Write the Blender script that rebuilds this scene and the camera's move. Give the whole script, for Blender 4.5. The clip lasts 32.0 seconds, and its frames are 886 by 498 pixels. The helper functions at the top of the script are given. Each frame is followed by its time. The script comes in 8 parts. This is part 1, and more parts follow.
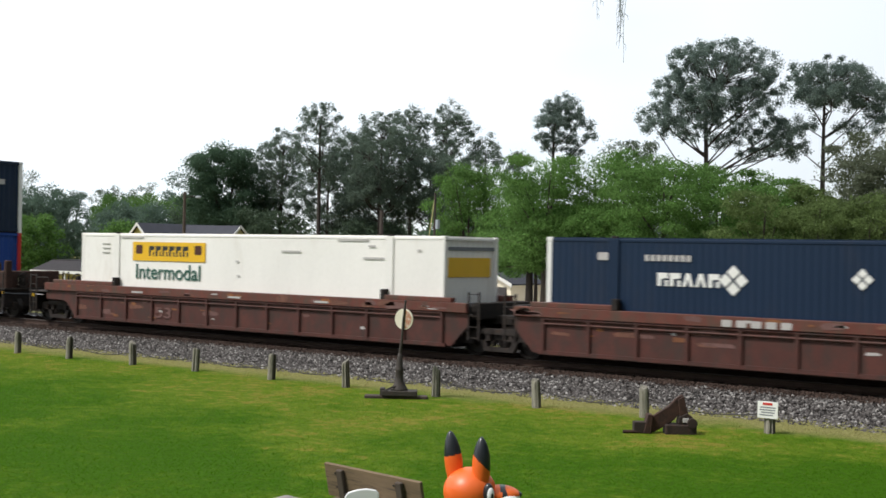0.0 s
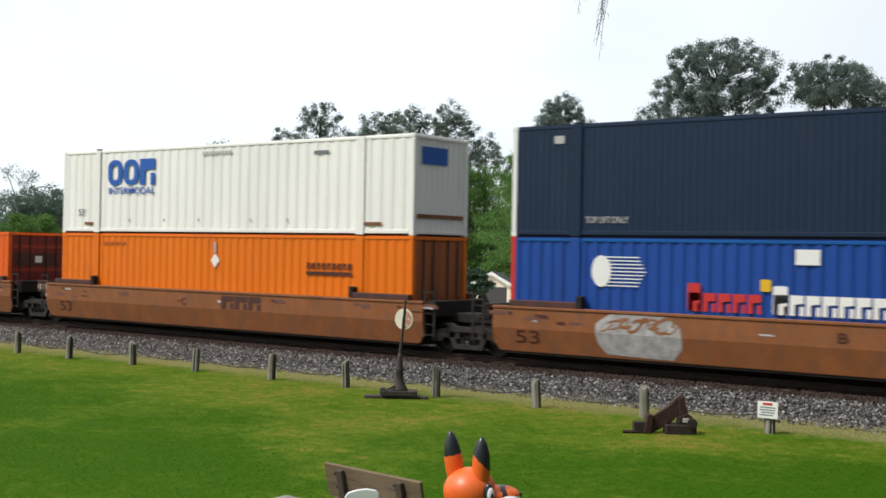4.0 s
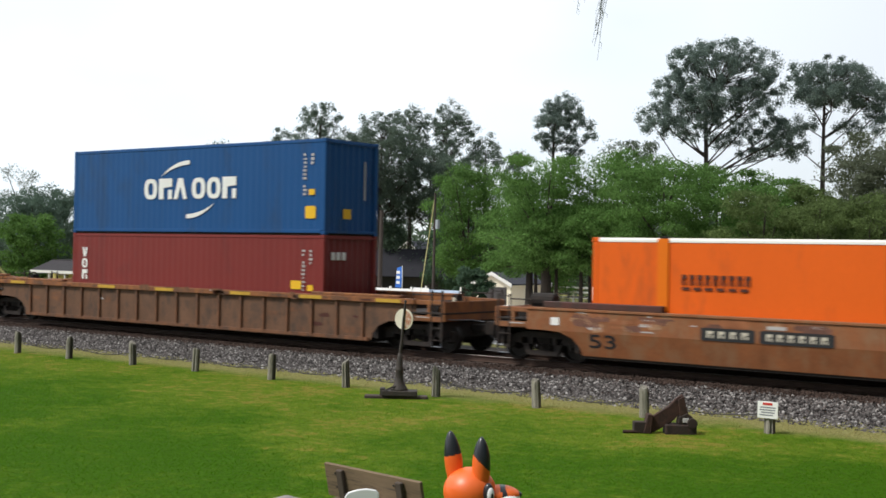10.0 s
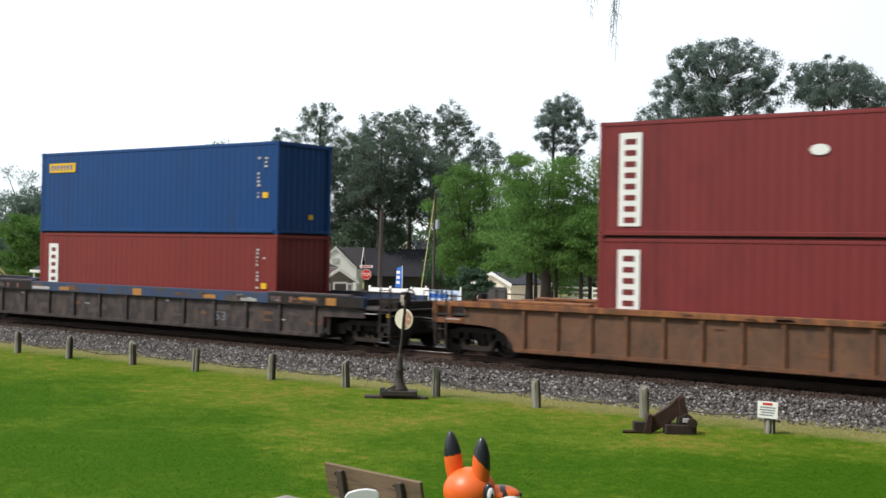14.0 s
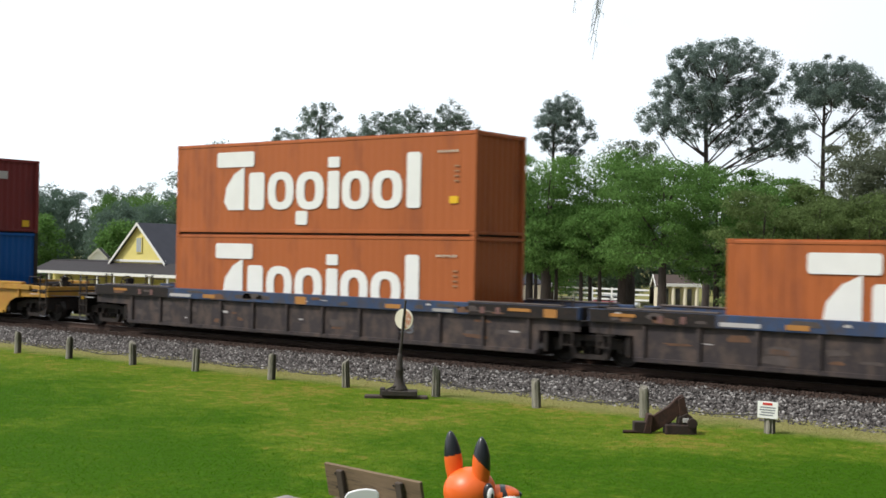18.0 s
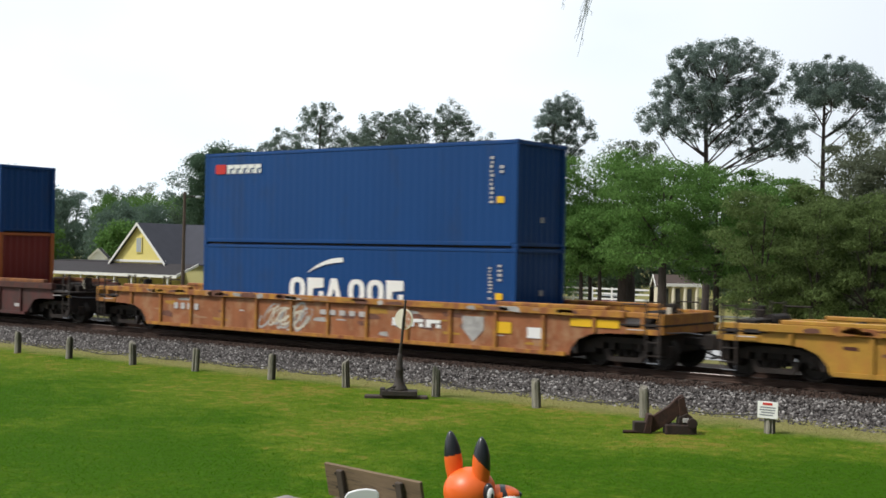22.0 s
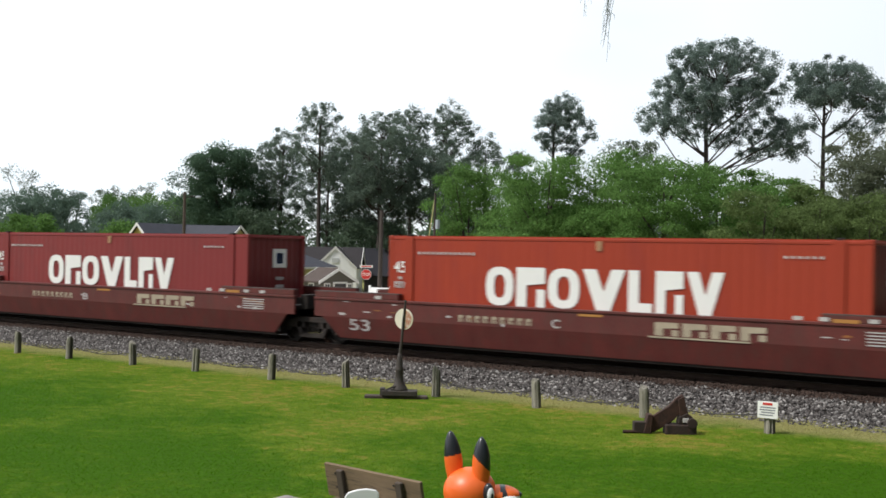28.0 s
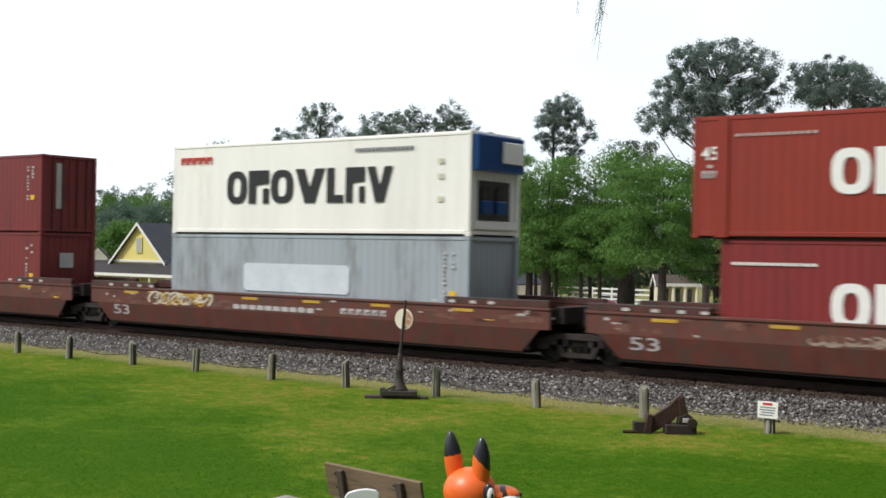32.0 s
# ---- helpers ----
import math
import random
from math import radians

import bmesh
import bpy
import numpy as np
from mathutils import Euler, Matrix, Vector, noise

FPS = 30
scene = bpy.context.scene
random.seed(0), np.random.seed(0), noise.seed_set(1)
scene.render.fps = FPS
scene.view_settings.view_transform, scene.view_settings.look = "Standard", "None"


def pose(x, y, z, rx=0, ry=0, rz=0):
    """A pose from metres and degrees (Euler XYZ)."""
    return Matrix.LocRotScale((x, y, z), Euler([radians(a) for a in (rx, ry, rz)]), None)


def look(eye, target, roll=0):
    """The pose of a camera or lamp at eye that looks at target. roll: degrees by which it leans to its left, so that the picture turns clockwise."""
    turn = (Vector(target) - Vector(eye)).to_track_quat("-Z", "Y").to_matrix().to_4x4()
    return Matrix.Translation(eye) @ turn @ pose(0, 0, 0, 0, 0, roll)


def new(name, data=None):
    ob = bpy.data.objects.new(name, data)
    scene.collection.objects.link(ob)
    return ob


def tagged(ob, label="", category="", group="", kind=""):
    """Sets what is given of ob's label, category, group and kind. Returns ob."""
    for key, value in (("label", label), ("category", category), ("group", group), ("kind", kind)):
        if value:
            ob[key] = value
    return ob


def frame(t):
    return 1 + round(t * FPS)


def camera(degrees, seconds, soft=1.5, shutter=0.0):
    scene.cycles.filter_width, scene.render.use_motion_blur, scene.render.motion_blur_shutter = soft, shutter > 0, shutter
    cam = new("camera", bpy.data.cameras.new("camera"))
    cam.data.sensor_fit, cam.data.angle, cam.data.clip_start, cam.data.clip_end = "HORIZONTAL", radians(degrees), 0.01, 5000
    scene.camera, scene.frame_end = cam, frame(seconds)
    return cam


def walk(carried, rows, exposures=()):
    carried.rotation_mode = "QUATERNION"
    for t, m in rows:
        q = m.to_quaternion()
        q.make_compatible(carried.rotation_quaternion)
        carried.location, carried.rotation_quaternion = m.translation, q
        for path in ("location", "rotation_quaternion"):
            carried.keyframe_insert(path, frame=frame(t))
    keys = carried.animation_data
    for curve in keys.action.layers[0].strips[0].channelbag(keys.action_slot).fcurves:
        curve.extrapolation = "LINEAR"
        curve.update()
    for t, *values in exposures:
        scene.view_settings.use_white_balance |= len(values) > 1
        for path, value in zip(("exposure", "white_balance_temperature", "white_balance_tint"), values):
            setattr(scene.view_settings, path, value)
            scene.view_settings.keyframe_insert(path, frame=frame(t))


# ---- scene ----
cam = camera(39.586, 32.0, soft=1.6, shutter=0.3)
EYE = Vector((0, 0, 3.1))
YAW, PITCH, ROLL = radians(37.213), radians(0.110), 1.062
AIM = EYE + 50 * Vector((-math.sin(YAW) * math.cos(PITCH), math.cos(YAW) * math.cos(PITCH), math.sin(PITCH)))
walk(cam, [(0, look(EYE, AIM, ROLL)), (32, look(EYE, AIM, ROLL))], [(0, 0.0), (1.5, -0.1), (2.4, -0.1), (3.5, 0.0), (5.2, -0.36), (6.2, -0.36), (7.0, -0.18), (8.0, -0.08), (10.0, -0.06), (12.0, 0.06), (17.0, 0.09), (19.0, 0.03), (21.0, -0.05), (23.0, -0.08), (25.0, 0.0), (28.0, 0.0), (31.0, -0.06), (32.0, 0.02)])

# plan: x runs along the track, the way the train goes; y away from the platform; z = 0 on the lawn
TRACK_Y, RAIL_Z = 28.306, 0.27


def run(t):
    """How far the train has gone after t seconds, in metres."""
    return 10.36 * t + 1.031 * t ** 2 / 32 + 0.257 * t ** 3 / 1024 + 0.038 * t ** 4 / 32768


# ---- world and sun: bright overcast, a veiled sun behind the platform ----
SUN_WAY = Vector((-0.50, -0.82, 1.25)).normalized()
world = bpy.data.worlds.new("overcast_sky")
scene.world = world
world.use_nodes = True
wt = world.node_tree
for n in list(wt.nodes):
    wt.nodes.remove(n)
w_out = wt.nodes.new("ShaderNodeOutputWorld")
w_mix = wt.nodes.new("ShaderNodeMixShader")
w_blue = wt.nodes.new("ShaderNodeBackground")
w_cloud = wt.nodes.new("ShaderNodeBackground")
w_sky = wt.nodes.new("ShaderNodeTexSky")
w_sky.sky_type = "NISHITA"
w_sky.sun_disc = False
w_sky.sun_elevation = math.asin(SUN_WAY.z)
w_sky.sun_rotation = math.atan2(SUN_WAY.x, SUN_WAY.y)
w_blue.inputs["Strength"].default_value = 0.13
w_co = wt.nodes.new("ShaderNodeTexCoord")
w_map = wt.nodes.new("ShaderNodeMapping")
w_map.inputs["Scale"].default_value = (1.0, 1.0, 2.6)
w_noise = wt.nodes.new("ShaderNodeTexNoise")
w_noise.inputs["Scale"].default_value = 1.7
w_noise.inputs["Detail"].default_value = 4
w_ramp = wt.nodes.new("ShaderNodeValToRGB")
w_ramp.color_ramp.elements[0].position, w_ramp.color_ramp.elements[0].color = 0.32, (0.66, 0.66, 0.66, 1)
w_ramp.color_ramp.elements[1].position, w_ramp.color_ramp.elements[1].color = 0.56, (0.97, 0.97, 0.97, 1)
w_cloud.inputs["Color"].default_value = (0.885, 0.95, 1.015, 1)
# brightest over the village, dimmed towards the line's far end to darken box ends
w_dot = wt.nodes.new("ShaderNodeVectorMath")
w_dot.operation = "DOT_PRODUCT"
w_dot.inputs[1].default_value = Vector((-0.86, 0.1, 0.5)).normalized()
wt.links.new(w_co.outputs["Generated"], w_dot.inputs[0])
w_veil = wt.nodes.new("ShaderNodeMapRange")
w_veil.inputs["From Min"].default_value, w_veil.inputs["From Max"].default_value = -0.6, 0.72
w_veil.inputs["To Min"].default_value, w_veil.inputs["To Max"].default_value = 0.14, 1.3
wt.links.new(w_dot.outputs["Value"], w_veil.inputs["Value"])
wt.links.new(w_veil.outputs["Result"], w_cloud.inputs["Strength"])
wt.links.new(w_co.outputs["Generated"], w_map.inputs["Vector"])
wt.links.new(w_map.outputs["Vector"], w_noise.inputs["Vector"])
wt.links.new(w_noise.outputs["Fac"], w_ramp.inputs["Fac"])
wt.links.new(w_ramp.outputs["Color"], w_mix.inputs["Fac"])
wt.links.new(w_sky.outputs["Color"], w_blue.inputs["Color"])
wt.links.new(w_blue.outputs["Background"], w_mix.inputs[1])
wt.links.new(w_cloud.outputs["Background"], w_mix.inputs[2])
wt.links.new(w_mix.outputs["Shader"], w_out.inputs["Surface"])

sun = new("sun", bpy.data.lights.new("sun", "SUN"))
sun.data.energy = 3.3
sun.data.angle = radians(9)
sun.data.color = (1.0, 0.96, 0.91)
sun.matrix_basis = look(SUN_WAY * 200, (0, 0, 0))


# ---- materials ----
def surface(name, col, rough=0.6, metal=0.0, spread=0.25, scale=2.0, grain=60.0, bump=0.1, dirt=None, amount=0.0,
            streak=(1, 1, 1), per_piece=0.0, per_island=0.0, see_through=0.0, spec=0.4):
    """A node material: base colour varied at two scales, stains of a second colour, fine bump."""
    m = bpy.data.materials.new(name)
    m.use_nodes = True
    nt = m.node_tree
    b = nt.nodes["Principled BSDF"]
    b.inputs["Roughness"].default_value = rough
    b.inputs["Metallic"].default_value = metal
    b.inputs["Specular IOR Level"].default_value = spec
    co = nt.nodes.new("ShaderNodeTexCoord")
    mp = nt.nodes.new("ShaderNodeMapping")
    mp.inputs["Scale"].default_value = streak
    nt.links.new(co.outputs["Object"], mp.inputs["Vector"])

    def noisy(s, detail):
        n = nt.nodes.new("ShaderNodeTexNoise")
        n.inputs["Scale"].default_value = s
        n.inputs["Detail"].default_value = detail
        nt.links.new(mp.outputs["Vector"], n.inputs["Vector"])
        return n.outputs["Fac"]

    def math_node(op, a, bb):
        n = nt.nodes.new("ShaderNodeMath")
        n.operation = op
        for k, v in ((0, a), (1, bb)):
            if isinstance(v, (int, float)):
                n.inputs[k].default_value = v
            else:
                nt.links.new(v, n.inputs[k])
        return n.outputs[0]

    big, fine = noisy(scale, 4), noisy(grain, 3)
    val = math_node("ADD", math_node("MULTIPLY", big, 0.65), math_node("MULTIPLY", fine, 0.35))
    val = math_node("MULTIPLY_ADD", math_node("SUBTRACT", val, 0.5), spread * 4)
    nt.nodes[-1].inputs[2].default_value = 1.0
    if per_piece:
        oi = nt.nodes.new("ShaderNodeObjectInfo")
        val = math_node("ADD", val, math_node("MULTIPLY", math_node("SUBTRACT", oi.outputs["Random"], 0.5), per_piece * 2))
    if per_island:
        ge = nt.nodes.new("ShaderNodeNewGeometry")
        val = math_node("ADD", val, math_node("MULTIPLY", math_node("SUBTRACT", ge.outputs["Random Per Island"], 0.5), per_island * 2))
    val = math_node("MAXIMUM", val, 0.15)
    hs = nt.nodes.new("ShaderNodeVectorMath")
    hs.operation = "SCALE"
    hs.inputs[0].default_value = col
    nt.links.new(val, hs.inputs["Scale"])
    out = hs.outputs["Vector"]
    if dirt:
        mx = nt.nodes.new("ShaderNodeMix")
        mx.data_type = "RGBA"
        rp = nt.nodes.new("ShaderNodeValToRGB")
        rp.color_ramp.elements[0].position = 0.62 - 0.35 * amount
        rp.color_ramp.elements[1].position = 0.85 - 0.35 * amount
        dn = nt.nodes.new("ShaderNodeTexNoise")
        dn.inputs["Scale"].default_value = scale * 1.7
        dn.inputs["Detail"].default_value = 6
        dn.inputs["Roughness"].default_value = 0.65
        nt.links.new(mp.outputs["Vector"], dn.inputs["Vector"])
        nt.links.new(dn.outputs["Fac"], rp.inputs["Fac"])
        nt.links.new(rp.outputs["Color"], mx.inputs["Factor"])
        nt.links.new(out, mx.inputs["A"])
        mx.inputs["B"].default_value = (*dirt, 1)
        out = mx.outputs["Result"]
    nt.links.new(out, b.inputs["Base Color"])
    if bump:
        bp = nt.nodes.new("ShaderNodeBump")
        bp.inputs["Strength"].default_value = bump
        bp.inputs["Distance"].default_value = 0.02
        nt.links.new(fine, bp.inputs["Height"])
        nt.links.new(bp.outputs["Normal"], b.inputs["Normal"])
    if see_through:
        tr = nt.nodes.new("ShaderNodeBsdfTranslucent")
        nt.links.new(out, tr.inputs["Color"])
        ms = nt.nodes.new("ShaderNodeMixShader")
        ms.inputs["Fac"].default_value = see_through
        nt.links.new(b.outputs["BSDF"], ms.inputs[1])
        nt.links.new(tr.outputs["BSDF"], ms.inputs[2])
        nt.links.new(ms.outputs["Shader"], nt.nodes["Material Output"].inputs["Surface"])
    return m


def paint(name, col, dirt=(0.09, 0.06, 0.045), amount=0.25, rough=0.45, spread=0.1):
    """Weathered paint on steel; the stains run down the panels."""
    col = tuple(0.88 * v for v in col)
    return surface(name, col, rough, 0.0, spread, 0.5, 30, 0.05, dirt, amount, (1.0, 1.0, 0.3), spec=0.28)


def car_paint(name, col, dirt=(0.09, 0.06, 0.045), amount=0.3, rough=0.6):
    """Old paint on a rail car: blotched, streaked downward, dusty."""
    return surface(name, tuple(0.9 * v for v in col), rough, 0.0, 0.34, 1.5, 16, 0.1, dirt, amount + 0.24, (1.3, 1.3, 0.8))


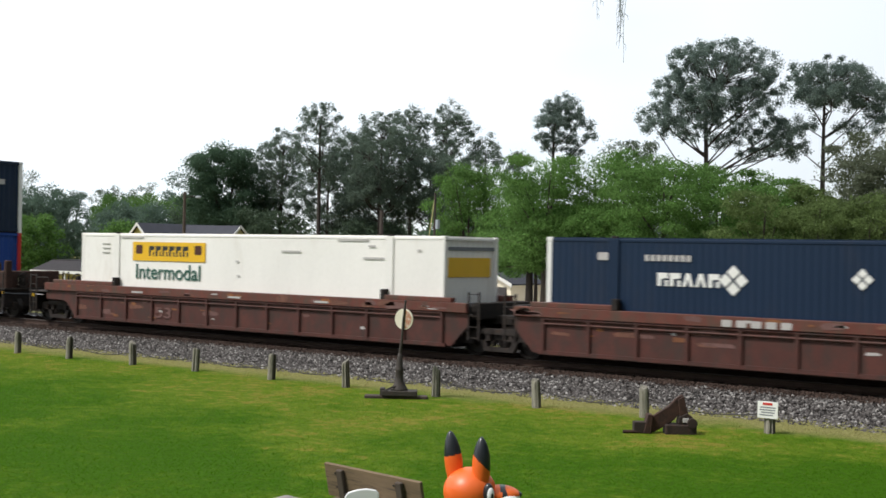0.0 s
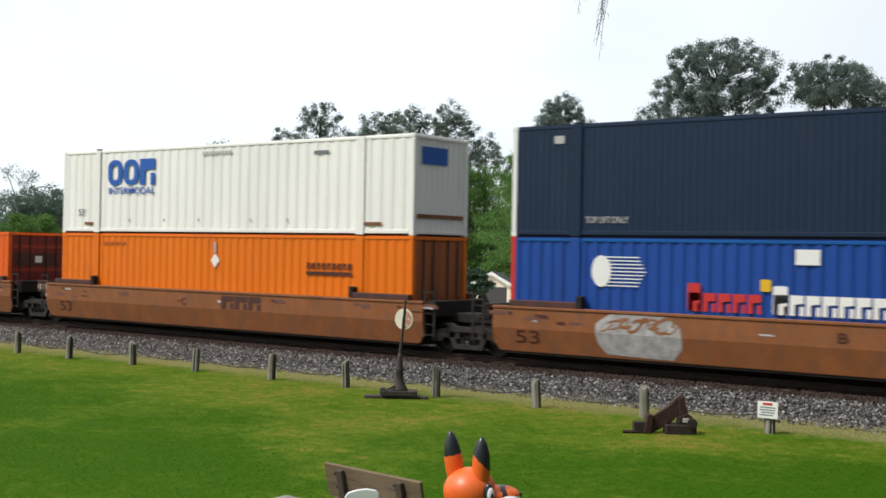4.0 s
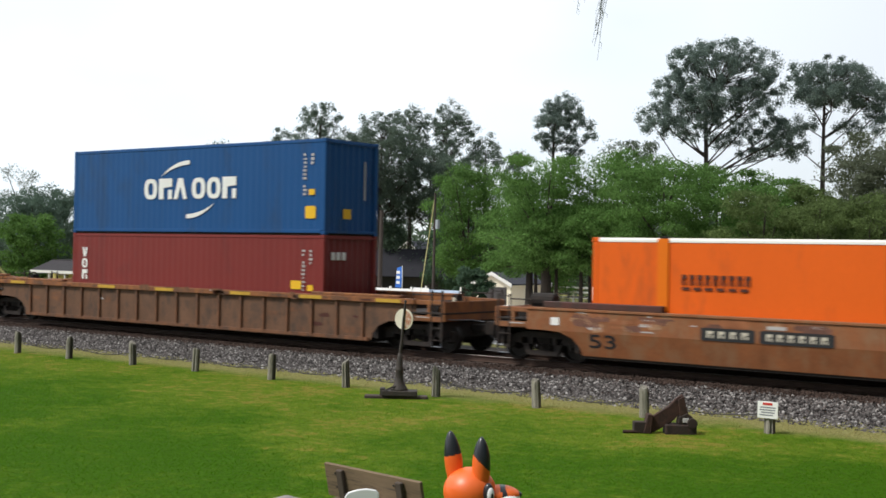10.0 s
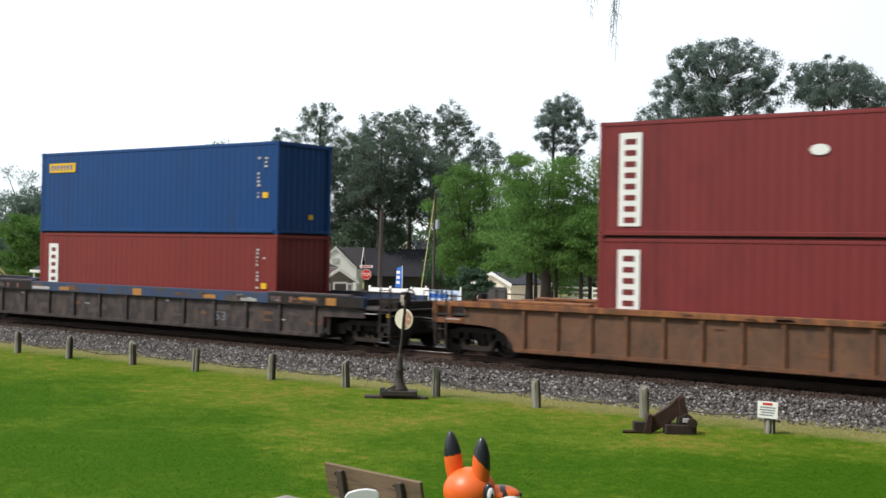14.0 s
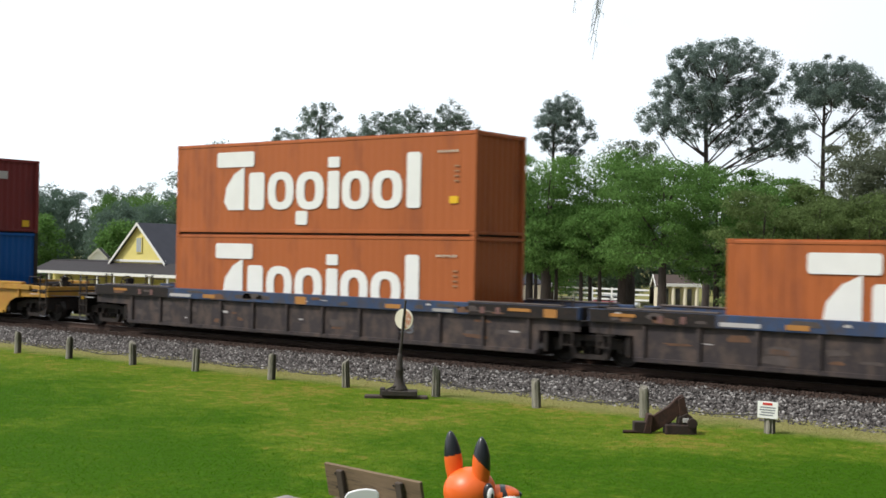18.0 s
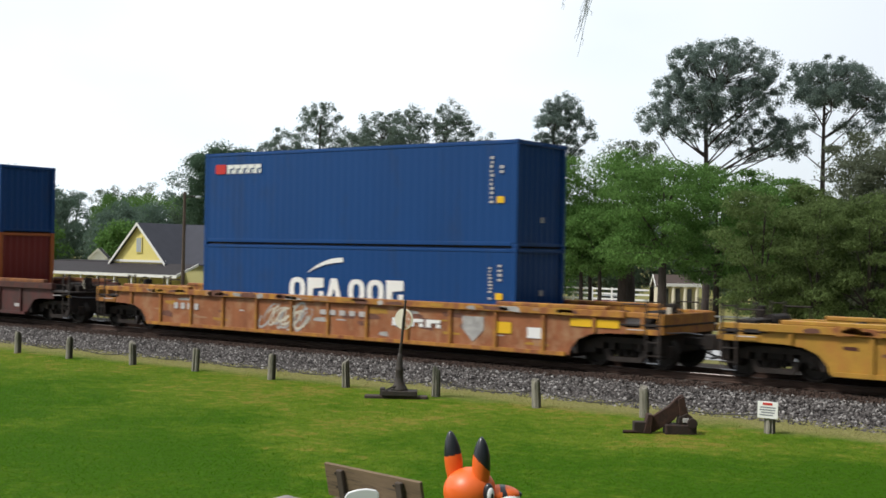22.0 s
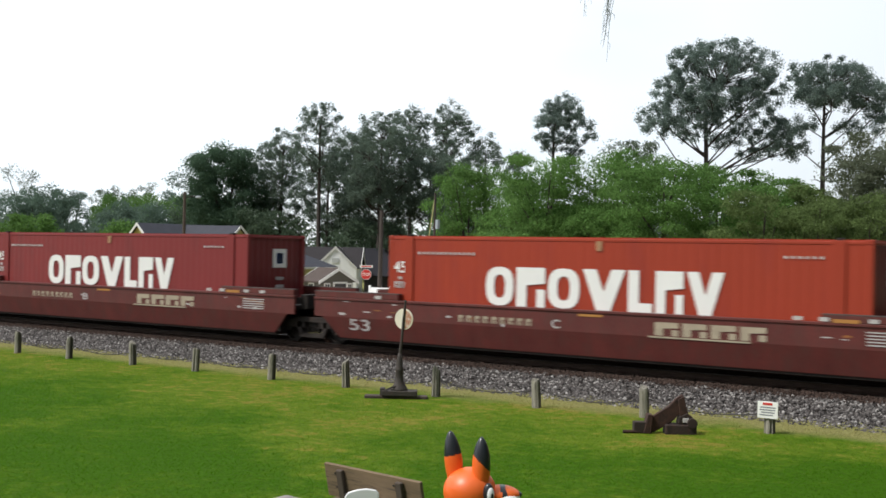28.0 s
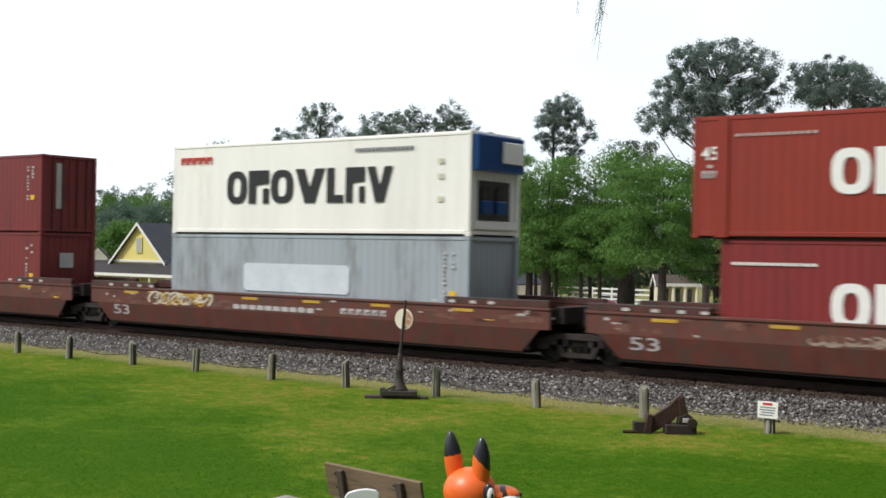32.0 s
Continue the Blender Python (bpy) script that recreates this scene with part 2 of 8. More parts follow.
M = {
    "white": paint("white_paint", (1.0, 0.97, 0.92), (0.72, 0.67, 0.6), 0.12),
    "clean_white": surface("white_vinyl", (0.82, 0.81, 0.78), 0.5, spread=0.05, bump=0),
    "navy": paint("navy_paint", (0.009, 0.024, 0.058), (0.02, 0.028, 0.05), 0.2),
    "stack_blue": paint("bright_blue_paint", (0.014, 0.07, 0.33), (0.016, 0.04, 0.14), 0.15),
    "deep_blue": paint("deep_blue_paint", (0.005, 0.055, 0.205), (0.016, 0.04, 0.11), 0.2),
    "mid_blue": paint("mid_blue_paint", (0.007, 0.078, 0.25), (0.02, 0.05, 0.12), 0.25),
    "sky_blue": paint("azure_paint", (0.003, 0.100, 0.37), (0.01, 0.07, 0.24), 0.1),
    "orange": paint("orange_paint", (0.86, 0.135, 0.008), (0.33, 0.07, 0.02), 0.15),
    "amber": paint("amber_orange_paint", (0.88, 0.19, 0.004), (0.42, 0.11, 0.02), 0.12),
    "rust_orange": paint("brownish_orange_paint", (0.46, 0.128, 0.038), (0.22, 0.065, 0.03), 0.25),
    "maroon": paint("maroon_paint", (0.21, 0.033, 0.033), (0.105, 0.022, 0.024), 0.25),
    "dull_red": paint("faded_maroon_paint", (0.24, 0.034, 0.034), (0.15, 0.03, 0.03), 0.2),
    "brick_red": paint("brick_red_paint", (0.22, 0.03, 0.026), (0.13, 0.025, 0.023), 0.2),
    "warm_red": paint("warm_brick_red_paint", (0.29, 0.040, 0.026), (0.22, 0.034, 0.026), 0.3),
    "vermilion": paint("vermilion_paint", (0.37, 0.048, 0.022), (0.27, 0.036, 0.024), 0.3),
    "red": surface("red_paint", (0.55, 0.03, 0.025), 0.5, spread=0.08),
    "grey_box": paint("grey_paint", (0.40, 0.445, 0.49), (0.16, 0.15, 0.14), 0.3),
    "tan": car_paint("tan_car_paint", (0.285, 0.096, 0.026), (0.20, 0.08, 0.034), 0.3, 0.6),
    "tan_red": car_paint("rusty_tan_car_paint", (0.275, 0.098, 0.034), (0.25, 0.13, 0.065), 0.22, 0.6),
    "brown": car_paint("brown_car_paint", (0.095, 0.03, 0.022), (0.05, 0.028, 0.022), 0.3, 0.65),
    "plum": car_paint("plum_brown_car_paint", (0.10, 0.031, 0.027), (0.06, 0.035, 0.03), 0.3, 0.65),
    "umber": car_paint("umber_car_paint", (0.155, 0.078, 0.042), (0.05, 0.034, 0.026), 0.1, 0.7),
    "umber_rib": car_paint("rusted_rib_paint", (0.20, 0.085, 0.038), (0.075, 0.045, 0.03), 0.3, 0.7),
    "chord_rust": car_paint("rusty_orange_chord", (0.30, 0.115, 0.035), (0.14, 0.055, 0.03), 0.35, 0.7),
    "car_red": car_paint("red_brown_car_paint", (0.12, 0.024, 0.019), (0.09, 0.027, 0.021), 0.25, 0.55),
    "car_red2": car_paint("weathered_red_car_paint", (0.145, 0.041, 0.028), (0.085, 0.05, 0.035), 0.3, 0.6),
    "charcoal": car_paint("charcoal_car_paint", (0.040, 0.031, 0.032), (0.10, 0.07, 0.055), 0.25, 0.65),
    "chord_blue": car_paint("blue_chord_paint", (0.035, 0.065, 0.14), (0.06, 0.05, 0.05), 0.25, 0.6),
    "yellow": car_paint("yellow_car_paint", (0.45, 0.245, 0.034), (0.42, 0.18, 0.035), 0.2, 0.55),
    "yellow_rust": car_paint("rusted_yellow_car_paint", (0.50, 0.235, 0.034), (0.25, 0.085, 0.035), 0.42, 0.65),
    "rust_panel": car_paint("rusted_panel_paint", (0.32, 0.115, 0.045), (0.40, 0.23, 0.12), 0.12, 0.65),
    "tan_dust": surface("pale_tan_dust", (0.36, 0.20, 0.11), 0.85, 0, 0.3, 5, 30, 0.05),
    "dusty_spray": surface("faded_spray_paint", (0.30, 0.23, 0.185), 0.8, 0, 0.5, 5, 20, 0),
    # dust on the cars, also the painted light along guide tops
    "dust_and_edge_light": surface("brown_dust_edge_light", (0.085, 0.068, 0.062), 0.85, 0, 0.3, 5, 30, 0.05),
    "plum_dust": surface("faded_plum_dust", (0.16, 0.085, 0.075), 0.85, 0, 0.3, 5, 30, 0.05),
    "rust_stain": surface("streaked_rust", (0.17, 0.075, 0.05), 0.8, 0, 0.4, 5, 30, 0.1, (0.09, 0.045, 0.035), 0.4),
    "faded_red": surface("faded_red_ink", (0.40, 0.105, 0.03), 0.7, spread=0.5, scale=7, grain=24, bump=0, dirt=(0.42, 0.20, 0.035), amount=0.5),
    "dull_yellow": surface("dull_yellow_vinyl", (0.52, 0.31, 0.035), 0.6, spread=0.2, grain=20, bump=0),
    "dull_amber": surface("dull_amber_vinyl", (0.42, 0.19, 0.045), 0.6, spread=0.2, grain=20, bump=0),
    "old_white": surface("yellowed_white_enamel", (0.74, 0.68, 0.55), 0.5, spread=0.12, scale=6, grain=40, bump=0.05),
    "sign_yellow": surface("yellow_vinyl", (0.78, 0.46, 0.015), 0.5, spread=0.06, bump=0),
    "ink": surface("black_ink", (0.022, 0.022, 0.024), 0.5, spread=0.1, bump=0),
    "ink_brown": surface("brown_ink", (0.07, 0.02, 0.012), 0.5, spread=0.15, bump=0),
    "ink_green": surface("green_ink", (0.02, 0.10, 0.075), 0.5, spread=0.1, bump=0),
    "ink_blue": surface("blue_ink", (0.015, 0.10, 0.42), 0.5, spread=0.1, bump=0),
    "ink_grey": surface("grey_ink", (0.16, 0.17, 0.19), 0.5, spread=0.1, bump=0),
    "faint": surface("faded_white_ink", (0.48, 0.455, 0.44), 0.6, spread=0.2, grain=20, bump=0),
    "patch_grey": surface("pale_grey_touch_up_paint", (0.60, 0.65, 0.71), 0.6, spread=0.15, grain=20, bump=0),
    "pale": surface("worn_cream_ink", (0.58, 0.53, 0.42), 0.6, spread=0.2, grain=20, bump=0),
    "dull_cream": surface("dull_cream_ink", (0.38, 0.32, 0.23), 0.6, spread=0.25, grain=20, bump=0),
    "chalk": surface("spray_paint", (0.38, 0.365, 0.345), 0.6, spread=0.5, scale=5, grain=14, bump=0),
    "steel_dark": surface("grimy_cast_steel", (0.019, 0.015, 0.013), 0.85, 0.1, 0.3, 4, 40, 0.25, (0.045, 0.027, 0.018), 0.3),
    "steel_mid": surface("dusty_steel", (0.033, 0.026, 0.023), 0.8, 0.1, 0.3, 4, 40, 0.2, (0.075, 0.045, 0.03), 0.3),
    "wheel": surface("wheel_steel", (0.03, 0.025, 0.022), 0.55, 0.5, 0.3, 5, 40, 0.1),
    "rail_rust": surface("rusted_rail", (0.062, 0.036, 0.026), 0.75, 0.2, 0.3, 3, 50, 0.2),
    "rail_top": surface("polished_rail_head", (0.22, 0.20, 0.19), 0.42, 0.8, 0.1, 3, 50, 0.05),
    "rust": surface("rusted_iron", (0.062, 0.031, 0.023), 0.85, 0.2, 0.4, 6, 60, 0.5, (0.03, 0.02, 0.017), 0.4),
    "iron": surface("dark_painted_iron", (0.052, 0.043, 0.038), 0.7, 0.2, 0.3, 6, 60, 0.3, (0.08, 0.045, 0.03), 0.2),
    "old_iron": surface("blackened_rusty_iron", (0.036, 0.025, 0.021), 0.85, 0.1, 0.4, 6, 60, 0.5, (0.07, 0.035, 0.024), 0.3),
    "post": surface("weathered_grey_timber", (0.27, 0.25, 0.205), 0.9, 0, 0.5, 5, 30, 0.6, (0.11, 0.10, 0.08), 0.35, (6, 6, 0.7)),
    # darker copy of the post timber: the shaded side painted in
    "post_shade": surface("shaded_timber", (0.085, 0.075, 0.060), 0.9, 0, 0.5, 5, 30, 0.6, (0.05, 0.042, 0.034), 0.35, (6, 6, 0.7)),
    "plank": surface("brown_board", (0.18, 0.122, 0.072), 0.8, 0, 0.25, 3, 40, 0.3, (0.06, 0.045, 0.034), 0.3, (0.5, 5, 5)),
    "brace": surface("dark_brown_timber", (0.075, 0.055, 0.042), 0.8, 0, 0.2, 3, 40, 0.3),
    "tie": surface("creosoted_timber", (0.062, 0.046, 0.036), 0.9, 0, 0.3, 3, 30, 0.5),
    "stone": surface("granite_ballast", (0.082, 0.074, 0.070), 0.9, 0, 0.25, 9, 60, 0.3, per_island=0.8, spec=0.2),
    "pale_stone": surface("pale_granite_ballast", (0.28, 0.265, 0.25), 0.9, 0, 0.2, 9, 60, 0.3, per_island=0.4, spec=0.2),
    "stained_stone": surface("rust_stained_ballast", (0.048, 0.033, 0.027), 0.95, 0, 0.25, 9, 60, 0.3, per_island=0.5, spec=0.1),
    "bed": surface("ballast_fines", (0.040, 0.033, 0.030), 0.95, 0, 0.4, 6, 28, 0.8, spec=0.1),
    "vinyl_orange": surface("glossy_orange_vinyl", (0.86, 0.145, 0.018), 0.42, spread=0.04, bump=0.02, spec=0.6),
    "vinyl_black": surface("glossy_black_vinyl", (0.018, 0.02, 0.024), 0.28, spread=0.05, bump=0.02, spec=0.6),
    "vinyl_white": surface("glossy_white_vinyl", (0.8, 0.8, 0.8), 0.3, spread=0.03, bump=0.02, spec=0.6),
    "plastic_grey": surface("taupe_plastic", (0.25, 0.21, 0.215), 0.6, spread=0.06, bump=0.05),
    # haze is put into the needle colours: paler and bluer than real needles
    "needles": surface("pine_needles", (0.168, 0.220, 0.190), 0.7, 0, 0.25, 0.35, 20, 0, per_island=0.2, see_through=0.5, spec=0.08),
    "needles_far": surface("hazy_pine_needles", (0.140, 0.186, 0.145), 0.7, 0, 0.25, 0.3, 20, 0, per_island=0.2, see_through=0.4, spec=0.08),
    "leaf_dark": surface("dark_oak_leaves", (0.078, 0.132, 0.082), 0.6, 0, 0.3, 0.3, 20, 0, per_island=0.2, see_through=0.38, spec=0.08),
    # lightened, with the haze behind the houses painted in
    "leaf_low": surface("hazed_village_leaves", (0.105, 0.150, 0.098), 0.65, 0, 0.3, 0.3, 20, 0, per_island=0.2, see_through=0.45, spec=0.08),
    "leaf": surface("fresh_green_leaves", (0.120, 0.226, 0.060), 0.6, 0, 0.4, 0.35, 20, 0, per_island=0.35, see_through=0.5, spec=0.08),
    "leaf_olive": surface("olive_leaves", (0.135, 0.190, 0.066), 0.6, 0, 0.4, 0.4, 20, 0, per_island=0.35, see_through=0.6, spec=0.08),
    "leaf_grey": surface("grey_green_leaves", (0.135, 0.155, 0.100), 0.65, 0, 0.3, 0.3, 20, 0, per_island=0.25, see_through=0.5, spec=0.08),
    # distance haze painted into the leaf colour
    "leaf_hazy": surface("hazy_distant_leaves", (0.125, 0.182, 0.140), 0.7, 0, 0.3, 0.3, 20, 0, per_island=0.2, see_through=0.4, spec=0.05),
    "leaf_thin": surface("pale_spring_leaves", (0.15, 0.19, 0.135), 0.7, 0, 0.3, 0.4, 20, 0, per_island=0.5, see_through=0.3, spec=0.08),
    "bark": surface("grey_brown_bark", (0.062, 0.050, 0.044), 0.95, 0, 0.35, 2, 20, 0.8, streak=(4, 4, 0.7)),
    "moss": surface("spanish_moss_strands", (0.50, 0.50, 0.50), 0.95, 0, 0.2, 8, 60, 0, per_island=0.4),
    "shingle": surface("grey_shingles", (0.05, 0.052, 0.066), 0.9, 0, 0.15, 1.2, 14, 0.4, per_piece=0.12),
    "shingle_porch": surface("weathered_porch_shingles", (0.03, 0.026, 0.028), 0.9, 0, 0.15, 1.2, 14, 0.4),
    "shingle_dark": surface("dark_slate_shingles", (0.02, 0.02, 0.026), 0.9, 0, 0.15, 1.2, 14, 0.4),
    "shingle_brown": surface("brown_shingles", (0.075, 0.055, 0.047), 0.9, 0, 0.15, 1.2, 14, 0.4),
    "siding_yellow": surface("pale_yellow_siding", (0.70, 0.60, 0.20), 0.7, 0, 0.06, 1, 20, 0.1),
    # darker olive copy of the yellow siding, for the office's shaded side
    "siding_shaded": surface("shaded_yellow_siding", (0.50, 0.47, 0.22), 0.7, 0, 0.08, 1, 20, 0.1),
    "siding_white": surface("white_siding", (0.90, 0.90, 0.89), 0.7, 0, 0.05, 1, 20, 0.1),
    "siding_drab": surface("weathered_drab_siding", (0.135, 0.125, 0.105), 0.85, 0, 0.12, 1, 20, 0.1),
    "siding_tan": surface("tan_stucco", (0.80, 0.73, 0.58), 0.8, 0, 0.08, 1, 20, 0.1),
    "trim": surface("white_trim", (0.74, 0.73, 0.70), 0.6, 0, 0.05, 1, 20, 0.05),
    "glass": surface("dark_window_glass", (0.04, 0.045, 0.05), 0.08, 0, 0.1, 2, 20, 0, spec=0.8),
    "door_dark": surface("dark_door", (0.05, 0.045, 0.045), 0.5, 0, 0.1),
    "asphalt": surface("pale_worn_asphalt", (0.40, 0.40, 0.40), 0.95, 0, 0.15, 0.6, 30, 0.3),
    "sand": surface("pale_sand", (0.62, 0.57, 0.50), 0.95, 0, 0.2, 0.5, 25, 0.3),
    "vinyl_fence": surface("white_fence_vinyl", (0.80, 0.80, 0.80), 0.5, 0, 0.04, 2, 30, 0),
    "banner_blue": surface("blue_banner", (0.03, 0.15, 0.55), 0.6, 0, 0.08, bump=0),
    "sign_grey": surface("pale_grey_sign_paint", (0.55, 0.56, 0.55), 0.6, 0, 0.08, bump=0),
    "banner_pale": surface("pale_blue_banner", (0.45, 0.56, 0.72), 0.6, 0, 0.08, bump=0),
    "car_paint": surface("dark_red_car_paint", (0.17, 0.012, 0.018), 0.25, 0.2, 0.05, bump=0, spec=0.6),
    "white_car_paint": surface("white_car_paint", (0.78, 0.78, 0.78), 0.25, 0.0, 0.04, bump=0, spec=0.6),
    "rubber": surface("rubber", (0.02, 0.02, 0.02), 0.8, 0, 0.1),
    "worn_red": surface("flaked_red_paint", (0.42, 0.17, 0.09), 0.7, 0, 0.3, 14, 60, 0.1, (0.66, 0.60, 0.52), 0.5),
    "cable": surface("steel_cable", (0.035, 0.032, 0.03), 0.6, 0.4, 0.2),
}


# ---- building blocks ----
class Shape:
    """Collects faces for one mesh."""

    def __init__(self):
        self.v, self.f, self.k = [], [], []

    def add(self, verts, faces, k=0):
        o = len(self.v)
        self.v.extend(verts)
        self.f.extend([tuple(i + o for i in f) for f in faces])
        self.k.extend([k] * len(faces))
        return self

    def box(self, x0, x1, y0, y1, z0, z1, k=0):
        v = [(x, y, z) for z in (z0, z1) for y in (y0, y1) for x in (x0, x1)]
        return self.add(v, [(0, 2, 3, 1), (4, 5, 7, 6), (0, 1, 5, 4), (2, 6, 7, 3), (0, 4, 6, 2), (1, 3, 7, 5)], k)

    def slab(self, poly, y0, y1, k=0, lean=None):
        """A polygon of (x, z), counter-clockwise as seen from -y, made thick from y0 to y1."""
        n = len(poly)
        sh = lean or (lambda z: 0.0)
        v = [(x, y0 + sh(z), z) for x, z in poly] + [(x, y1 + sh(z), z) for x, z in poly]
        f = [tuple(range(n)), tuple(range(2 * n - 1, n - 1, -1))]
        f += [(i, i + n, (i + 1) % n + n, (i + 1) % n) for i in range(n)]
        return self.add(v, f, k)

    def beam(self, poly, x0, x1, k=0):
        """A polygon of (y, z), made long from x0 to x1."""
        n = len(poly)
        v = [(x0, y, z) for y, z in poly] + [(x1, y, z) for y, z in poly]
        f = [tuple(range(n - 1, -1, -1)), tuple(range(n, 2 * n))]
        f += [(i, (i + 1) % n, (i + 1) % n + n, i + n) for i in range(n)]
        return self.add(v, f, k)

    def tube(self, pts, radii, n=8, k=0, cap=True):
        pts = [Vector(p) for p in pts]
        if isinstance(radii, (int, float)):
            radii = [radii] * len(pts)
        v, side = [], None
        for i, p in enumerate(pts):
            d = (pts[min(i + 1, len(pts) - 1)] - pts[max(i - 1, 0)]).normalized()
            if side is None:
                side = d.orthogonal().normalized()
            side = (side - d * side.dot(d)).normalized()
            up = d.cross(side)
            for j in range(n):
                a = 2 * math.pi * j / n
                v.append(tuple(p + radii[i] * (math.cos(a) * side + math.sin(a) * up)))
        f = [(i * n + j, i * n + (j + 1) % n, (i + 1) * n + (j + 1) % n, (i + 1) * n + j) for i in range(len(pts) - 1) for j in range(n)]
        if cap:
            f += [tuple(range(n - 1, -1, -1)), tuple(range((len(pts) - 1) * n, len(pts) * n))]
        return self.add(v, f, k)

    def ball(self, c, r, nu=14, nv=9, k=0, top=None):
        """An ellipsoid; r is three radii."""
        v = []
        for i in range(nv + 1):
            a = math.pi * i / nv
            for j in range(nu):
                b = 2 * math.pi * j / nu
                v.append((c[0] + r[0] * math.sin(a) * math.cos(b), c[1] + r[1] * math.sin(a) * math.sin(b), c[2] + r[2] * math.cos(a)))
        f = [(i * nu + j, (i + 1) * nu + j, (i + 1) * nu + (j + 1) % nu, i * nu + (j + 1) % nu) for i in range(nv) for j in range(nu)]
        return self.add(v, f, k)

    def mesh(self, name, bevel=0.0, smooth=False):
        me = bpy.data.meshes.new(name)
        me.from_pydata(self.v, [], self.f)
        if bevel:
            bm = bmesh.new()
            bm.from_mesh(me)
            bmesh.ops.bevel(bm, geom=bm.edges[:], offset=bevel, segments=1, affect="EDGES", clamp_overlap=True)
            bm.to_mesh(me)
            bm.free()
        elif any(self.k):
            me.polygons.foreach_set("material_index", self.k)
        if smooth:
            me.polygons.foreach_set("use_smooth", [True] * len(me.polygons))
        me.update()
        return me


STORE = {}


def kept(key, make):
    """One mesh for all alike pieces."""
    if key not in STORE:
        STORE[key] = make()
    return STORE[key]


def part(name, data, mats, parent, label="", at=None):
    """Links a mesh (or Shape) as one object under a thing or a part. Materials sit on the object."""
    if isinstance(data, Shape):
        data = data.mesh(name)
    mats = mats if isinstance(mats, (list, tuple)) else [mats]
    if not data.materials:
        for m in mats:
            data.materials.append(m)
    ob = new(name, data)
    for i, m in enumerate(mats):
        if data.materials[i] != m:
            ob.material_slots[i].link = "OBJECT"
            ob.material_slots[i].material = m
    ob.parent = parent
    if at is not None:
        ob.matrix_basis = at
    if label:
        tagged(ob, label)
    return ob


def thing(name, label, category, group="", kind="", at=None):
    ob = new(name)
    if at is not None:
        ob.matrix_basis = at
    return tagged(ob, label, category, group, kind)


def solid(name, data, mats, label, category, group="", kind="", at=None):
    """A thing of one mesh."""
    return tagged(part(name, data, mats, None, "", at), label, category, group, kind)


def lettering(text, width, height):
    """A flat mesh of the text, standing in the x-z plane, its lower left corner at the origin."""
    cu = bpy.data.curves.new("text", "FONT")
    cu.body = text
    cu.extrude = 0.003
    cu.offset = 0.008
    ob = bpy.data.objects.new("text", cu)
    scene.collection.objects.link(ob)
    me = bpy.data.meshes.new_from_object(ob.evaluated_get(bpy.context.evaluated_depsgraph_get()))
    bpy.data.objects.remove(ob)
    co = np.empty(len(me.vertices) * 3)
    me.vertices.foreach_get("co", co)
    co = co.reshape(-1, 3)
    lo, hi = co.min(0), co.max(0)
    out = np.stack([(co[:, 0] - lo[0]) / (hi[0] - lo[0]) * width, -co[:, 2], (co[:, 1] - lo[1]) / (hi[1] - lo[1]) * height], 1)
    me.vertices.foreach_set("co", out.ravel())
    me.materials.clear()
    me.update()
    return me


# ---- ground ----
def ground_z(y):
    s = min(max((y - 40) / 44, 0), 1)
    return -1.9 * s * s * (3 - 2 * s)


# yellow patches (+) and dark green ones (-) with tree shade painted in: x, y, reach, weight
PATCHES = ((-13.6, 14.2, 1.7, 0.5), (-19.0, 18.0, 4.2, 0.35), (-14.5, 16.6, 2.6, 0.35), (-11.2, 13.0, 1.2, 0.45), (-12.6, 19.0, 3.0, 0.2), (-8.6, 18.9, 1.6, 0.3),
           (-21.0, 14.0, 5.0, -0.35), (-14.5, 10.5, 4.2, -0.38), (-5.2, 16.5, 5.0, -0.8), (-9.6, 14.6, 2.2, -0.35), (-16.9, 15.4, 1.3, -0.2), (-26.0, 17.2, 3.0, -0.2))


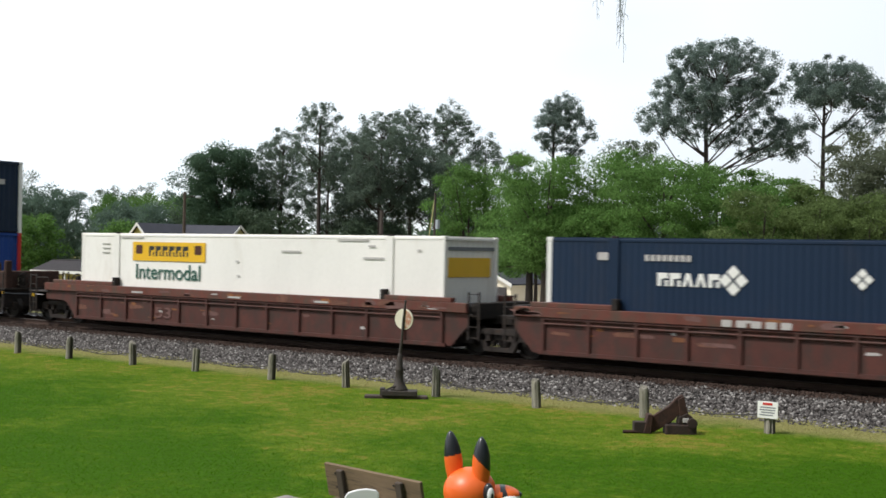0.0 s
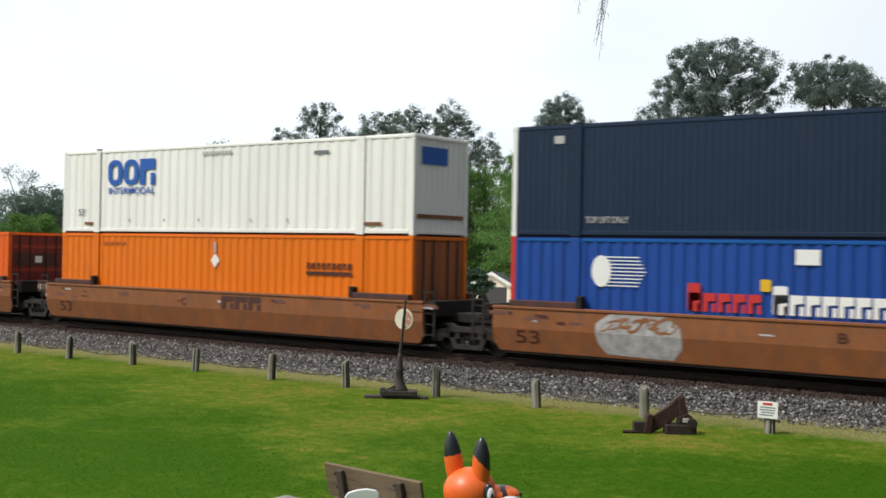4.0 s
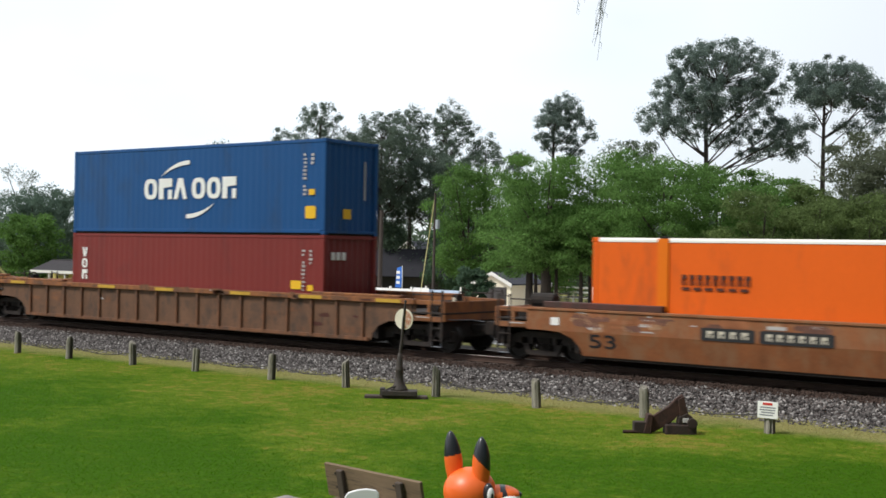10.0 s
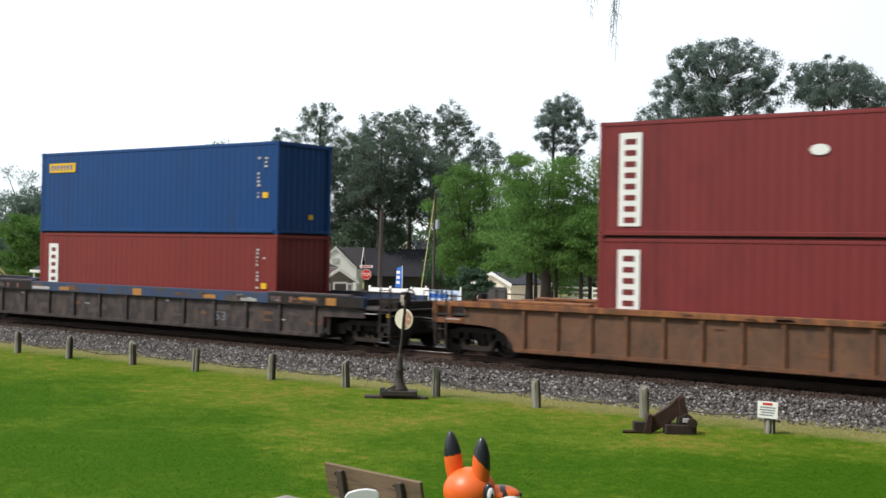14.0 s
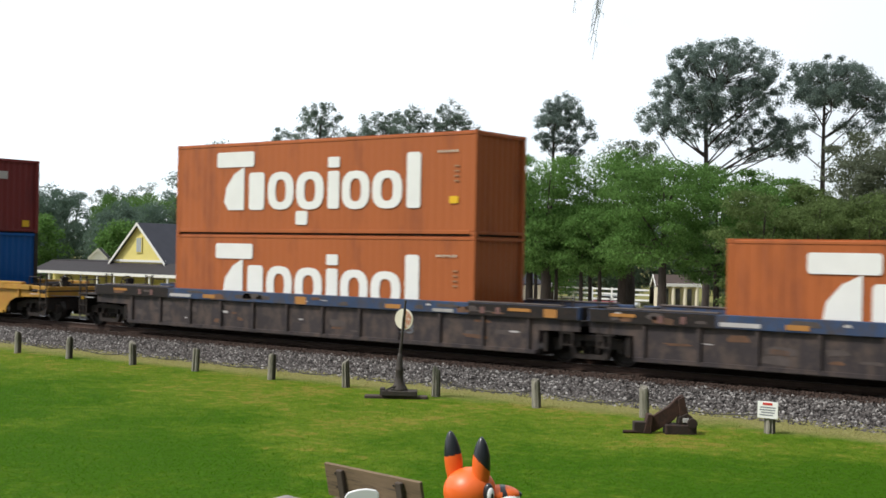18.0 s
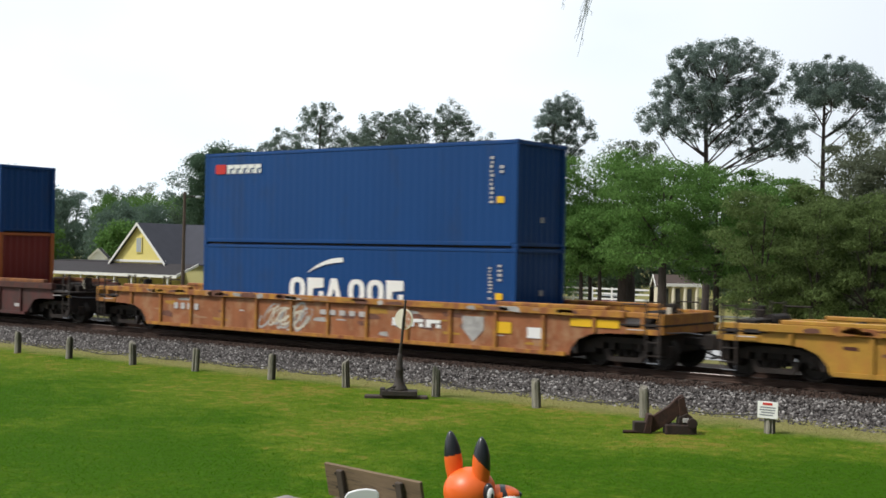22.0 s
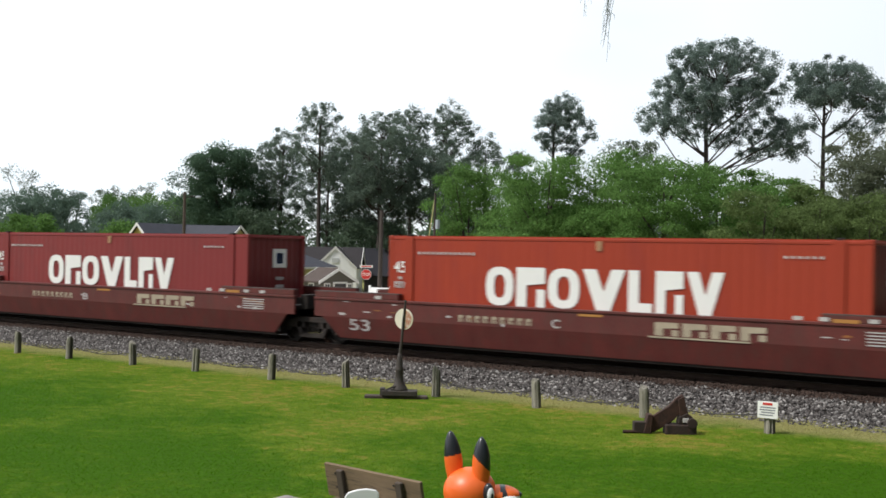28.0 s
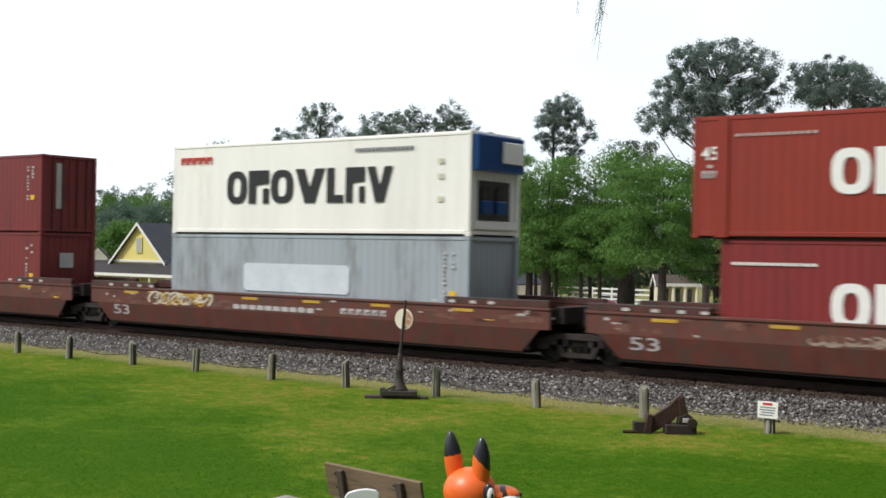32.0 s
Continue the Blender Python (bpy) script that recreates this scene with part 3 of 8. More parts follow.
def turf(name, blade=False):
    """Mown lawn: yellow patches, dark green ones with shade painted in, straw streaks, a dry strip along the ballast.
    The blades take the colour of the turf they stand in.
    """
    m = bpy.data.materials.new(name)
    m.use_nodes = True
    nt = m.node_tree
    b = nt.nodes["Principled BSDF"]
    b.inputs["Roughness"].default_value = 0.9
    b.inputs["Specular IOR Level"].default_value = 0.03
    geo = nt.nodes.new("ShaderNodeNewGeometry")
    sep = nt.nodes.new("ShaderNodeSeparateXYZ")
    nt.links.new(geo.outputs["Position"], sep.inputs["Vector"])
    flat = nt.nodes.new("ShaderNodeCombineXYZ")
    nt.links.new(sep.outputs["X"], flat.inputs["X"])
    nt.links.new(sep.outputs["Y"], flat.inputs["Y"])

    def noisy(scale, detail, rough=0.55):
        n = nt.nodes.new("ShaderNodeTexNoise")
        n.inputs["Scale"].default_value, n.inputs["Detail"].default_value, n.inputs["Roughness"].default_value = scale, detail, rough
        nt.links.new(flat.outputs["Vector"], n.inputs["Vector"])
        return n.outputs["Fac"]

    def calc(op, *values):
        n = nt.nodes.new("ShaderNodeMath")
        n.operation = op
        for k, v in enumerate(values):
            if isinstance(v, (int, float)):
                n.inputs[k].default_value = v
            else:
                nt.links.new(v, n.inputs[k])
        return n.outputs[0]

    def ramp(v, lo, hi, top=1.0):
        n = nt.nodes.new("ShaderNodeMapRange")
        n.interpolation_type = "SMOOTHSTEP"
        n.inputs["From Min"].default_value, n.inputs["From Max"].default_value, n.inputs["To Max"].default_value = lo, hi, top
        nt.links.new(v, n.inputs["Value"])
        return n.outputs["Result"]

    def blend(fac, a, col):
        n = nt.nodes.new("ShaderNodeMix")
        n.data_type = "RGBA"
        nt.links.new(fac, n.inputs["Factor"])
        if isinstance(a, tuple):
            n.inputs["A"].default_value = a
        else:
            nt.links.new(a, n.inputs["A"])
        n.inputs["B"].default_value = col
        return n.outputs["Result"]

    total = calc("MULTIPLY_ADD", noisy(0.45, 5, 0.6), 2.3, -0.95)
    # turf coloured paler, as if sunnier, away from the platform
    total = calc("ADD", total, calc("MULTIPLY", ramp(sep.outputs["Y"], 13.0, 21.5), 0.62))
    for x, y, reach, weight in PATCHES:
        d = nt.nodes.new("ShaderNodeVectorMath")
        d.operation = "DISTANCE"
        d.inputs[1].default_value = (x, y, 0)
        nt.links.new(flat.outputs["Vector"], d.inputs[0])
        total = calc("ADD", total, calc("MULTIPLY", ramp(d.outputs["Value"], reach, 0.0), weight))
    mottle = noisy(3.2, 6, 0.7)
    total = calc("ADD", total, calc("MULTIPLY_ADD", mottle, 2.3, -1.15))
    col = blend(ramp(total, -0.15, 1.0), (0.036, 0.093, 0.003, 1), (0.092, 0.143, 0.011, 1))
    straw = calc("ADD", calc("MULTIPLY", total, 0.5), noisy(1.6, 7, 0.72))
    col = blend(ramp(straw, 0.86, 1.2, 0.8), col, (0.19, 0.158, 0.032, 1))
    edge = calc("MULTIPLY_ADD", noisy(0.8, 5), 1.6, sep.outputs["Y"])
    col = blend(ramp(edge, 21.3, 22.6, 0.92), col, (0.205, 0.19, 0.075, 1))
    grain = noisy(11.0, 5, 0.7)
    shade = calc("ADD", calc("MULTIPLY_ADD", grain, 1.7, -0.3), calc("MULTIPLY", noisy(36.0, 3, 0.6), 0.9))
    if blade:
        shade = calc("ADD", calc("MULTIPLY", geo.outputs["Random Per Island"], 0.6), 1.35)
    sc = nt.nodes.new("ShaderNodeVectorMath")
    sc.operation = "SCALE"
    nt.links.new(col, sc.inputs[0])
    nt.links.new(shade, sc.inputs["Scale"])
    nt.links.new(sc.outputs["Vector"], b.inputs["Base Color"])
    if blade:
        tr = nt.nodes.new("ShaderNodeBsdfTranslucent")
        nt.links.new(sc.outputs["Vector"], tr.inputs["Color"])
        ms = nt.nodes.new("ShaderNodeMixShader")
        ms.inputs["Fac"].default_value = 0.5
        nt.links.new(b.outputs["BSDF"], ms.inputs[1])
        nt.links.new(tr.outputs["BSDF"], ms.inputs[2])
        nt.links.new(ms.outputs["Shader"], nt.nodes["Material Output"].inputs["Surface"])
    else:
        bp = nt.nodes.new("ShaderNodeBump")
        bp.inputs["Strength"].default_value, bp.inputs["Distance"].default_value = 0.5, 0.03
        nt.links.new(grain, bp.inputs["Height"])
        nt.links.new(bp.outputs["Normal"], b.inputs["Normal"])
    return m


def build_ground():
    xs = [-3000, -1200, -500, -250, -150] + list(range(-110, 40, 5)) + [60, 150, 500, 1200, 3000]
    ys = [-3000, -800, -200, -60] + list(range(-20, 130, 3)) + [160, 250, 500, 1200, 3000]
    v = [(x, y, ground_z(y)) for y in ys for x in xs]
    n = len(xs)
    f = [(j * n + i, j * n + i + 1, (j + 1) * n + i + 1, (j + 1) * n + i) for j in range(len(ys) - 1) for i in range(n - 1)]
    s = Shape().add(v, f)
    solid("ground", s.mesh("ground", smooth=True), turf("lawn"), "wide mown lawn, greener in patches, dry beside the ballast", "ground", kind="structure")
    prof = [(22.9, -0.02), (24.2, 0.03), (25.7, 0.06), (26.5, 0.07), (30.2, 0.07), (31.6, 0.05), (33.6, -0.02)]
    s = Shape()
    for a, b in zip(prof, prof[1:]):
        s.add([(-520, a[0], a[1]), (420, a[0], a[1]), (420, b[0], b[1]), (-520, b[0], b[1])], [(0, 1, 2, 3)])
    solid("ballast_bed", s, M["bed"], "bed of grey crushed stone under the track", "ballast", kind="structure")
    # the street beyond the track
    s = Shape()
    ye = [34.0, 38, 41, 44, 47]
    for a, b in zip(ye, ye[1:]):
        s.add([(-260, a, ground_z(a) + 0.02), (120, a, ground_z(a) + 0.02), (120, b, ground_z(b) + 0.02), (-260, b, ground_z(b) + 0.02)], [(0, 1, 2, 3)])
    solid("road", s, M["asphalt"], "pale worn asphalt street beyond the track", "road", kind="structure")
    s = Shape()
    ye = [56, 60, 66, 70, 74, 78, 82]
    for a, b in zip(ye, ye[1:]):
        s.add([(-70, a, ground_z(a) + 0.02), (40, a, ground_z(a) + 0.02), (40, b, ground_z(b) + 0.02), (-70, b, ground_z(b) + 0.02)], [(0, 1, 2, 3)])
    solid("car_park", s, M["sand"], "pale sandy parking area under trees", "parking", kind="structure")


def build_track():
    tr = thing("railway_track", "single railway track with rusted rails on timber ties", "track", kind="structure", at=pose(0, TRACK_Y, RAIL_Z))
    foot = [(-0.07, -0.17), (0.07, -0.17), (0.07, -0.155), (0.012, -0.135), (0.012, -0.05), (0.036, -0.035), (0.036, -0.006), (-0.036, -0.006), (-0.036, -0.035), (-0.012, -0.05), (-0.012, -0.135), (-0.07, -0.155)]
    for y in (-0.7535, 0.7535):
        r = part("rail", Shape().beam([(a + y, b) for a, b in foot], -520, 420), M["rail_rust"], tr)
        part("running_surface", Shape().beam([(y - 0.03, -0.006), (y + 0.03, -0.006), (y + 0.026, 0), (y - 0.026, 0)], -520, 420), M["rail_top"], r, "bright worn rail head")
    tie = kept("tie", lambda: Shape().box(-0.115, 0.115, -1.3, 1.3, -0.34, -0.175).mesh("tie", 0.012))
    for i in range(110):
        part("tie", tie, M["tie"], tr, at=pose(-58 + 0.52 * i, random.uniform(-0.03, 0.03), 0, 0, 0, random.uniform(-1, 1)))


def build_ballast_stones():
    rng = np.random.default_rng(5)
    n = 50000
    t = rng.random(n)
    y = 22.7 + 4.6 * rng.random(n)
    y = np.where(rng.random(n) < 0.12, 22.2 + 1.0 * rng.random(n), y)
    x = -(0.27 * y) - (1.36 * y) * t
    z = np.interp(y, [22.9, 24.2, 25.7, 26.5, 30.2], [-0.02, 0.03, 0.06, 0.07, 0.07])
    r = 0.019 + 0.026 * rng.random(n)
    base = np.array([(1, 0, 0), (-1, 0, 0), (0, 1, 0), (0, -1, 0), (0, 0, 1), (0, 0, -1)], float)
    jit = base[None] * (0.65 + 0.7 * rng.random((n, 6, 1))) + rng.normal(0, 0.22, (n, 6, 3))
    v = np.stack([x, y, z + 0.35 * r], 1)[:, None] + jit * r[:, None, None] * np.array([1.15, 1.15, 0.85])
    tri = np.array([(0, 2, 4), (2, 1, 4), (1, 3, 4), (3, 0, 4), (2, 0, 5), (1, 2, 5), (3, 1, 5), (0, 3, 5)])
    me = tri_mesh("ballast_stones", v.reshape(-1, 3), (tri[None] + 6 * np.arange(n)[:, None, None]).reshape(-1, 3))
    kind = np.where(rng.random(n) < 0.15, 1, 0)
    kind = np.where(rng.random(n) < np.clip((y - 25.7) / 0.7, 0, 1), 2, kind)
    me.polygons.foreach_set("material_index", np.repeat(kind.astype(np.int32), 8))
    solid("ballast_stones", me, [M["stone"], M["pale_stone"], M["stained_stone"]],
          "loose grey and white crushed granite stones", "gravel", kind="stuff")


def tri_mesh(name, v, f):
    """A mesh straight from arrays of vertices and of triangles or quads."""
    me = bpy.data.meshes.new(name)
    k = f.shape[1]
    me.vertices.add(len(v))
    me.vertices.foreach_set("co", np.ascontiguousarray(v, dtype=np.float32).ravel())
    me.loops.add(f.size)
    me.loops.foreach_set("vertex_index", f.astype(np.int32).ravel())
    me.polygons.add(len(f))
    me.polygons.foreach_set("loop_start", np.arange(0, f.size, k, dtype=np.int32))
    me.polygons.foreach_set("loop_total", np.full(len(f), k, dtype=np.int32))
    me.update(calc_edges=True)
    return me


def build_grass():
    rng = np.random.default_rng(8)
    n = 210000
    y = np.sqrt(rng.random(n) * (22.9 ** 2 - 8.6 ** 2) + 8.6 ** 2)
    x = -(0.27 * y) - 1.36 * y * rng.random(n)
    h = (0.010 + 0.014 * rng.random(n)) * np.where(y > 21.2, 1.3, 1.0)
    a = rng.random(n) * 2 * np.pi
    w = 0.004 + 0.006 * rng.random(n)
    lean = rng.normal(0, 0.026, (n, 2))
    p = np.stack([x, y, np.full(n, -0.004)], 1)
    side = np.stack([np.cos(a) * w, np.sin(a) * w, np.zeros(n)], 1)
    tip = p + np.stack([lean[:, 0], lean[:, 1], h], 1)
    v = np.stack([p - side, p + side, tip], 1).reshape(-1, 3)
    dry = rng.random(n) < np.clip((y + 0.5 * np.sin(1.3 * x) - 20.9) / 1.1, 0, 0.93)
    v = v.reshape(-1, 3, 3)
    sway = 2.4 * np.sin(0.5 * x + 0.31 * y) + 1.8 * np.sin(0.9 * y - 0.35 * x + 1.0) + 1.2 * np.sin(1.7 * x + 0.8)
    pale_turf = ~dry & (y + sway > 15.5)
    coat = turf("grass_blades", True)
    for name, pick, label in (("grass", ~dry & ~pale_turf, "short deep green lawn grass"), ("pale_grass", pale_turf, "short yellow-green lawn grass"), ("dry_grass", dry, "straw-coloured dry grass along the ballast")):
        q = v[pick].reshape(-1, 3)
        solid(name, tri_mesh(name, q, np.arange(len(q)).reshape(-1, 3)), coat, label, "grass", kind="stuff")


build_ground()
build_track()
build_ballast_stones()
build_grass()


# ---- the train ----
RIDERS = []      # (thing, place along the train, height over the rail)
ROLLERS = []     # (wheelset, its place on the truck)


def ripple(x0, x1, z0, z1, y, pitch, depth, inward):
    """A corrugated sheet along x with trapezoid waves; inward is +1 or -1 in y."""
    n = max(1, round((x1 - x0) / pitch))
    p = (x1 - x0) / n
    xs = []
    for i in range(n):
        for s, d in ((0.0, 0), (0.36, 0), (0.5, 1), (0.86, 1)):
            xs.append((x0 + (i + s) * p, d * depth))
    xs.append((x1, 0))
    v = [(x, y + inward * d, z) for x, d in xs for z in (z0, z1)]
    f = [(2 * i, 2 * i + 2, 2 * i + 3, 2 * i + 1) if inward > 0 else (2 * i, 2 * i + 1, 2 * i + 3, 2 * i + 2) for i in range(len(xs) - 1)]
    return v, f


def ripple_end(y0, y1, z0, z1, x, pitch, depth, inward):
    v, f = ripple(y0, y1, z0, z1, 0, pitch, depth, 1)
    v = [(x + inward * b, a, c) for a, b, c in v]
    return v, (f if inward < 0 else [tuple(reversed(q)) for q in f])


def container(u, z, feet, height, coat, label, pitch=0.28, depth=0.0052, end="plain", posts=False, post_coat=None, corner_coat=None,
              rail_coat=None, roof_coat=None, end_coat=None, name="shipping_container"):
    """A box container whose middle is at u along the train and whose floor is z over the rail. x from its tail end, z from its floor."""
    L, W = feet * 0.3048, 2.591 if feet in (53, 45) else 2.438
    H = height
    c = thing(name, label, "container", "containers on the train")
    RIDERS.append((c, u - L / 2, z))
    coat, hw = M[coat], W / 2
    rail_m = M[rail_coat] if rail_coat else coat
    corner_m = M[corner_coat] if corner_coat else coat
    key = (feet, H, pitch, depth)

    def sheet(sgn):
        v, f = ripple(0.12, L - 0.12, 0.14, H - 0.1, sgn * (hw - 0.012), pitch, depth, -sgn)
        return Shape().add(v, f).mesh("side_panel")
    part("side_panel", kept(("side", -1) + key, lambda: sheet(-1)), coat, c)
    part("side_panel", kept(("side", 1) + key, lambda: sheet(1)), coat, c)
    part("roof", kept(("roof",) + key, lambda: Shape().box(0.05, L - 0.05, -hw + 0.06, hw - 0.06, H - 0.09, H - 0.003).mesh("roof")), M[roof_coat] if roof_coat else coat, c)
    part("floor", kept(("floor",) + key, lambda: Shape().box(0.1, L - 0.1, -hw + 0.06, hw - 0.06, 0.003, 0.13).mesh("floor")), M["steel_dark"], c)
    for s in (-1, 1):
        ys = sorted((s * (hw - 0.07), s * hw))
        part("top_rail", kept(("trail", s) + key, lambda: Shape().box(0.17, L - 0.17, ys[0], ys[1], H - 0.115, H - 0.04).mesh("top_rail", 0.008)), rail_m, c)
        part("bottom_rail", kept(("brail", s) + key, lambda: Shape().box(0.17, L - 0.17, ys[0], ys[1], 0.055, 0.16).mesh("bottom_rail", 0.008)), coat, c)
    post = kept(("post", H), lambda: Shape().box(-0.075, 0.075, -0.08, 0.08, 0.12, H - 0.12).mesh("corner_post", 0.012))
    cast = kept("casting", lambda: Shape().box(-0.085, 0.085, -0.081, 0.081, 0, 0.118).mesh("corner_casting", 0.014))
    spots = [(0.08, -1), (0.08, 1), (L - 0.08, -1), (L - 0.08, 1)]
    for x, s in spots:
        part("corner_post", post, corner_m, c, at=pose(x, s * (hw - 0.082), 0))
        for zc in (0, H - 0.118):
            part("corner_casting", cast, corner_m, c, at=pose(x, s * (hw - 0.081), zc))
    # with end_coat the ends get another, mostly darker colour than the sides
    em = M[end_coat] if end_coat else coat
    for x, s in ((0.06, 1), (L - 0.06, -1)):
        if end == "door" and s < 0:
            for y0, y1 in ((-hw + 0.15, -0.01), (0.01, hw - 0.15)):
                d = part("door_leaf", kept(("leaf", H, W), lambda: Shape().box(-0.02, 0.02, 0, hw - 0.16, 0.14, H - 0.13).mesh("door_leaf", 0.008)), em, c, at=pose(x, y0, 0))
                for k in (0.32, 0.72):
                    part("lock_rod", kept(("rod", H), lambda: Shape().tube([(0, 0, 0.1), (0, 0, H - 0.1)], 0.02, 8).mesh("lock_rod")), M["steel_mid"], d, at=pose(0.05, k * (hw - 0.16), 0))
        else:
            def face():
                v, f = ripple_end(-hw + 0.15, hw - 0.15, 0.12, H - 0.1, 0, 0.26, 0.018 if depth > 0.005 else 0.012, s)
                return Shape().add(v, f).mesh("end_panel")
            part("end_panel", kept(("end", s, depth > 0.005, H, W), face), em, c, at=pose(x, 0, 0))
        for z0, z1 in ((0.055, 0.15), (H - 0.12, H - 0.04)):
            part("end_beam", kept(("eb", H, W, z0), lambda: Shape().box(-0.05, 0.05, -hw + 0.16, hw - 0.16, z0, z1).mesh("end_beam", 0.008)), coat, c, at=pose(x, 0, 0))
    if posts:
        pm = M[post_coat] if post_coat else coat
        col = kept(("lift", H), lambda: Shape().box(-0.15, 0.15, -0.03, 0.006, 0.02, H - 0.02).mesh("lifting_post", 0.004))
        for x in (L / 2 - 6.1, L / 2 + 6.1):
            part("lifting_post", col, pm, c, at=pose(x, -hw, 0))
            part("lifting_post", col, pm, c, at=pose(x, hw, 0, 0, 0, 180))
            for zc in (0, H - 0.118):
                part("corner_casting", cast, M["steel_dark"], c, at=pose(x, -hw + 0.066, zc + (0.035 if zc else 0)))
    c["half"] = hw
    return c


def bar(c, x0, x1, z0, z1, coat, name="marking", y=None, label=""):
    """A flat painted block on the side that faces the platform."""
    y = -c["half"] if y is None else y
    b = min(0.12 * (x1 - x0), 0.12 * (z1 - z0)) * (0.25 if name.endswith("panel") else 1)
    poly = [(x0 + b, z0), (x1 - b, z0), (x1, z0 + b), (x1, z1 - b), (x1 - b, z1), (x0 + b, z1), (x0, z1 - b), (x0, z0 + b)]
    return part(name, Shape().slab(poly, y - 0.014, y - 0.007), M[coat], c, label)


def notched(c, x0, x1, z0, z1, coat, kind, y=None):
    """A letter-sized abstract mark of a brand: a ring, a wedge, or a stem with two studs."""
    y = -c["half"] if y is None else y
    w, h = x1 - x0, z1 - z0
    mx, mz = (x0 + x1) / 2, (z0 + z1) / 2
    ya, yb = y - 0.014, y - 0.007
    s = Shape()
    if kind == "o":
        def rim(rx, rz):
            return [(mx + rx * math.copysign(abs(math.cos(a)) ** 0.75, math.cos(a)), mz + rz * math.copysign(abs(math.sin(a)) ** 0.75, math.sin(a))) for a in [k * math.pi / 10 for k in range(20)]]
        out, hole = rim(w / 2, h / 2), rim(w * 0.2, h * 0.3)
        for k in range(20):
            q = (k + 1) % 20
            s.slab([out[k], out[q], hole[q], hole[k]], ya, yb)
    elif kind == "v":
        s.slab([(mx - 0.17 * w, z0), (mx + 0.17 * w, z0), (x1, z1), (mx + 0.18 * w, z1), (mx, mz - 0.05 * h), (mx - 0.18 * w, z1), (x0, z1)], ya, yb)
    elif kind == "a":
        s.slab([(x0, z0), (x0 + 0.28 * w, z0), (mx, mz + 0.1 * h), (mx, z1), (mx - 0.18 * w, z1)], ya, yb)
        s.slab([(x1 - 0.28 * w, z0), (x1, z0), (mx + 0.18 * w, z1), (mx, z1), (mx, mz + 0.1 * h)], ya, yb)
    elif kind == "l":
        s.slab([(x0, z0), (x0 + 0.45 * w, z0), (x0 + 0.45 * w, z1), (x0, z1)], ya, yb)
        s.slab([(x0 + 0.45 * w, z0), (x1, z0), (x1, z0 + 0.22 * h), (x0 + 0.45 * w, z0 + 0.22 * h)], ya, yb)
    else:
        k = 0.36 * w
        s.slab([(x0, z0), (x0 + k, z0), (x0 + k, z1), (x0, z1)], ya, yb)
        s.slab([(x0 + k, z0 + 0.55 * h), (x1, z0 + 0.6 * h), (x1, z1), (x0 + k, z1)], ya, yb)
        s.slab([(x1 - 0.8 * k, z0), (x1, z0), (x1, z0 + 0.45 * h), (x1 - 0.8 * k, z0 + 0.45 * h)], ya, yb)
    return part("lettering_block", s, M[coat], c)


def bars(c, x0, x1, z0, z1, n, coat, fill=0.84, name="lettering_block", y=None, kinds="b"):
    """n separate blocks in a row, where a brand's letters stand."""
    w = (x1 - x0) / n
    for i in range(n):
        a, b = x0 + i * w + w * (1 - fill) / 2, x0 + (i + 1) * w - w * (1 - fill) / 2
        if name in ("lettering_block", "number_block") and z1 - z0 > 0.15:
            notched(c, a, b, z0, z1, coat, kinds[i % len(kinds)], y)
        else:
            bar(c, a, b, z0, z1, coat, name, y)


def stack(c, x0, x1, z0, z1, n, coat, fill=0.66, name="code_block"):
    """n small blocks one under another."""
    h = (z1 - z0) / n
    for i in range(n):
        bar(c, x0, x1, z0 + i * h, z0 + (i + fill) * h, coat, name)


def write(c, text, x0, x1, z0, z1, coat, y=None):
    y = -c["half"] if y is None else y
    return part("lettering", kept(("text", text, round(x1 - x0, 2), round(z1 - z0, 2)), lambda: lettering(text, x1 - x0, z1 - z0)), M[coat], c, at=pose(x0, y - 0.012, z0))


def swoosh(c, x0, x1, z0, z1, rising=True):
    """A thin white crescent."""
    lo, up = [], []
    for i in range(9):
        s = i / 8
        x = x0 + (x1 - x0) * s
        if rising:
            b, w = math.sin(s * math.pi / 2), 0.14 * math.sin(math.pi * min(1, s * 0.55 + 0.04))
            zz = z0 + (z1 - z0 - w) * b
        else:
            b, w = 1 - math.cos(s * math.pi / 2), 0.14 * math.sin(math.pi * min(1, (1 - s) * 0.55 + 0.04))
            zz = z0 + (z1 - z0 - w) * b
        lo.append((x, zz))
        up.append((x, zz + w))
    poly = lo + up[::-1]
    y = -c["half"]
    part("crescent", Shape().slab(poly, y - 0.014, y - 0.007), M["clean_white"], c)


def end_mark(c, feet, y0, y1, z0, z1, coat, name="marking"):
    """A flat block on the head end."""
    L = feet * 0.3048
    return part(name, Shape().box(L - 0.052, L - 0.034 + 0.002 * (coat in ("clean_white", "ink_blue")), y0, y1, z0, z1), M[coat], c)


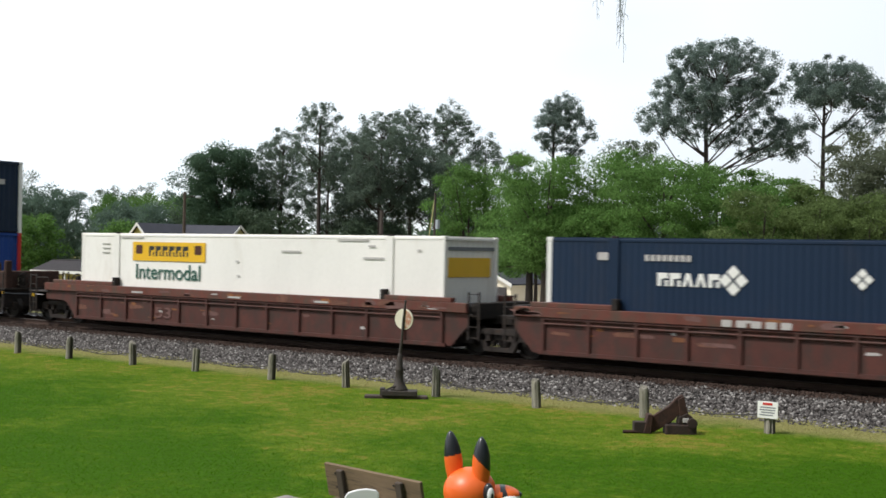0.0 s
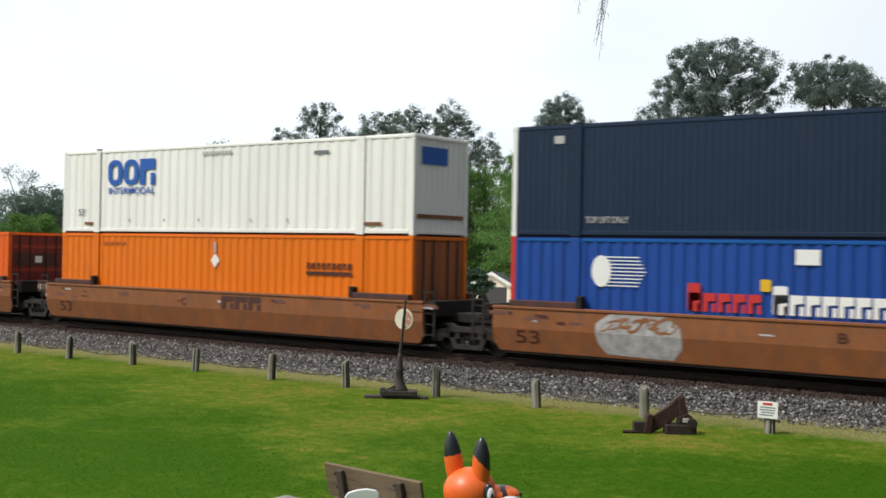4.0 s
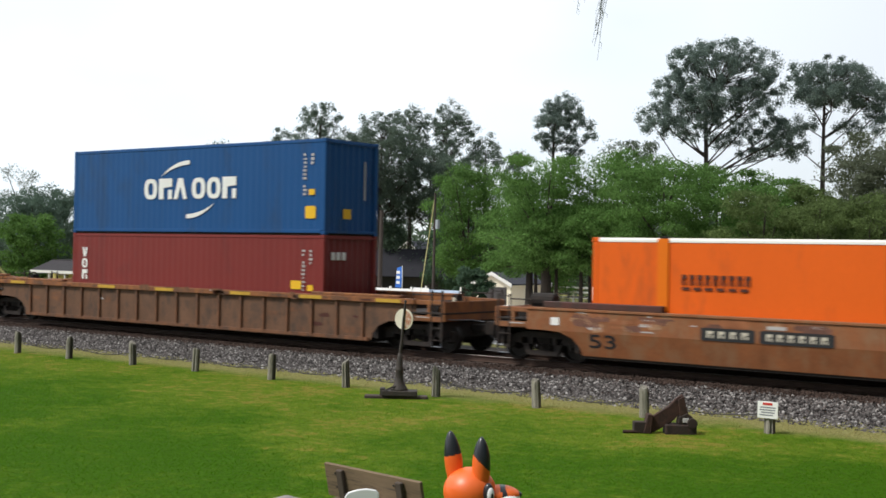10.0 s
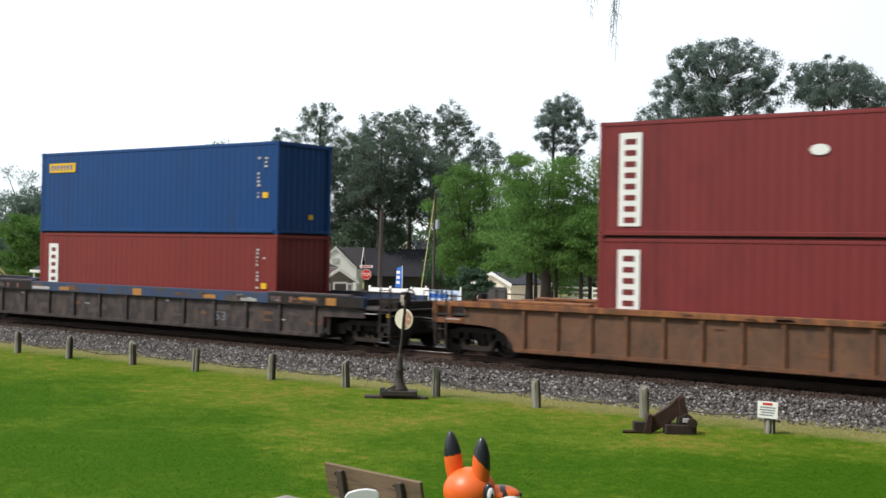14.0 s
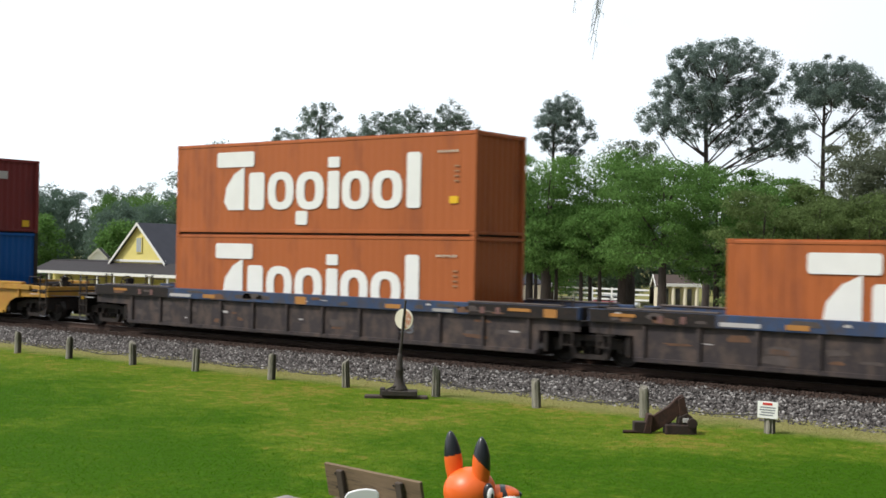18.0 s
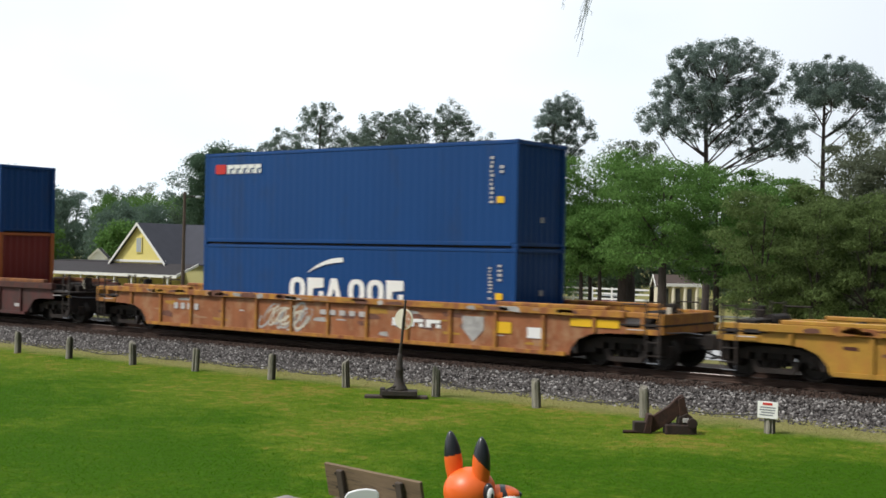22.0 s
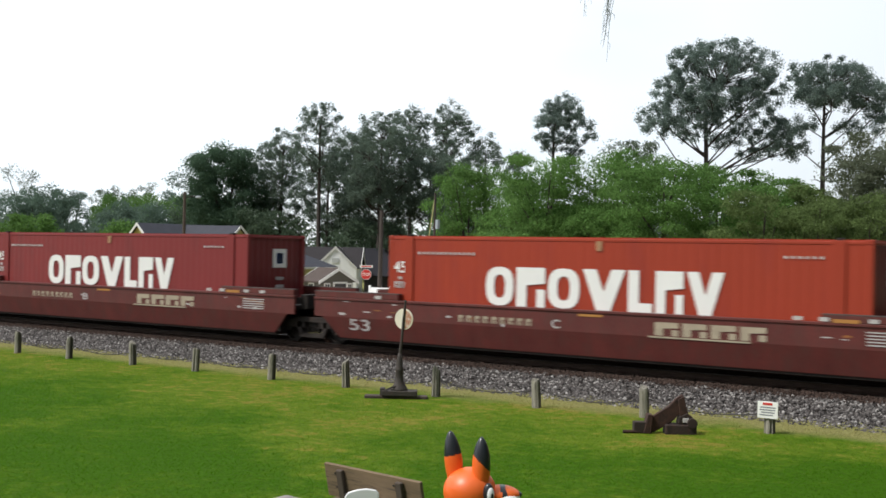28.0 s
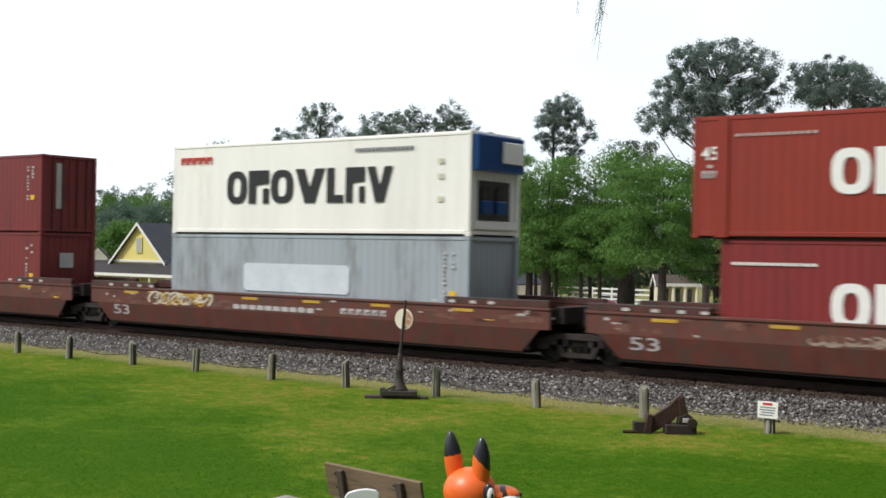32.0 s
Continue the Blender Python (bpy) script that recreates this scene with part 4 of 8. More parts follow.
# trucks and well cars
def side_frame_mesh():
    s = Shape()
    # left pedestal, right pedestal, lower bow, top chord
    s.slab([(-1.24, 0.33), (-0.98, 0.33), (-0.93, 0.47), (-0.62, 0.45), (-0.62, 0.74), (-0.85, 0.70), (-1.26, 0.60)], -0.09, 0.09)
    s.slab([(0.98, 0.33), (1.24, 0.33), (1.26, 0.60), (0.85, 0.70), (0.62, 0.74), (0.62, 0.45), (0.93, 0.47)], -0.09, 0.09)
    s.slab([(-0.62, 0.45), (-0.47, 0.16), (0.47, 0.16), (0.62, 0.45), (0.44, 0.45), (0.36, 0.28), (-0.36, 0.28), (-0.44, 0.45)], -0.08, 0.08)
    s.slab([(-0.62, 0.62), (0.62, 0.62), (0.62, 0.74), (0.45, 0.77), (-0.45, 0.77), (-0.62, 0.74)], -0.09, 0.09)
    s.slab([(-0.44, 0.44), (-0.30, 0.44), (-0.30, 0.63), (-0.44, 0.63)], -0.07, 0.07)
    s.slab([(0.30, 0.44), (0.44, 0.44), (0.44, 0.63), (0.30, 0.63)], -0.07, 0.07)
    return s.mesh("side_frame")


def wheelset_mesh():
    s = Shape()
    for y in (-0.76, 0.76):
        o = 1 if y > 0 else -1
        ring = [(0.0, 0.15), (0.10, 0.15), (0.16, 0.06), (0.33, 0.05), (0.36, 0.13), (0.42, 0.12), (0.425, -0.01), (0.445, -0.03), (0.445, -0.05), (0.36, -0.05), (0.33, 0.01), (0.16, 0.0), (0.0, -0.05)]
        n, v = 20, []
        for r, d in ring:
            for j in range(n):
                a = 2 * math.pi * j / n
                v.append((r * math.cos(a), y + o * d, r * math.sin(a)))
        m = len(ring)
        s.add(v, [(i * n + j, i * n + (j + 1) % n, (i + 1) * n + (j + 1) % n, (i + 1) * n + j) for i in range(m - 1) for j in range(n)])
    s.tube([(0, -1.08, 0), (0, 1.08, 0)], 0.085, 10)
    for y in (-1.1, 1.1):
        s.box(-0.06, 0.06, y - 0.02, y + 0.02, -0.06, 0.06)
    return s.mesh("wheelset")


def spring_mesh():
    s = Shape()
    for x in (-0.2, 0, 0.2):
        pts = [(x + 0.065 * math.cos(a), 0.065 * math.sin(a), 0.29 + 0.16 * a / (8 * math.pi)) for a in [k * math.pi / 4 for k in range(33)]]
        s.tube(pts, 0.016, 5)
    return s.mesh("spring_nest")


def truck(car, x):
    """A two-axle truck under a well car, at x along it."""
    t = part("truck", kept("bolster", lambda: Shape().box(-0.22, 0.22, -1.0, 1.0, 0.46, 0.70).box(-0.3, 0.3, -0.35, 0.35, 0.68, 0.86).mesh("bolster", 0.02)), M["steel_dark"], car,
             "grimy cast steel two-axle truck", pose(x, 0, 0))
    for s in (-1, 1):
        part("side_frame", kept("sideframe", side_frame_mesh), M["steel_mid"], t, at=pose(0, s * 0.99, 0))
        part("spring_nest", kept("springs", spring_mesh), M["steel_dark"], t, at=pose(0, s * 0.99, 0))
    for a in (-0.89, 0.89):
        w = part("wheelset", kept("wheelset", wheelset_mesh), M["wheel"], t, at=pose(a, 0, 0.42))
        ROLLERS.append((w, a))
    return t


def well_car(u, half, style, left="free", right="free", trucks="lr", label="", top=1.42):
    """One well unit; u its middle along the train, half the way from there to its truck centres. z from the rail head."""
    car = thing("well_car", label, "rail car", "well cars of the train")
    car["half"] = 1.5
    RIDERS.append((car, u, 0.0))
    body, chord, ribs, shape = M[style["body"]], M[style["chord"]], style["ribs"], style["shape"]
    xl, xr = (half + 0.2 if left == "free" else half - 0.78), (half + 0.2 if right == "free" else half - 0.78)
    if style.get("joint_cut"):
        xl, xr = [half + 0.2 if k_ == "free" else half - style["joint_cut"] for k_ in (left, right)]
    if shape == "square":
        xl, xr = (half + 0.2 if left == "free" else half - 0.2), (half + 0.2 if right == "free" else half - 0.2)
    low = 0.26

    def outline():
        """Lower edge of the side from tail to head."""
        pts = []
        for sgn, end, kind in ((-1, xl, left), (1, xr, right)):
            if kind == "joint" and style.get("vee"):
                run_ = [(half - 1.42, low), (half - 0.82, 0.85), (end, 0.86)]
            elif kind == "joint" and shape != "square":
                run_ = [(end - (0.18 if style.get("joint_cut") else 0.55), low), (end, 0.5 if style.get("joint_cut") else 0.82)]
            elif shape == "arch":
                run_ = [(half - 1.42, low), (half - 1.36, 0.45), (half - 1.15, 0.68), (half - 0.8, 0.82), (half - 0.3, 0.87), (end, 0.88)]
            elif shape == "square":
                run_ = [(half - 1.45, low), (half - 1.42, 0.84), (end, 0.86)]
            else:
                run_ = [(half - 1.5, low), (half - 1.0, 0.78), (half - 0.75, 0.84), (end, 0.86)]
            run_ = [(sgn * a, b) for a, b in run_]
            pts += run_[::-1] if sgn < 0 else run_
        return pts
    edge = outline()
    smooth_side = style["ribs"] is None
    for s in (-1, 1):
        sign = s
        if smooth_side:
            crease = 0.86
            lean = (lambda z, q=sign: -q * max(0.0, (crease - z)) * 0.2)
            upper = [(-xl, crease), (xr, crease), (xr, top), (-xl, top)]
            part("side_panel", Shape().slab(upper, *sorted((sign * 1.5, sign * 1.44))), body, car)
            lower = [(x, min(z, crease)) for x, z in edge] + [(xr, crease), (-xl, crease)]
            clean = []
            for q in lower:
                if not clean or (abs(q[0] - clean[-1][0]) + abs(q[1] - clean[-1][1])) > 1e-4:
                    clean.append(q)
            part("lower_panel", Shape().slab(clean, *sorted((sign * 1.5, sign * 1.44)), 0, lean), body, car)
        else:
            poly = edge + [(xr, top - 0.02), (-xl, top - 0.02)]
            part("side_panel", Shape().slab(poly, *sorted((sign * 1.43, sign * 1.40))), M[style.get("panel", style["body"])], car)
            part("bottom_chord", Shape().box(-half + 1.5, half - 1.5, *sorted((sign * 1.49, sign * 1.41)), low - 0.03, low + 0.07), body, car)
            for x in ribs:
                if -xl + 0.1 < x < xr - 0.1:
                    z0 = low if abs(x) < half - 1.5 else 0.86
                    part("rib", kept(("rib", z0, top), lambda: Shape().box(-0.05, 0.05, -0.05, 0.04, z0, top - 0.12).mesh("rib", 0.008)), body, car, at=pose(x, sign * 1.45, 0))
        d = style.get("chord_depth", 0.16)
        part("top_chord", Shape().box(-xl - 0.01, xr + 0.01, *sorted((sign * 1.53, sign * 1.34)), top - d, top + 0.02).mesh("top_chord", 0.01), chord, car)
        if style.get("slot"):
            part("pipe", Shape().tube([(-half + 1.6, sign * 1.47, top - 0.28), (half - 1.6, sign * 1.47, top - 0.28)], 0.035, 8), body, car)
            part("pipe", Shape().tube([(-half + 1.6, sign * 1.47, top - 0.40), (half - 1.6, sign * 1.47, top - 0.40)], 0.03, 8), body, car)
        if style.get("guides", True):
            gh = style.get("guide_height", 0.27)
            inset = 0.02 if style.get("vee") else 0.5
            for a, b in ((-xl + inset, -6.05), (6.05, xr - inset)):
                if style.get("vee"):
                    # light on the guide's top surface, painted as a thin paler strip
                    part("edge_strip", Shape().box(a, b, *sorted((sign * 1.42 - 0.1, sign * 1.42 + 0.1)), top + 0.02 + gh, top + 0.04 + gh), M["dust_and_edge_light"], car, "thin strip, light on the top edge painted in")
                part("end_guide", kept(("guide", round(b - a, 2), gh), lambda: Shape().box(0, b - a, -0.1, 0.1, 0, gh).mesh("end_guide", 0.015)), M[style.get("guide_coat", style["chord"])], car,
                     at=pose(a, sign * 1.42, top + 0.02))
    part("well_floor", Shape().box(-half + 1.4, half - 1.4, -1.35, 1.35, 0.2, 0.34), M["steel_dark"], car)
    for sgn, end, kind in ((-1, xl, left), (1, xr, right)):
        e = pose(0, 0, 0) if sgn > 0 else pose(0, 0, 0, 0, 0, 180)
        a = half - 1.32
        part("bulkhead", kept(("bulk", half), lambda: Shape().box(a, a + 0.12, -1.38, 1.38, 0.3, 1.32).mesh("bulkhead", 0.01)), M["steel_dark"], car, at=e)
        part("end_deck", kept(("deck", half, round(end, 2)), lambda: Shape().box(a + 0.12, end - 0.05, -1.4, 1.4, 0.98, 1.12).box(a + 0.12, end - 0.05, -0.35, 0.35, 0.86, 0.99).mesh("end_deck", 0.01)), M["steel_dark"], car, at=e)
        if kind == "free":
            end_fittings(car, e, half, top, style)
        else:
            part("connector", kept(("conn", half), lambda: Shape().box(end - 0.05, half + 0.05, -0.4, 0.4, 0.84, 1.1).box(end - 0.04, end + 0.25, -1.2, 1.2, 1.0, 1.45).mesh("connector", 0.02)), M["steel_dark"], car, at=e)
            if not style.get("vee"):
                part("step", kept(("jstep", half), lambda: ladder_shape(end + 0.02, end + 0.36, -1.42, 0.45, 1.75, 5).mesh("step")), M["steel_mid"], car, "steel side ladder", e if sgn > 0 else pose(0, 0, 0) @ Matrix.Diagonal((-1, 1, 1, 1)))
    wear = style.get("wear")
    if wear:
        if smooth_side:
            where = [(-half + 1.2, half - 1.6, 0.88, top - 0.06, -1.5), (6.1, half - 0.9, 0.9, top - 0.04, -1.5), (-half + 0.9, -6.1, 0.9, top - 0.04, -1.5)]
        else:
            where = [(-half + 1.6, half - 2.0, low + 0.12, top - style.get("chord_depth", 0.16) - 0.06, -1.43), (-half + 0.6, half - 1.2, top - style.get("chord_depth", 0.16) + 0.02, top, -1.53)]
        scuffs(car, where, wear, round(abs(u)))
    if style.get("guides", True) and style.get("lock"):
        for x in (-6.0, 6.0):
            part("lock_bracket", kept(("lock", style.get("guide_height", 0.27)), lambda: Shape().box(-0.09, 0.09, -0.11, 0.1, 0, style.get("guide_height", 0.27) + 0.16).mesh("lock_bracket", 0.02)), M["steel_dark"], car, "dark steel container lock", pose(x, -1.42, top + 0.02))
    if smooth_side:
        for sgn, kind in ((-1, left), (1, right)):
            if kind == "free":
                part("reservoir", kept(("res", half, top), lambda: Shape().tube([(half - 0.32, -0.85, top + 0.17), (half - 0.28, -0.85, top + 0.17), (half + 0.42, -0.85, top + 0.17), (half + 0.46, -0.85, top + 0.17)], [0.12, 0.2, 0.2, 0.12], 14).box(half - 0.3, half - 0.2, -1.0, -0.7, 1.1, top + 0.02).box(half + 0.3, half + 0.4, -1.0, -0.7, 1.1, top + 0.02).mesh("reservoir")),
                     M["steel_dark"], car, "dark steel air reservoir", pose(0, 0, 0) if sgn > 0 else Matrix.Diagonal((-1, 1, 1, 1)))
    if shape == "arch":
        for sgn, kind in ((-1, left), (1, right)):
            if kind == "free":
                def frame_shape():
                    f = Shape()
                    for sy in (-1, 1):
                        ys = sorted((sy * 1.3, sy * 1.46))
                        f.box(half + 0.21, half + 1.16, *ys, top - 0.13, top)
                        f.box(half + 0.21, half + 1.16, *ys, 0.88, 1.04)
                        for x in (half + 0.62, half + 1.08):
                            f.box(x, x + 0.1, *ys, 1.041, top - 0.131)
                    f.box(half + 1.165, half + 1.24, -1.46, 1.46, 0.9, top - 0.02)
                    return f.mesh("end_frame", 0.012)
                part("end_frame", kept(("endframe", half, top), frame_shape), chord, car, "painted end frame with openings", pose(0, 0, 0) if sgn > 0 else pose(0, 0, 0, 0, 0, 180))
    if style.get("tall_end"):
        for sgn, kind in ((-1, left), (1, right)):
            if kind == "free":
                part("brake_platform", kept(("tall", half), lambda: Shape().box(half + 0.35, half + 1.05, -1.2, 1.1, 1.14, 1.78).box(half + 0.25, half + 0.42, -1.32, -1.05, 1.1, 2.1).box(half + 0.95, half + 1.12, -1.32, -1.05, 1.1, 2.18).mesh("brake_platform", 0.03)),
                     M["rust"], car, "grimy brown brake platform", pose(0, 0, 0) if sgn > 0 else pose(0, 0, 0, 0, 0, 180))
    if "l" in trucks:
        truck(car, -half)
    if "r" in trucks:
        truck(car, half)
    return car


def scuffs(car, spots, coats, seed):
    """Small worn stencils, chips and rust spots over the side that faces the platform; spots: (x0, x1, z0, z1, y) stretches that take them."""
    r = random.Random(seed)
    for coat, count, big in coats:
        s = Shape()
        for k in range(count):
            x0, x1, z0, z1, y = spots[k % len(spots)]
            w, h = big * r.uniform(0.12, 0.5), big * r.uniform(0.03, 0.12)
            x, z = r.uniform(x0, x1), r.uniform(z0, max(z0, z1 - h))
            j = [r.uniform(-0.25, 0.25) for q in range(8)]
            s.slab([(x + j[0] * h, z + j[1] * h), (x + w, z + j[2] * h), (x + w + j[3] * h, z + h * 0.6), (x + w * (0.8 + 0.3 * j[4]), z + h + j[5] * h), (x + j[6] * w, z + h), (x - 0.4 * h, z + 0.5 * h)], y - 0.0065, y - 0.0015)
        tagged(part("worn_marking", s, M[coat], car), kind="stuff")


def scrawl(c, x0, x1, z0, z1, coat, seed, y=-1.5, label="scrawled pale spray paint"):
    """Looping spray-paint strokes over a stretch of the side."""
    r = random.Random(seed)
    s = Shape()
    n = max(5, round((x1 - x0) * 5))
    for k in range(n):
        cx, cz = x0 + (x1 - x0) * (k + 0.5) / n, 0.5 * (z0 + z1) + r.uniform(-0.12, 0.12) * (z1 - z0)
        rx, rz = r.uniform(0.1, 0.26), (z1 - z0) * r.uniform(0.24, 0.46)
        a0, sweep, wide = r.uniform(0, 6.28), r.uniform(2.6, 5.6), r.uniform(0.018, 0.045)
        ring = []
        for q in range(9):
            a = a0 + sweep * q / 8
            ring.append((cx + rx * math.cos(a) + 0.25 * (z1 - z0) * math.sin(a), min(z1, max(z0, cz + rz * math.sin(a))), math.cos(a), math.sin(a)))
        depth = 0.0022 + 0.0004 * (k % 9)
        for (ax, az, au, av), (bx, bz, bu, bv) in zip(ring, ring[1:]):
            s.add([(ax - wide * au, y - depth, az - wide * av), (ax + wide * au, y - depth, az + wide * av), (bx + wide * bu, y - depth, bz + wide * bv), (bx - wide * bu, y - depth, bz - wide * bv)], [(0, 1, 2, 3)])
    return tagged(part("graffiti", s, M[coat], c), label, kind="stuff")


def write_low(c, text, x0, x1, z0, z1, coat):
    """Lettering on the inward-leaning lower panel of a smooth-sided car."""
    return part("lettering", kept(("text", text, round(x1 - x0, 2), round(z1 - z0, 2)), lambda: lettering(text, x1 - x0, z1 - z0)), M[coat], c,
                at=pose(x0, -1.5 + 0.2 * (0.86 - z0) - 0.006, z0, 11.3))


def ladder_shape(x0, x1, y, z0, z1, n):
    s = Shape()
    for x in (x0, x1):
        s.box(x - 0.022, x + 0.022, y - 0.022, y + 0.022, z0, z1)
    for i in range(n):
        z = z0 + 0.06 + (z1 - z0 - 0.12) * i / (n - 1)
        s.tube([(x0, y, z), (x1, y, z)], 0.014, 6)
    return s


def end_fittings(car, e, half, top, style):
    """Deck, steps, rails, brake wheel and coupler past a free end."""
    a = half + 0.15
    part("end_sill", kept(("sill", half), lambda: Shape().box(half - 0.5, half + 1.15, -0.36, 0.36, 0.62, 1.0).box(half + 0.98, half + 1.16, -1.4, 1.4, 0.42, 1.08).box(half + 0.55, half + 1.0, -0.95, 0.9, 1.06, 1.36).mesh("end_sill", 0.02)), M["steel_dark"], car, at=e)
    part("walkway", kept(("walk", half), lambda: Shape().box(half + 0.05, half + 1.25, -1.46, 1.46, 1.09, 1.14).mesh("walkway", 0.006)), M["steel_mid"], car, "steel grating walkway", at=e)
    part("coupler", kept(("coup", half), lambda: Shape().box(half + 1.1, half + 1.75, -0.09, 0.09, 0.60, 0.80).slab([(half + 1.7, 0.52), (half + 1.98, 0.52), (half + 2.0, 0.62), (half + 2.0, 0.82), (half + 1.95, 0.9), (half + 1.7, 0.9)], -0.17, 0.13).mesh("coupler", 0.02)), M["steel_dark"], car, at=e)
    part("air_hose", kept(("hose", half), lambda: Shape().tube([(half + 1.15, 0.3, 0.7), (half + 1.45, 0.3, 0.5), (half + 1.75, 0.26, 0.36), (half + 2.0, 0.2, 0.32)], 0.03, 6).mesh("air_hose")), M["rubber"], car, at=e)
    for s in (-1, 1):
        part("ladder", kept(("lad", half, s), lambda: ladder_shape(half + 0.78, half + 1.14, s * 1.45, 0.32, 1.75, 5).mesh("ladder")), M["steel_mid"], car, "steel corner ladder", e)
        part("handrail", kept(("hr", half, s), lambda: Shape().tube([(half + 0.1, s * 1.44, 1.12), (half + 0.1, s * 1.44, 1.62), (half + 0.75, s * 1.44, 1.62)], 0.02, 6).mesh("handrail")), M["steel_mid"], car, at=e)
    part("brake_stand", kept(("bs", half), lambda: Shape().box(half + 0.95, half + 1.1, -0.75, -0.45, 1.1, 1.64).mesh("brake_stand", 0.015)), M["steel_dark"], car, at=e)
    def wheel():
        s = Shape()
        pts = [(half + 1.17, -0.6 + 0.26 * math.cos(k * math.pi / 8), 1.45 + 0.26 * math.sin(k * math.pi / 8)) for k in range(17)]
        s.tube(pts, 0.022, 6)
        for k in range(4):
            q = k * math.pi / 4
            s.tube([(half + 1.17, -0.6 + 0.26 * math.cos(q), 1.45 + 0.26 * math.sin(q)), (half + 1.17, -0.6 - 0.26 * math.cos(q), 1.45 - 0.26 * math.sin(q))], 0.014, 5)
        s.tube([(half + 1.08, -0.6, 1.45), (half + 1.2, -0.6, 1.45)], 0.045, 8)
        return s.mesh("brake_wheel")
    part("brake_wheel", kept(("bw", half), wheel), M["steel_mid"], car, at=e)
    # pale rods and plates among the grime
    part("cut_lever", kept(("cl", half), lambda: Shape().tube([(half + 1.22, -1.42, 0.98), (half + 1.24, -1.1, 0.94), (half + 1.3, -0.3, 0.92), (half + 1.62, -0.12, 0.88)], 0.016, 6).mesh("cut_lever")), M["ink_grey"], car, at=e)
    for s in (-1, 1):
        part("grab_iron", kept(("gi", half, s), lambda: Shape().tube([(half + 0.3, s * 1.49, 1.0), (half + 0.3, s * 1.53, 1.0), (half + 0.72, s * 1.53, 1.0), (half + 0.72, s * 1.49, 1.0)], 0.014, 6).mesh("grab_iron")), M["faint"], car, "pale worn grab iron", e)
        part("sill_label", kept(("sl", half, s), lambda: Shape().box(half + 0.99, half + 1.15, s * 1.404 - 0.004, s * 1.404 + 0.004, 0.92, 1.04).mesh("sill_label")), M["sign_yellow"], car, "small yellow plate", e)
        part("stirrup", kept(("st", half, s), lambda: Shape().tube([(half + 0.8, s * 1.44, 0.34), (half + 0.8, s * 1.44, 0.2), (half + 1.12, s * 1.44, 0.2), (half + 1.12, s * 1.44, 0.34)], 0.016, 6).mesh("stirrup")), M["ink_grey"], car, at=e)
    part("brake_label", kept(("bl", half), lambda: Shape().box(half + 0.97, half + 1.08, -0.757, -0.751, 1.25, 1.55).mesh("brake_label")), M["pale"], car, "faded pale plate", at=e)
    part("air_tank", kept(("at", half), lambda: Shape().tube([(half + 0.62, -1.1, 1.3), (half + 0.62, -0.1, 1.3)], 0.16, 12).mesh("air_tank")), M["steel_dark"], car, at=e)


def even(n, span):
    return [span * (2 * i / (n - 1) - 1) for i in range(n)]


BROWN = dict(lock=True, wear=(("chord_rust", 14, 1.0), ("faint", 6, 0.7), ("rust_stain", 12, 1.6), ("plum_dust", 14, 1.6)), body="brown", chord="car_red2", ribs=even(13, 8.1), shape="slant", slot=True, chord_depth=0.24, guide_height=0.13)
TAN = dict(lock=True, tall_end=True, wear=(("ink_brown", 9, 0.8), ("rust_stain", 8, 1.3), ("faint", 3, 0.7)), joint_cut=1.12, body="tan", chord="tan", ribs=None, shape="slant", chord_depth=0.05, guide_coat="brown", guide_height=0.16)
TAN_RED = dict(wear=(("faint", 12, 0.8), ("rust_panel", 22, 1.4), ("rust_stain", 22, 1.6), ("tan_dust", 14, 1.2)), body="tan_red", chord="tan_red", ribs=None, shape="arch", chord_depth=0.05, guide_coat="brown", guide_height=0.16)
UMBER = dict(wear=(("umber_rib", 26, 1.6), ("ink_brown", 8, 1.0), ("faint", 2, 0.5)), body="umber_rib", panel="umber", chord="chord_rust", ribs=even(17, 8.05), shape="arch", chord_depth=0.13, guide_height=0.08)
GREY = dict(wear=(("dust_and_edge_light", 22, 1.6), ("faint", 7, 0.6), ("umber", 12, 1.4)), body="charcoal", chord="chord_blue", ribs=even(12, 8.0), shape="square", chord_depth=0.3, guide_coat="dust_and_edge_light", guide_height=0.05)
YELLOW = dict(wear=(("chord_rust", 18, 1.2), ("rust_stain", 14, 1.3), ("yellow_rust", 16, 1.8), ("ink_brown", 8, 0.7), ("faint", 4, 0.6)), body="yellow", chord="yellow", ribs=even(11, 9.2), shape="arch", chord_depth=0.16, guide_height=0.1)
RUSTY = dict(wear=(("chalk", 12, 1.3), ("rust_stain", 22, 1.6), ("faint", 10, 0.9), ("yellow", 14, 1.5), ("tan_dust", 12, 1.4)), body="yellow_rust", panel="rust_panel", chord="yellow_rust", ribs=even(13, 9.0), shape="arch", chord_depth=0.15, guide_height=0.1)
PLUM = dict(wear=(("faint", 12, 0.8), ("rust_stain", 12, 1.4)), body="plum", chord="brown", ribs=even(13, 8.0), shape="slant", chord_depth=0.2, guide_coat="chord_rust", guide_height=0.12)
RED = dict(vee=True, wear=(("faint", 12, 0.5), ("chord_rust", 5, 0.8)), joint_cut=0.5, body="car_red", chord="car_red", ribs=None, shape="slant", chord_depth=0.05, guide_height=0.17)
RED2 = dict(vee=True, wear=(("faint", 12, 0.6), ("sign_yellow", 2, 0.7), ("rust_stain", 16, 1.4), ("ink_brown", 6, 0.9)), joint_cut=0.5, body="car_red2", chord="car_red2", ribs=None, shape="slant", chord_depth=0.05, guide_height=0.17, guide_coat="brown")

WELL = 0.36          # floor of a box in the well, over the rail
HC, LOW = 2.896, 2.591
UP = WELL + HC


